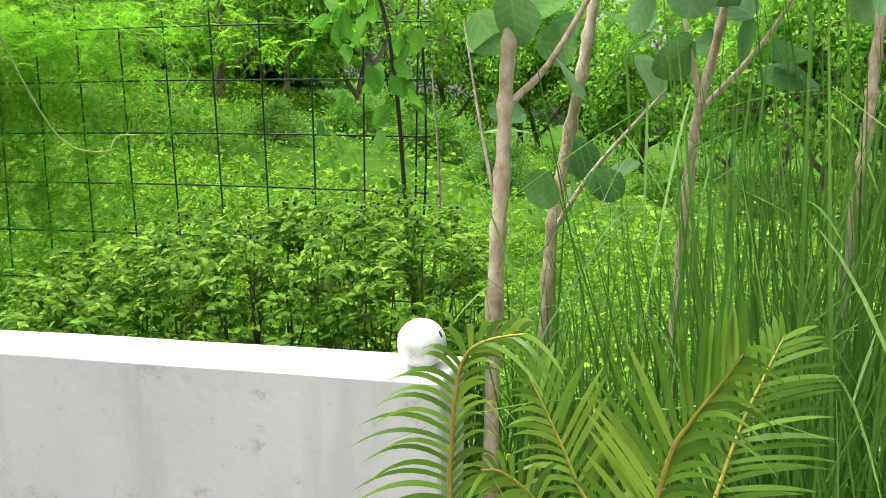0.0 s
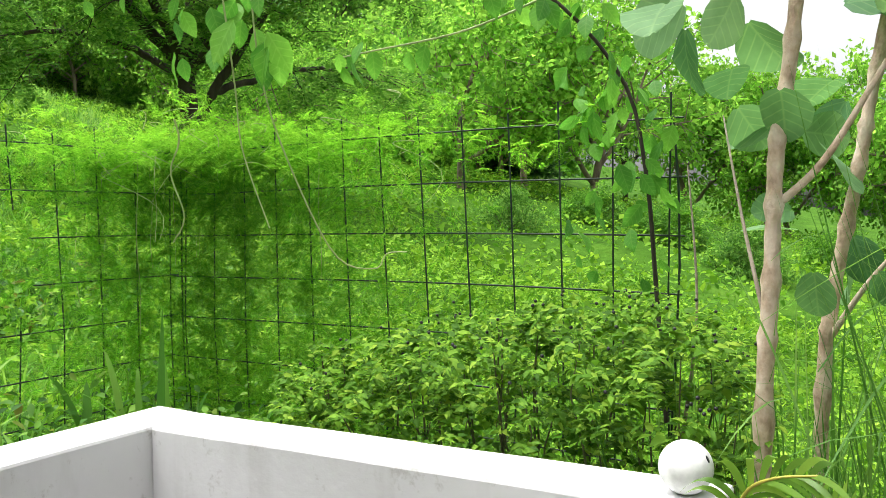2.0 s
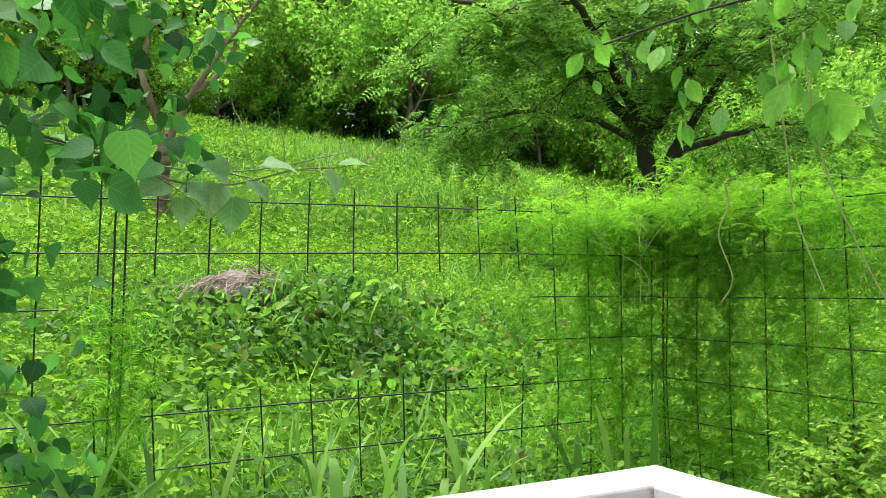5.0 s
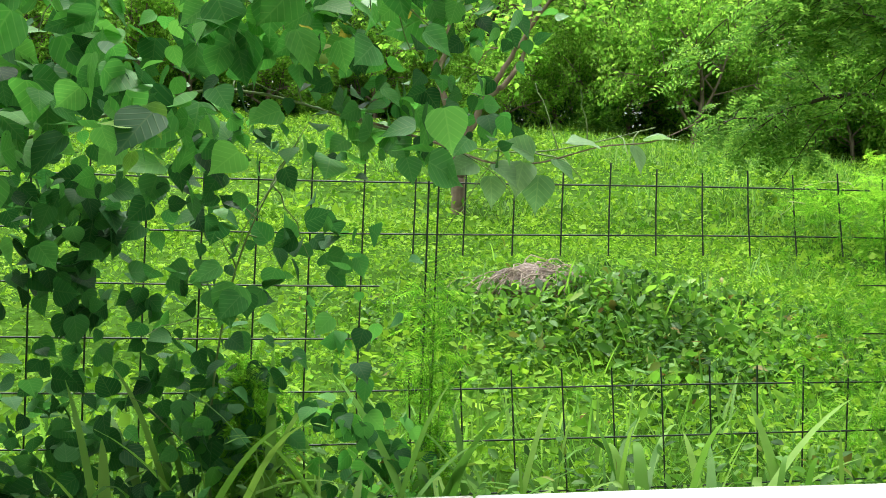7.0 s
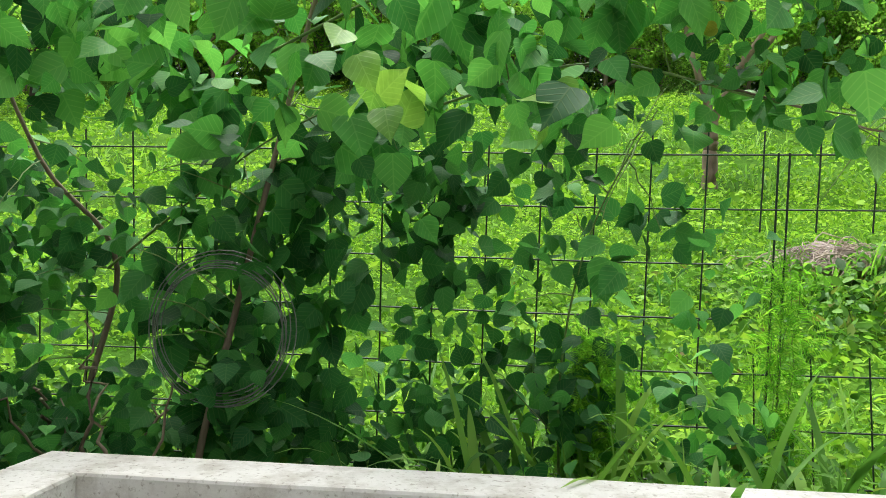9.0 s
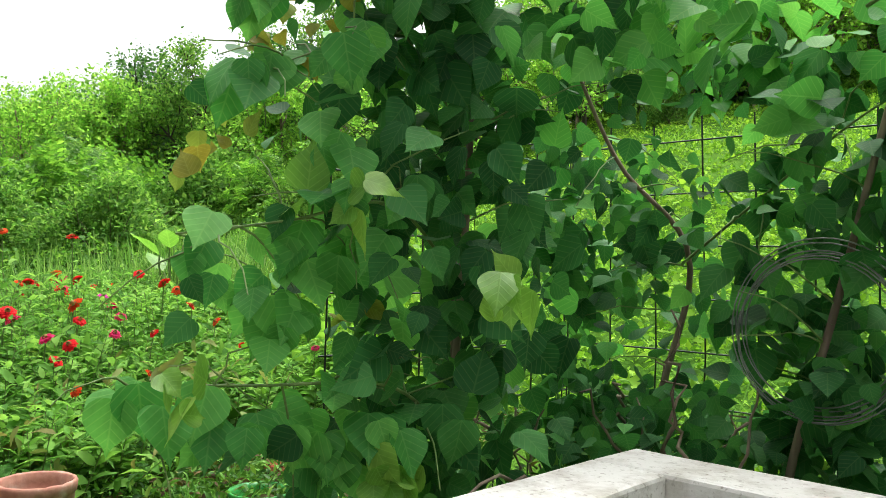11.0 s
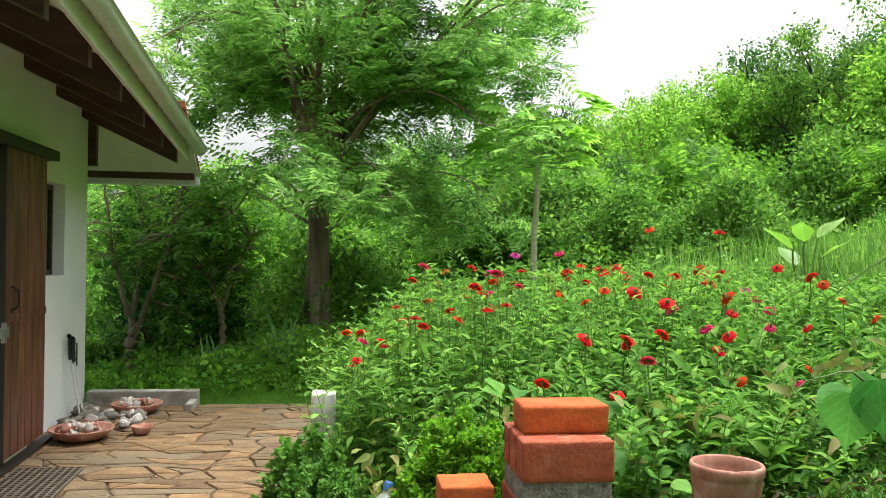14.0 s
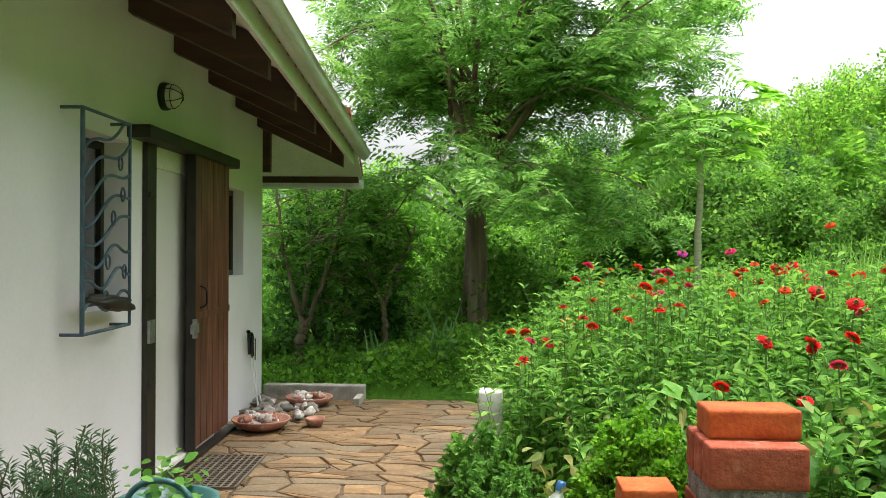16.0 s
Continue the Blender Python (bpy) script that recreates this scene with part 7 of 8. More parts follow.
    P = np.concatenate([np.array((x, y, z)) + rng.normal(0, 1, (k, 3)) * (0.05, 0.05, 0.05) for x, y, z, k in spots])
    n = len(P)
    leaf_parts(s, "bronze_leaf", HEART_ROWS, M["bronze"], P, unit(any_way(rng, n) * 0.9 - UP * 0.3), unit(np.array((0.6, 0.3, 0.6)) + any_way(rng, n) * 0.6), 0.045 * rng.uniform(0.7, 1.25, n), "bronze tinted young leaf")


heart_shrub()


def wire_coil():
    rng = np.random.default_rng(49)
    c = thing("wire_coil", "loose coil of thin grey wire hanging on the fence", "wire coil")
    for i in range(6):
        a = np.linspace(0, 2 * np.pi, 40)
        r = 0.19 + rng.normal(0, 0.012)
        p = np.stack((np.full(40, -1.36 + rng.normal(0, 0.01)), -0.50 + rng.normal(0, 0.008) + r * 0.8 * np.cos(a), 1.25 + rng.normal(0, 0.008) + r * 0.8 * np.sin(a) * 1.02), -1)
        part("loop", tube(Geo(), p, 0.0016, 4), M["steel"], c)


wire_coil()


def creeper_patch(x, y, z0, z1, n, seed, wide):
    rng = np.random.default_rng(seed)
    v = thing("feathery_creeper", "small patch of feathery creeper climbing the fence", "creeper")
    for i in range(4):
        line = bend((x, y + rng.normal(0, wide * 0.6), z0 - 0.12), (x, y + rng.normal(0, wide * 0.8), z1), 12, 0, 0.008, rng)
        part("stem", tube(Geo(), line, np.linspace(0.0022, 0.001, 12), 4), M["stem"], v)
    leaf = pinnate(8, 0.38, 0.055, 0.2)
    ht = rng.random(n)
    pos = np.stack((x + rng.normal(0, 0.03, n), y + rng.normal(0, 1, n) * wide, z0 + (z1 - z0) * ht), -1)
    tagged(part("foliage", scatter(Geo(), leaf, pos, unit(any_way(rng, n) - UP * 0.4), unit(any_way(rng, n) + UP), rng.uniform(0.04, 0.09, n)), M["fern"], v), kind="stuff")


creeper_patch(-1.80, 0.36, 0.75, 1.22, 700, 58, 0.05)
creeper_patch(-1.86, 0.87, 0.75, 1.45, 330, 59, 0.045)

# ---- the flower bed, pots and bricks ----
ZLEAF = shaped_leaf(((0.0, 0.03, 0.0), (0.25, 0.19, 0.0), (0.60, 0.16, 0.0), (1.0, 0.005, 0.0)), 0.18, 0.34, 3, 0.03)


def petals(g, r, n, z, tilt, rng, width):
    for i in range(n):
        a = 2 * math.pi * i / n + rng.normal(0, 0.08)
        d = np.array((math.cos(a), math.sin(a), tilt))
        scatter(g, OVAL, np.array(((0.12 * r * math.cos(a), 0.12 * r * math.sin(a), z),)), d[None], UP[None] + 0.1, r * rng.uniform(0.9, 1.05), width)


def bed_top(x, y):
    """How high the flowers reach over the bed."""
    return 0.90 + 0.38 * np.clip((-y - 2.75) / 1.2, 0, 1) - 0.75 * np.clip(x + 0.05, 0, 0.6)


def zinnia(seed, petal, at, height, label, r=0.033):
    rng = np.random.default_rng(seed)
    z = thing("zinnia", label, "flower", "zinnias in the bed", at=at)
    top = np.array((rng.normal(0, 0.04), rng.normal(0, 0.04), height))
    line = bend((0, 0, 0), top, 8, 0, 0.006, rng)
    part("stem", tube(Geo(), line, np.linspace(0.005, 0.003, 8), 5), M["stem"], z)
    P, A = [], []
    pairs = int(6 + height * 7)
    for i in range(pairs):
        t = 0.12 + 0.80 * i / pairs
        q = line[0] + (line[-1] - line[0]) * t
        a = i * 1.57 + rng.uniform(0, 0.5)
        for s in (0, math.pi):
            P.append(q)
            A.append((math.cos(a + s), math.sin(a + s), 0.45))
    n = len(P)
    g = scatter(Geo(), ZLEAF, np.array(P), np.array(A), unit(UP + any_way(rng, n) * 0.3), np.linspace(0.105, 0.05, n))
    m = 30
    P = np.concatenate((rng.normal(0, 0.07, (m, 2)), rng.uniform(0.1, height * 0.85, (m, 1))), 1)
    scatter(g, ZLEAF, P, any_way(rng, m, 0.5), unit(UP + any_way(rng, m) * 0.4), rng.uniform(0.06, 0.11, m))
    part("leaves", g, M["zleaf"], z)
    fl = Geo()
    petals(fl, r, 12, 0.0, -0.10, rng, 1.25)
    petals(fl, r * 0.82, 10, 0.004, 0.06, rng, 1.2)
    petals(fl, r * 0.5, 7, 0.008, 0.30, rng, 1.1)
    ob = part("flower", fl, M[petal], z)
    ob.location = top + UP * 0.002
    ob.rotation_euler = (rng.normal(0, 0.4), rng.normal(0, 0.4), 0)
    dome = turned([(0.0, 0.018), (0.008, 0.016), (0.012, 0.008), (0.010, -0.006), (0.0, -0.012)], 12)
    part("disc", dome, M["disc"], ob)
    return z


def zinnias():
    rng = np.random.default_rng(71)
    plan = [("red", "tall red zinnia in the flower bed"), ("red", "red zinnia with pointed green leaves"), ("orange", "orange-red zinnia in the flower bed"), ("pink", "deep pink zinnia in the flower bed"), ("purple", "magenta zinnia in the flower bed")]
    spots = []
    tries = 0
    while len(spots) < 104 and tries < 5000:
        tries += 1
        x, y = rng.uniform(-2.1, 0.5), rng.uniform(-5.4, -2.75)
        if x > -0.25 and y > -3.3 or x > 0.2 and y > -3.8 or x > 0.44 - 0.05 * (y + 3) or y > -2.75 - 0.12 * x and x < -1.0:
            continue
        if all((x - a) ** 2 + (y - b) ** 2 > 0.13 ** 2 for a, b in spots):
            spots.append((x, y))
    first = [zinnia(80 + i, p, (*spots[i], float(gz(*spots[i])) - 0.02), 0.80, lab) for i, (p, lab) in enumerate(plan)]
    short = [zinnia(90 + i, p, (*spots[5 + i], float(gz(*spots[5 + i])) - 0.02), 0.46, lab.replace("tall ", "")) for i, (p, lab) in enumerate(plan)]
    for i, (x, y) in enumerate(spots[10:]):
        kind = int(rng.choice(5, p=(0.34, 0.24, 0.20, 0.16, 0.06)))
        h = float((bed_top(x, y) - gz(x, y)) * rng.uniform(0.74, 1.02))
        one, k = (first[kind], h / 0.80) if h > 0.62 else (short[kind], max(0.6, h / 0.46))
        copy_thing(one, Matrix.Translation((x, y, float(gz(x, y)) - 0.02)) @ Matrix.Rotation(rng.uniform(0, 6.28), 4, "Z") @ Matrix.Diagonal((k, k, k, 1)))
    # leafy mass of the bed: flowerless shoots, each with pairs of leaves up its stem
    g, w = Geo(), Geo()
    n = 1700
    x = rng.uniform(-2.6, 0.60, n)
    y = rng.uniform(-5.9, -2.6, n)
    ok = (x < 0.5 - 0.05 * (y + 3)) & ~((x > -0.25) & (y > -3.15)) & ~((x > 0.22) & (y > -3.75))
    x, y = x[ok], y[ok]
    n = len(x)
    z = gz(x, y)
    top = np.maximum(0.22, bed_top(x, y) - z - 0.06 + 0.08 * noise_field(x, y, 2.2) - np.abs(rng.normal(0, 0.15, n)))
    lean = rng.normal(0, 0.10, (n, 2))
    for i in range(n):
        tube(w, bend((x[i], y[i], z[i]), (x[i] + lean[i, 0], y[i] + lean[i, 1], z[i] + top[i]), 3), (0.003, 0.0025, 0.0015), 4)
    turn = rng.uniform(0, 6.28, n)
    for k in range(10):
        t = 0.22 + 0.78 * k / 9
        for s in (0, math.pi):
            a = turn + k * 1.57 + s + rng.normal(0, 0.25, n)
            p = np.stack((x + lean[:, 0] * t, y + lean[:, 1] * t, z + top * t), -1)
            d = np.stack((np.cos(a), np.sin(a), np.full(n, 0.15 + 0.75 * t) + rng.normal(0, 0.25, n)), -1)
            scatter(g, ZLEAF, p, d, unit(UP + any_way(rng, n) * 0.6), (0.090 - 0.044 * t) * rng.uniform(0.6, 1.35, n))
    tagged(part("zinnia_stems", w, M["stem"], None), "thin green stems of the flower bed", "foliage", kind="stuff")
    thing("zinnia_foliage", "dense green zinnia leaves filling the flower bed", "foliage", kind="stuff", data=g.mesh("zinnia_foliage", M["zleaf"]))
    g = Geo()
    n = 260
    x, y = rng.uniform(-1.7, 0.45, n), rng.uniform(-3.2, -2.5, n)
    y = np.where(x > -0.2, y - 0.5, y)
    pos = np.stack((x, y, gz(x, y) + rng.uniform(0.05, 0.38, n)), -1)
    scatter(g, ZLEAF, pos, unit(any_way(rng, n) - UP * 0.5), unit(UP + any_way(rng, n)), rng.uniform(0.05, 0.10, n))
    thing("withered_foliage", "yellowing lower leaves in the flower bed", "foliage", kind="stuff", data=g.mesh("withered_foliage", M["dryleaf"]))
    # a squash-like plant with broad leaves among the flowers
    t = thing("broad_leaf_plant", "seedlings with broad heart-shaped leaves among the flowers", "plant")
    P = np.array(((-0.04, -2.78, 0.86), (-0.11, -2.80, 0.87), (-0.02, -2.84, 0.90), (-0.38, -2.60, 0.71), (-0.43, -2.58, 0.73), (-0.49, -2.60, 0.75), (-0.46, -2.66, 0.69), (-0.44, -2.42, 0.67), (-0.50, -2.40, 0.66), (-0.50, -2.80, 0.80), (-0.44, -2.84, 0.82), (-0.66, -2.7, 0.70), (-0.35, -2.7, 0.60), (-0.47, -2.72, 0.63)))
    n = len(P)
    for q in P:
        part("stalk", tube(Geo(), bend((q[0] + rng.normal(0, 0.05), q[1] - 0.05, 0.35), q, 6, 0, 0.01, rng), np.linspace(0.004, 0.002, 6), 5), M["stem"], t)
    leaf_parts(t, "leaf", HEART_ROWS, M["vine"], P, unit(any_way(rng, n, 0.4) + np.array((0, 0.6, -0.1))), unit(UP + any_way(rng, n) * 0.4 + np.array((0, 0.4, 0))), 0.075 * rng.uniform(0.8, 1.3, n))


zinnias()


# boxwood and herb bushes at the edge of the bed
def sprig_bush(name, label, at, leafm, seed, rx, ry, rz, sprigs, size, leaf, plume=0.09, per=44, category="bush"):
    """A dense mound of leafy sprigs that all point outwards and up."""
    rng = np.random.default_rng(seed)
    b = thing(name, label, category, at=at)
    u = any_way(rng, sprigs)
    u[:, 2] = np.abs(u[:, 2])
    u *= (0.45 + 0.55 * rng.random((sprigs, 1)) ** 0.4) * (1 + 0.12 * np.sin(u[:, :1] * 9) * np.sin(u[:, 1:2] * 7 + 1))
    base = u * (rx, ry, rz)
    way = unit(u * (1, 1, 0.7) + UP * 0.55 + any_way(rng, sprigs) * 0.35)
    w, P, A = Geo(), [], []
    for i in range(sprigs):
        L = plume * rng.uniform(0.6, 1.4)
        e = base[i] + way[i] * L
        tube(w, bend(base[i] * (0.25, 0.25, 0.1), e, 5, 0, 0.005, rng), np.linspace(0.0035, 0.001, 5), 4)
        s = rng.random(per) ** 0.8
        P.append(base[i] + way[i] * L * s[:, None] + rng.normal(0, 0.012, (per, 3)) * (1.15 - s[:, None]))
        A.append(unit(way[i] * 0.7 + any_way(rng, per)))
    P, A = np.concatenate(P), np.concatenate(A)
    n = len(P)
    P[:, 2] = np.maximum(P[:, 2], 0.01)
    tagged(part("stem_mass", w, M["twig"], b), kind="stuff")
    part("foliage", scatter(Geo(), leaf, P, A, unit(UP * 0.7 + any_way(rng, n) * 0.7), size * rng.uniform(0.65, 1.35, n)), M[leafm], b)


sprig_bush("boxwood_bush", "compact bright green small-leaved bush beside the bricks", (0.10, -2.74, 0.20), "box", 91, 0.21, 0.18, 0.57, 900, 0.019, OVAL, 0.045, 34)
sprig_bush("herb_bush", "soft green leafy herb bush at the patio's edge", (0.63, -3.52, -0.02), "herb", 92, 0.17, 0.24, 0.56, 330, 0.030, OVAL, 0.08, 22)
sprig_bush("herb_bush", "low fine-leaved green herb at the patio's edge", (0.50, -3.10, 0.0), "herb", 93, 0.17, 0.17, 0.47, 240, 0.020, OVAL, 0.075, 34)


def worn_brick(lo, hi, seed, wear=0.003, round_off=0.006):
    """A brick with bruised edges and uneven faces."""
    bm = boxes((lo, hi), bevel=round_off)
    bmesh.ops.subdivide_edges(bm, edges=[e for e in bm.edges if e.calc_length() > 0.03], cuts=7, use_grid_fill=True)
    shift = Vector((seed * 3.1, seed * 1.7, 0))
    mid = (Vector(lo) + Vector(hi)) / 2
    for v in bm.verts:
        k = noise.noise(v.co * 26 + shift) + 0.6 * noise.noise(v.co * 70 + shift)
        chip = max(0.0, noise.noise(v.co * 38 - shift) - 0.35) * 2.0
        v.co += (v.co - mid).normalized() * wear * (k - chip * 2)
    for f in bm.faces:
        f.smooth = True
    return bm


def stone(at, r, mat, seed, label, cat="stone", flat=0.7):
    rng = np.random.default_rng(seed)
    ob = part("stone", lump(rng, r, r * rng.uniform(0.6, 1.0), r * flat, 2, 0.34), M[mat], None)
    ob.location = (at[0], at[1], at[2] + r * flat * 0.85)
    ob.rotation_euler = (0, 0, rng.uniform(0, 6))
    tagged(ob, label, cat, "stones by the house wall")
    return ob


def bricks():
    """A short pillar with a rowlock course, and a loose brick on top."""
    p = thing("brick_pillar", "short red brick pillar with grey mortar", "pillar")
    x0, x1, y0, y1 = -0.238, 0.014, -2.43, -2.165
    part("mortar", worn_brick((x0 + 0.004, y0 + 0.004, 0.0), (x1 - 0.004, y1 - 0.006, 0.826), 5, 0.004), M["mortar"], p)
    # rowlock course on edge
    for i, y in enumerate((y1 - 0.080, y1 - 0.170, y1 - 0.262)):
        part("brick", worn_brick((x0, y, 0.728), (x1, y + 0.080, 0.840), i + 1), M["brick"], p)
    for c in range(5):
        z = 0.595 - c * 0.100
        for i, (a, b) in enumerate(((x0 - 0.002, x0 + 0.11), (x0 + 0.155, x1 + 0.002))):
            part("brick", worn_brick((a, y0, z), (b, y1, z + 0.072), c * 2 + i + 7), M["brick"], p)
    b = part("brick", worn_brick((-0.250, -2.39, 0.838), (-0.005, -2.255, 0.918), 31, 0.0025, 0.008), M["brick_new"], None)
    tagged(b, "loose bright orange brick lying on the brick pillar", "brick")
    b2 = part("brick", worn_brick((0.06, -2.46, 0.60), (0.21, -2.32, 0.68), 33), M["brick_new"], None)
    tagged(b2, "orange brick lying on the garden wall", "brick")
    w = part("garden_wall", boxes(((-0.72, -2.50, -0.1), (-0.24, -2.02, 0.50)), ((-1.3, -2.50, -0.1), (-0.722, -2.02, 0.535)), ((-2.3, -2.50, -0.1), (-1.302, -2.02, 0.56)), ((0.045, -2.50, -0.1), (0.30, -2.10, 0.598)), bevel=0.01), M["soil"], None)
    tagged(w, "low earth-covered garden wall under the pots and bricks", "wall", kind="structure")
    # weeds and litter on the wall
    rng = np.random.default_rng(34)
    g = Geo()
    n = 7000
    x, y = rng.uniform(-2.3, -0.26, n), rng.uniform(-2.75, -1.75, n)
    clear = ((x + 0.565) ** 2 + (y + 2.19) ** 2 > 0.11 ** 2)
    x, y = x[clear], y[clear]
    n = len(x)
    lush = np.clip(0.45 + 0.6 * noise_field(x, y, 4.2) + 0.3 * (x < -0.7), 0.08, 1.2)
    pos = np.stack((x, y, np.maximum(0.50, gz(x, y)) + 0.12 * lush * rng.random(n)), -1)
    scatter(g, ZLEAF, pos, unit(any_way(rng, n, 0.2) + UP * 0.3), unit(UP + any_way(rng, n)), rng.uniform(0.018, 0.045, n))
    thing("wall_weeds", "small green weeds growing along the garden wall", "weeds", kind="stuff", data=g.mesh("wall_weeds", M["weed_dark"]))
    g = Geo()
    n = 420
    x, y = rng.uniform(-2.2, -0.68, n), rng.uniform(-2.6, -1.85, n)
    scatter(g, ZLEAF, np.stack((x, y, np.maximum(0.51, gz(x, y)) + 0.04 * rng.random(n)), -1), any_way(rng, n, 0.8), unit(UP + any_way(rng, n) * 0.8), rng.uniform(0.03, 0.06, n), 1.3)
    thing("dry_leaves", "fallen brown and purple dry leaves on the garden wall", "leaves", kind="stuff", data=g.mesh("dry_leaves", M["litter"]))
    for i, (x, y, k) in enumerate(((-0.86, -2.12, 1.0), (-0.72, -2.30, 0.8), (-1.05, -2.25, 1.0), (-1.25, -2.35, 1.1), (-1.45, -2.42, 1.2))):
        t = thing("weed_tuft", "tuft of thin grassy weeds on the garden wall", "weeds", "weed tufts", at=(x, y, max(0.5, float(gz(x, y)))))
        m = 14
        for q in range(m):
            part("blade", blades(Geo(), np.array(((rng.normal(0, 0.02), rng.normal(0, 0.02), 0),)), np.array(((rng.normal(0, 0.5), rng.normal(0, 0.5), 1.0),)), k * rng.uniform(0.08, 0.20), 0.005, rng.uniform(0.1, 0.6), 5), M["grass"], t)
    hoop = thing("plastic_tub", "bright green plastic tub standing on the garden wall", "tub", at=(-1.24, -2.15, 0.535))
    part("tub", turned([(0.0, 0.0), (0.07, 0.0), (0.095, 0.085), (0.103, 0.088), (0.103, 0.098), (0.094, 0.098), (0.086, 0.08), (0.062, 0.012), (0.0, 0.010)], 32), M["greenplastic"], hoop)


bricks()


def flower_pot(at, r, h, label):
    rng = np.random.default_rng(int(r * 1000))
    p = thing("flower_pot", label, "pot", "terracotta pots", at=at)
    part("pot", turned([(0.0, 0.0), (r * 0.72, 0.0), (r * 0.75, 0.01), (r * 0.95, h * 0.86), (r * 0.96, h * 0.88), (r * 0.985, h * 0.89), (r * 1.0, h * 0.97), (r * 0.975, h * 0.995), (r * 0.93, h), (r * 0.88, h * 0.985), (r * 0.85, h * 0.9), (r * 0.80, h * 0.75), (0.0, h * 0.74)], 36, 0.0006, rng), M["clay"], p)
    part("earth", turned([(r * 0.82, h * 0.78), (r * 0.4, h * 0.80), (0.0, h * 0.79)], 20, 0.003, rng), M["soil"], p)
    return p


flower_pot((-0.565, -2.19, 0.50), 0.10, 0.27, "weathered terracotta flower pot beside the brick pillar")
pot2 = part("brick", worn_brick((-1.66, -2.37, 0.56), (-1.40, -2.23, 0.655), 41, 0.005, 0.010), M["brick"], None)
stone((-0.885, -2.17, 0.5), 0.038, "rock", 501, "pale rounded stone on the garden wall", flat=0.8)
stone((-0.80, -2.20, 0.5), 0.035, "rock_dark", 502, "dark stone on the garden wall", flat=0.9)
tagged(pot2, "dull red brick lying on the garden wall", "brick")


# ---- on the patio ----
def bowl(at, r, label, n):
    b = thing("clay_bowl", label, "bowl", at=at)
    part("bowl", turned([(0.0, 0.0), (r * 0.55, 0.0), (r * 0.85, 0.035), (r, 0.075), (r * 0.985, 0.082), (r * 0.93, 0.075), (r * 0.78, 0.042), (r * 0.5, 0.016), (0.0, 0.014)], 36), M["clay"], b)
    rng = np.random.default_rng(int(r * 999))
    for i in range(n):
        a, d = rng.uniform(0, 6.28), r * 0.68 * math.sqrt(rng.random())
        s = rng.uniform(0.014, 0.034)
        stone((at[0] + d * math.cos(a), at[1] + d * math.sin(a), at[2] + 0.03 + 0.02 * (i % 3)), s, "rock" if i % 4 else "clay", 300 + i, "small pale shell-like stone heaped in a clay bowl" if i % 4 else "small reddish stone heaped in a clay bowl", flat=0.9)


bowl((2.27, -5.98, 0.006), 0.215, "shallow terracotta bowl heaped with pale stones", 60)
b3 = thing("clay_bowl", "small empty terracotta bowl on the flagstones", "bowl", at=(1.90, -6.12, 0.006))
part("bowl", turned([(0.0, 0.0), (0.045, 0.0), (0.07, 0.04), (0.075, 0.06), (0.068, 0.06), (0.06, 0.035), (0.0, 0.02)], 24), M["clay"], b3)
bowl((2.12, -6.90, 0.006), 0.20, "wide shallow clay dish of pale stones", 26)
rng = np.random.default_rng(77)
for i in range(44):
    x, y = rng.uniform(2.0, 2.55), rng.uniform(-7.0, -6.2)
    pale_one = rng.random() < 0.5
    stone((x, y, 0.0), rng.uniform(0.02, 0.06), "rock" if pale_one else "rock_dark", 400 + i, "rounded pale stone on the patio by the wall" if pale_one else "rough grey stone on the patio by the wall")
kb = part("kerb", boxes(((1.70, -7.32, -0.2), (2.60, -7.20, 0.125)), ((1.70, -7.20, -0.05), (1.76, -6.95, 0.06)), bevel=0.008), M["oldmortar"], None)
tagged(kb, "low grey cement kerb at the end of the patio", "kerb", kind="structure")


def door_mat():
    m = thing("door_mat", "brown perforated rubber door mat on the flagstones", "mat", at=(2.19, -4.83, 0.007))
    m.rotation_euler = (0, 0, 0.04)
    rows = []
    nx, ny = 9, 18
    W, H = 0.37, 0.70
    for i in range(nx + 1):
        x = -W / 2 + W * i / nx
        rows.append(((x - 0.006, -H / 2, 0.0), (x + 0.006, H / 2, 0.012)))
    for j in range(ny + 1):
        y = -H / 2 + H * j / ny
        rows.append(((-W / 2, y - 0.006, 0.001), (W / 2, y + 0.006, 0.0115)))
    part("mesh", boxes(*rows, bevel=0.0), M["rubber"], m)


door_mat()


def walking_poles():
    for i, (y, z) in enumerate(((0.62, 0.63), (0.52, 0.60))):
        p = thing("walking_pole", "black-handled white walking pole leaning on the wall", "walking pole", "poles by the door")
        p.matrix_world = HM
        part("shaft", tube(Geo(), [(-0.11, y - 0.06, 0.012), (-0.05, y, z - 0.16)], 0.007, 8), M["white"], p)
        part("grip", tube(Geo(), smooth_line([(-0.05, y, z - 0.17), (-0.045, y, z - 0.05), (-0.045, y, z), (-0.05, y + 0.05, z + 0.02)], 14), np.linspace(0.014, 0.017, 14), 8), M["black"], p)
        part("strap", boxes(((-0.075, y - 0.01, z - 0.20), (-0.068, y + 0.012, z - 0.02)), bevel=0.002), M["black"], p)


walking_poles()


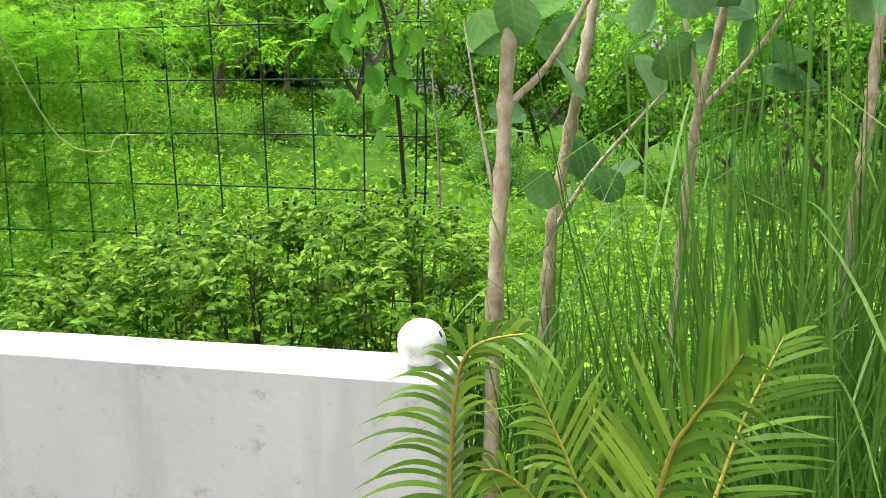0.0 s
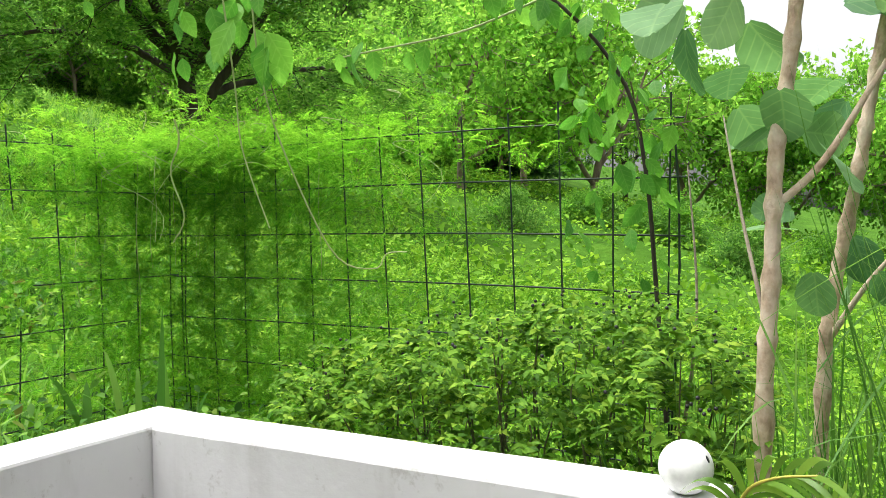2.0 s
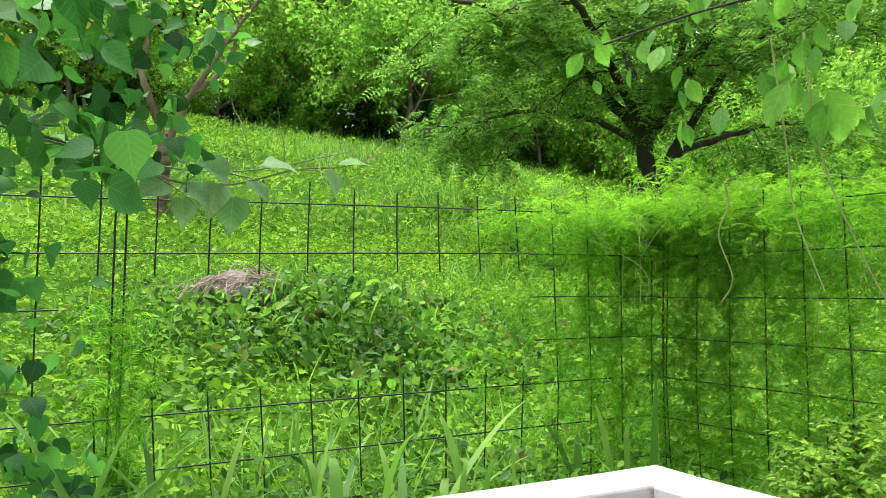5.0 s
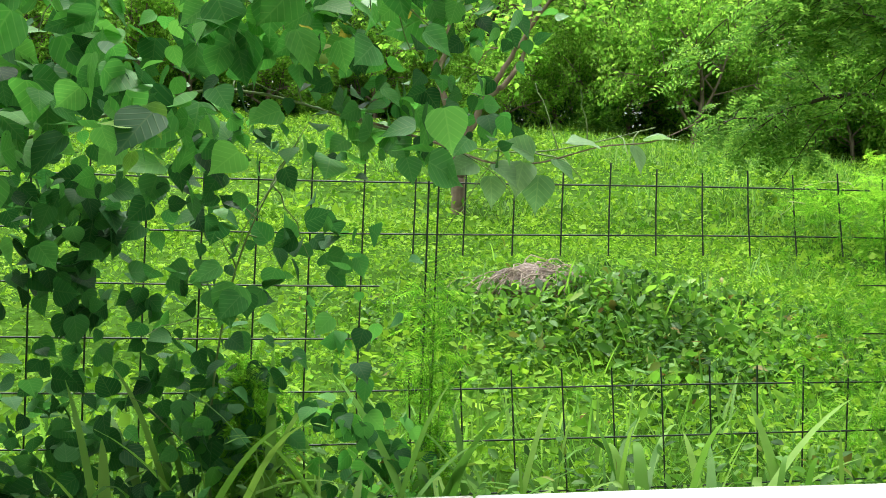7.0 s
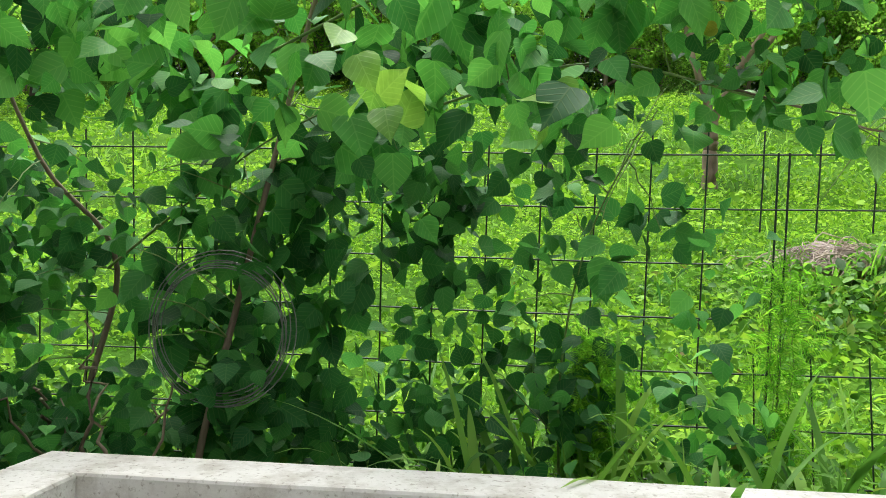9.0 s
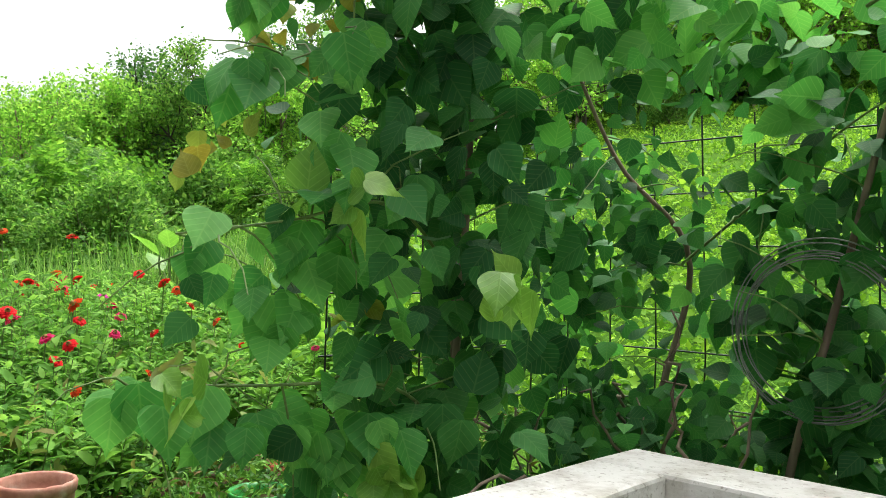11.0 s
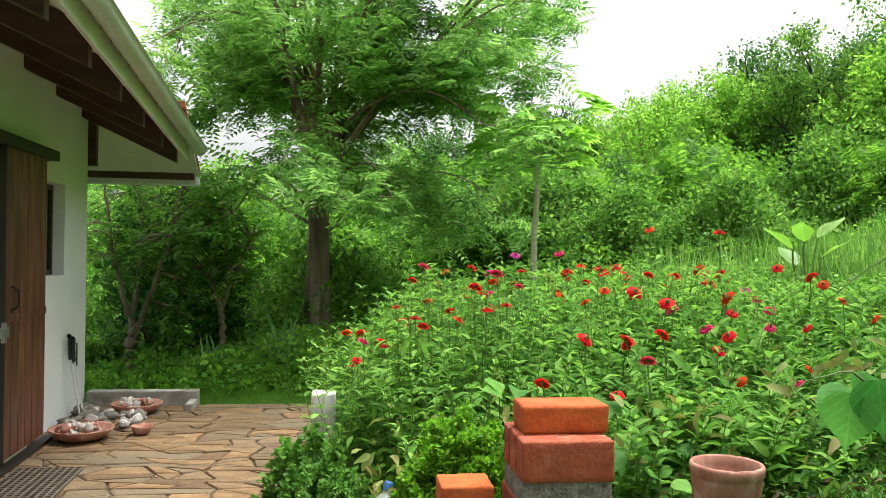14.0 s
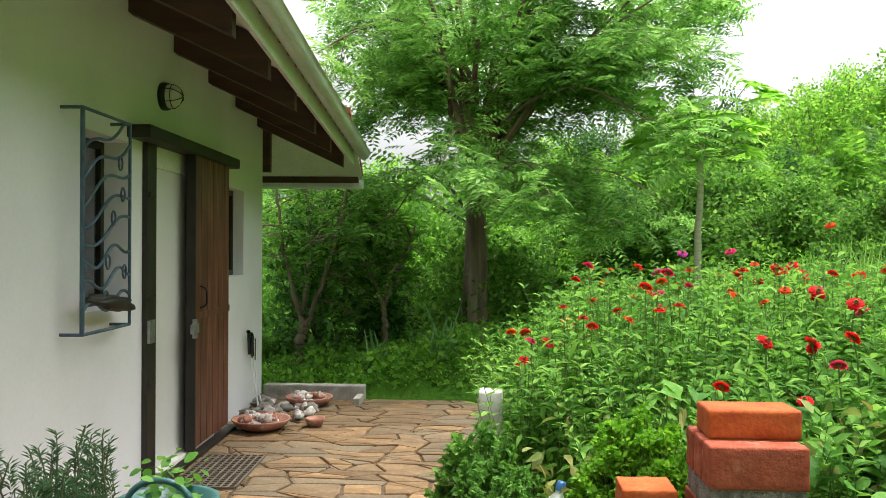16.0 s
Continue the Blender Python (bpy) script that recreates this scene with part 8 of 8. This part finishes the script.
def rosemary():
    rng = np.random.default_rng(95)
    t = thing("rosemary_bush", "grey-green rosemary bush with upright needled sprigs", "bush")
    g, w = Geo(), Geo()
    base = np.array((1.46, -1.62, 0.35))
    for i in range(72):
        a = np.array((base[0] + rng.normal(0, 0.06), base[1] + rng.normal(0, 0.06), base[2]))
        tip = np.array((1.47 + rng.normal(0, 0.085), -1.62 + rng.normal(0, 0.09), rng.uniform(0.74, 0.98)))
        line = bend(a, tip, 10, 0, 0.01, rng)
        tube(w, line, np.linspace(0.004, 0.0015, 10), 4)
        k = 230
        s = rng.uniform(0.2, 1, k)
        q = a + (tip - a) * s[:, None]
        ang = rng.uniform(0, 6.28, k)
        d = np.stack((np.cos(ang), np.sin(ang), np.full(k, 0.75)), -1)
        scatter(g, DIAMOND, q, d, unit(UP + any_way(rng, k) * 0.3), rng.uniform(0.018, 0.028, k), 0.24)
    tagged(part("stem_mass", w, M["twig"], t), kind="stuff")
    part("needles", g, M["rosemary"], t)


rosemary()


def seedling_pot():
    p = thing("plant_tub", "blue-green plastic tub with seedlings by the wall", "tub", at=(1.37, -2.0, 0.40))
    part("tub", turned([(0.0, 0.0), (0.09, 0.0), (0.115, 0.30), (0.125, 0.31), (0.125, 0.325), (0.108, 0.325), (0.10, 0.28), (0.0, 0.27)], 32), M["blue"], p)
    rng = np.random.default_rng(96)
    g = Geo()
    n = 70
    pos = np.concatenate((rng.normal(0, 0.05, (n, 2)), rng.uniform(0.28, 0.42, (n, 1))), 1)
    scatter(g, OVAL, pos, any_way(rng, n, 0.3), unit(UP + any_way(rng, n) * 0.5), rng.uniform(0.02, 0.045, n))
    part("leaves", g, M["herb"], p)
    h = Geo()
    a = np.linspace(0, math.pi, 16)
    tube(h, np.stack((0.085 * np.cos(a), 0 * a + 0.05, 0.31 + 0.075 * np.sin(a)), -1), 0.008, 7)
    part("handle", h, M["blue"], p)


seedling_pot()
blk = part("white_block", worn_brick((0.52, -4.42, 0.0), (0.645, -4.30, 0.60), 51, 0.004, 0.012), M["dirtywhite"], None)
tagged(blk, "rough whitewashed block standing among the flowers", "block")


def bottle():
    b = thing("plastic_bottle", "white plastic bottle with a blue cap among the leaves", "bottle", at=(0.38, -3.16, 0.16))
    b.rotation_euler = (0.1, -0.25, 0)
    part("body", turned([(0.0, 0.0), (0.036, 0.0), (0.04, 0.01), (0.04, 0.20), (0.034, 0.235), (0.016, 0.26), (0.016, 0.275)], 24), M["gutter"], b)
    part("cap", turned([(0.018, 0.27), (0.018, 0.30), (0.015, 0.305), (0.0, 0.305)], 16), M["bluecap"], b, "blue screw cap")


bottle()
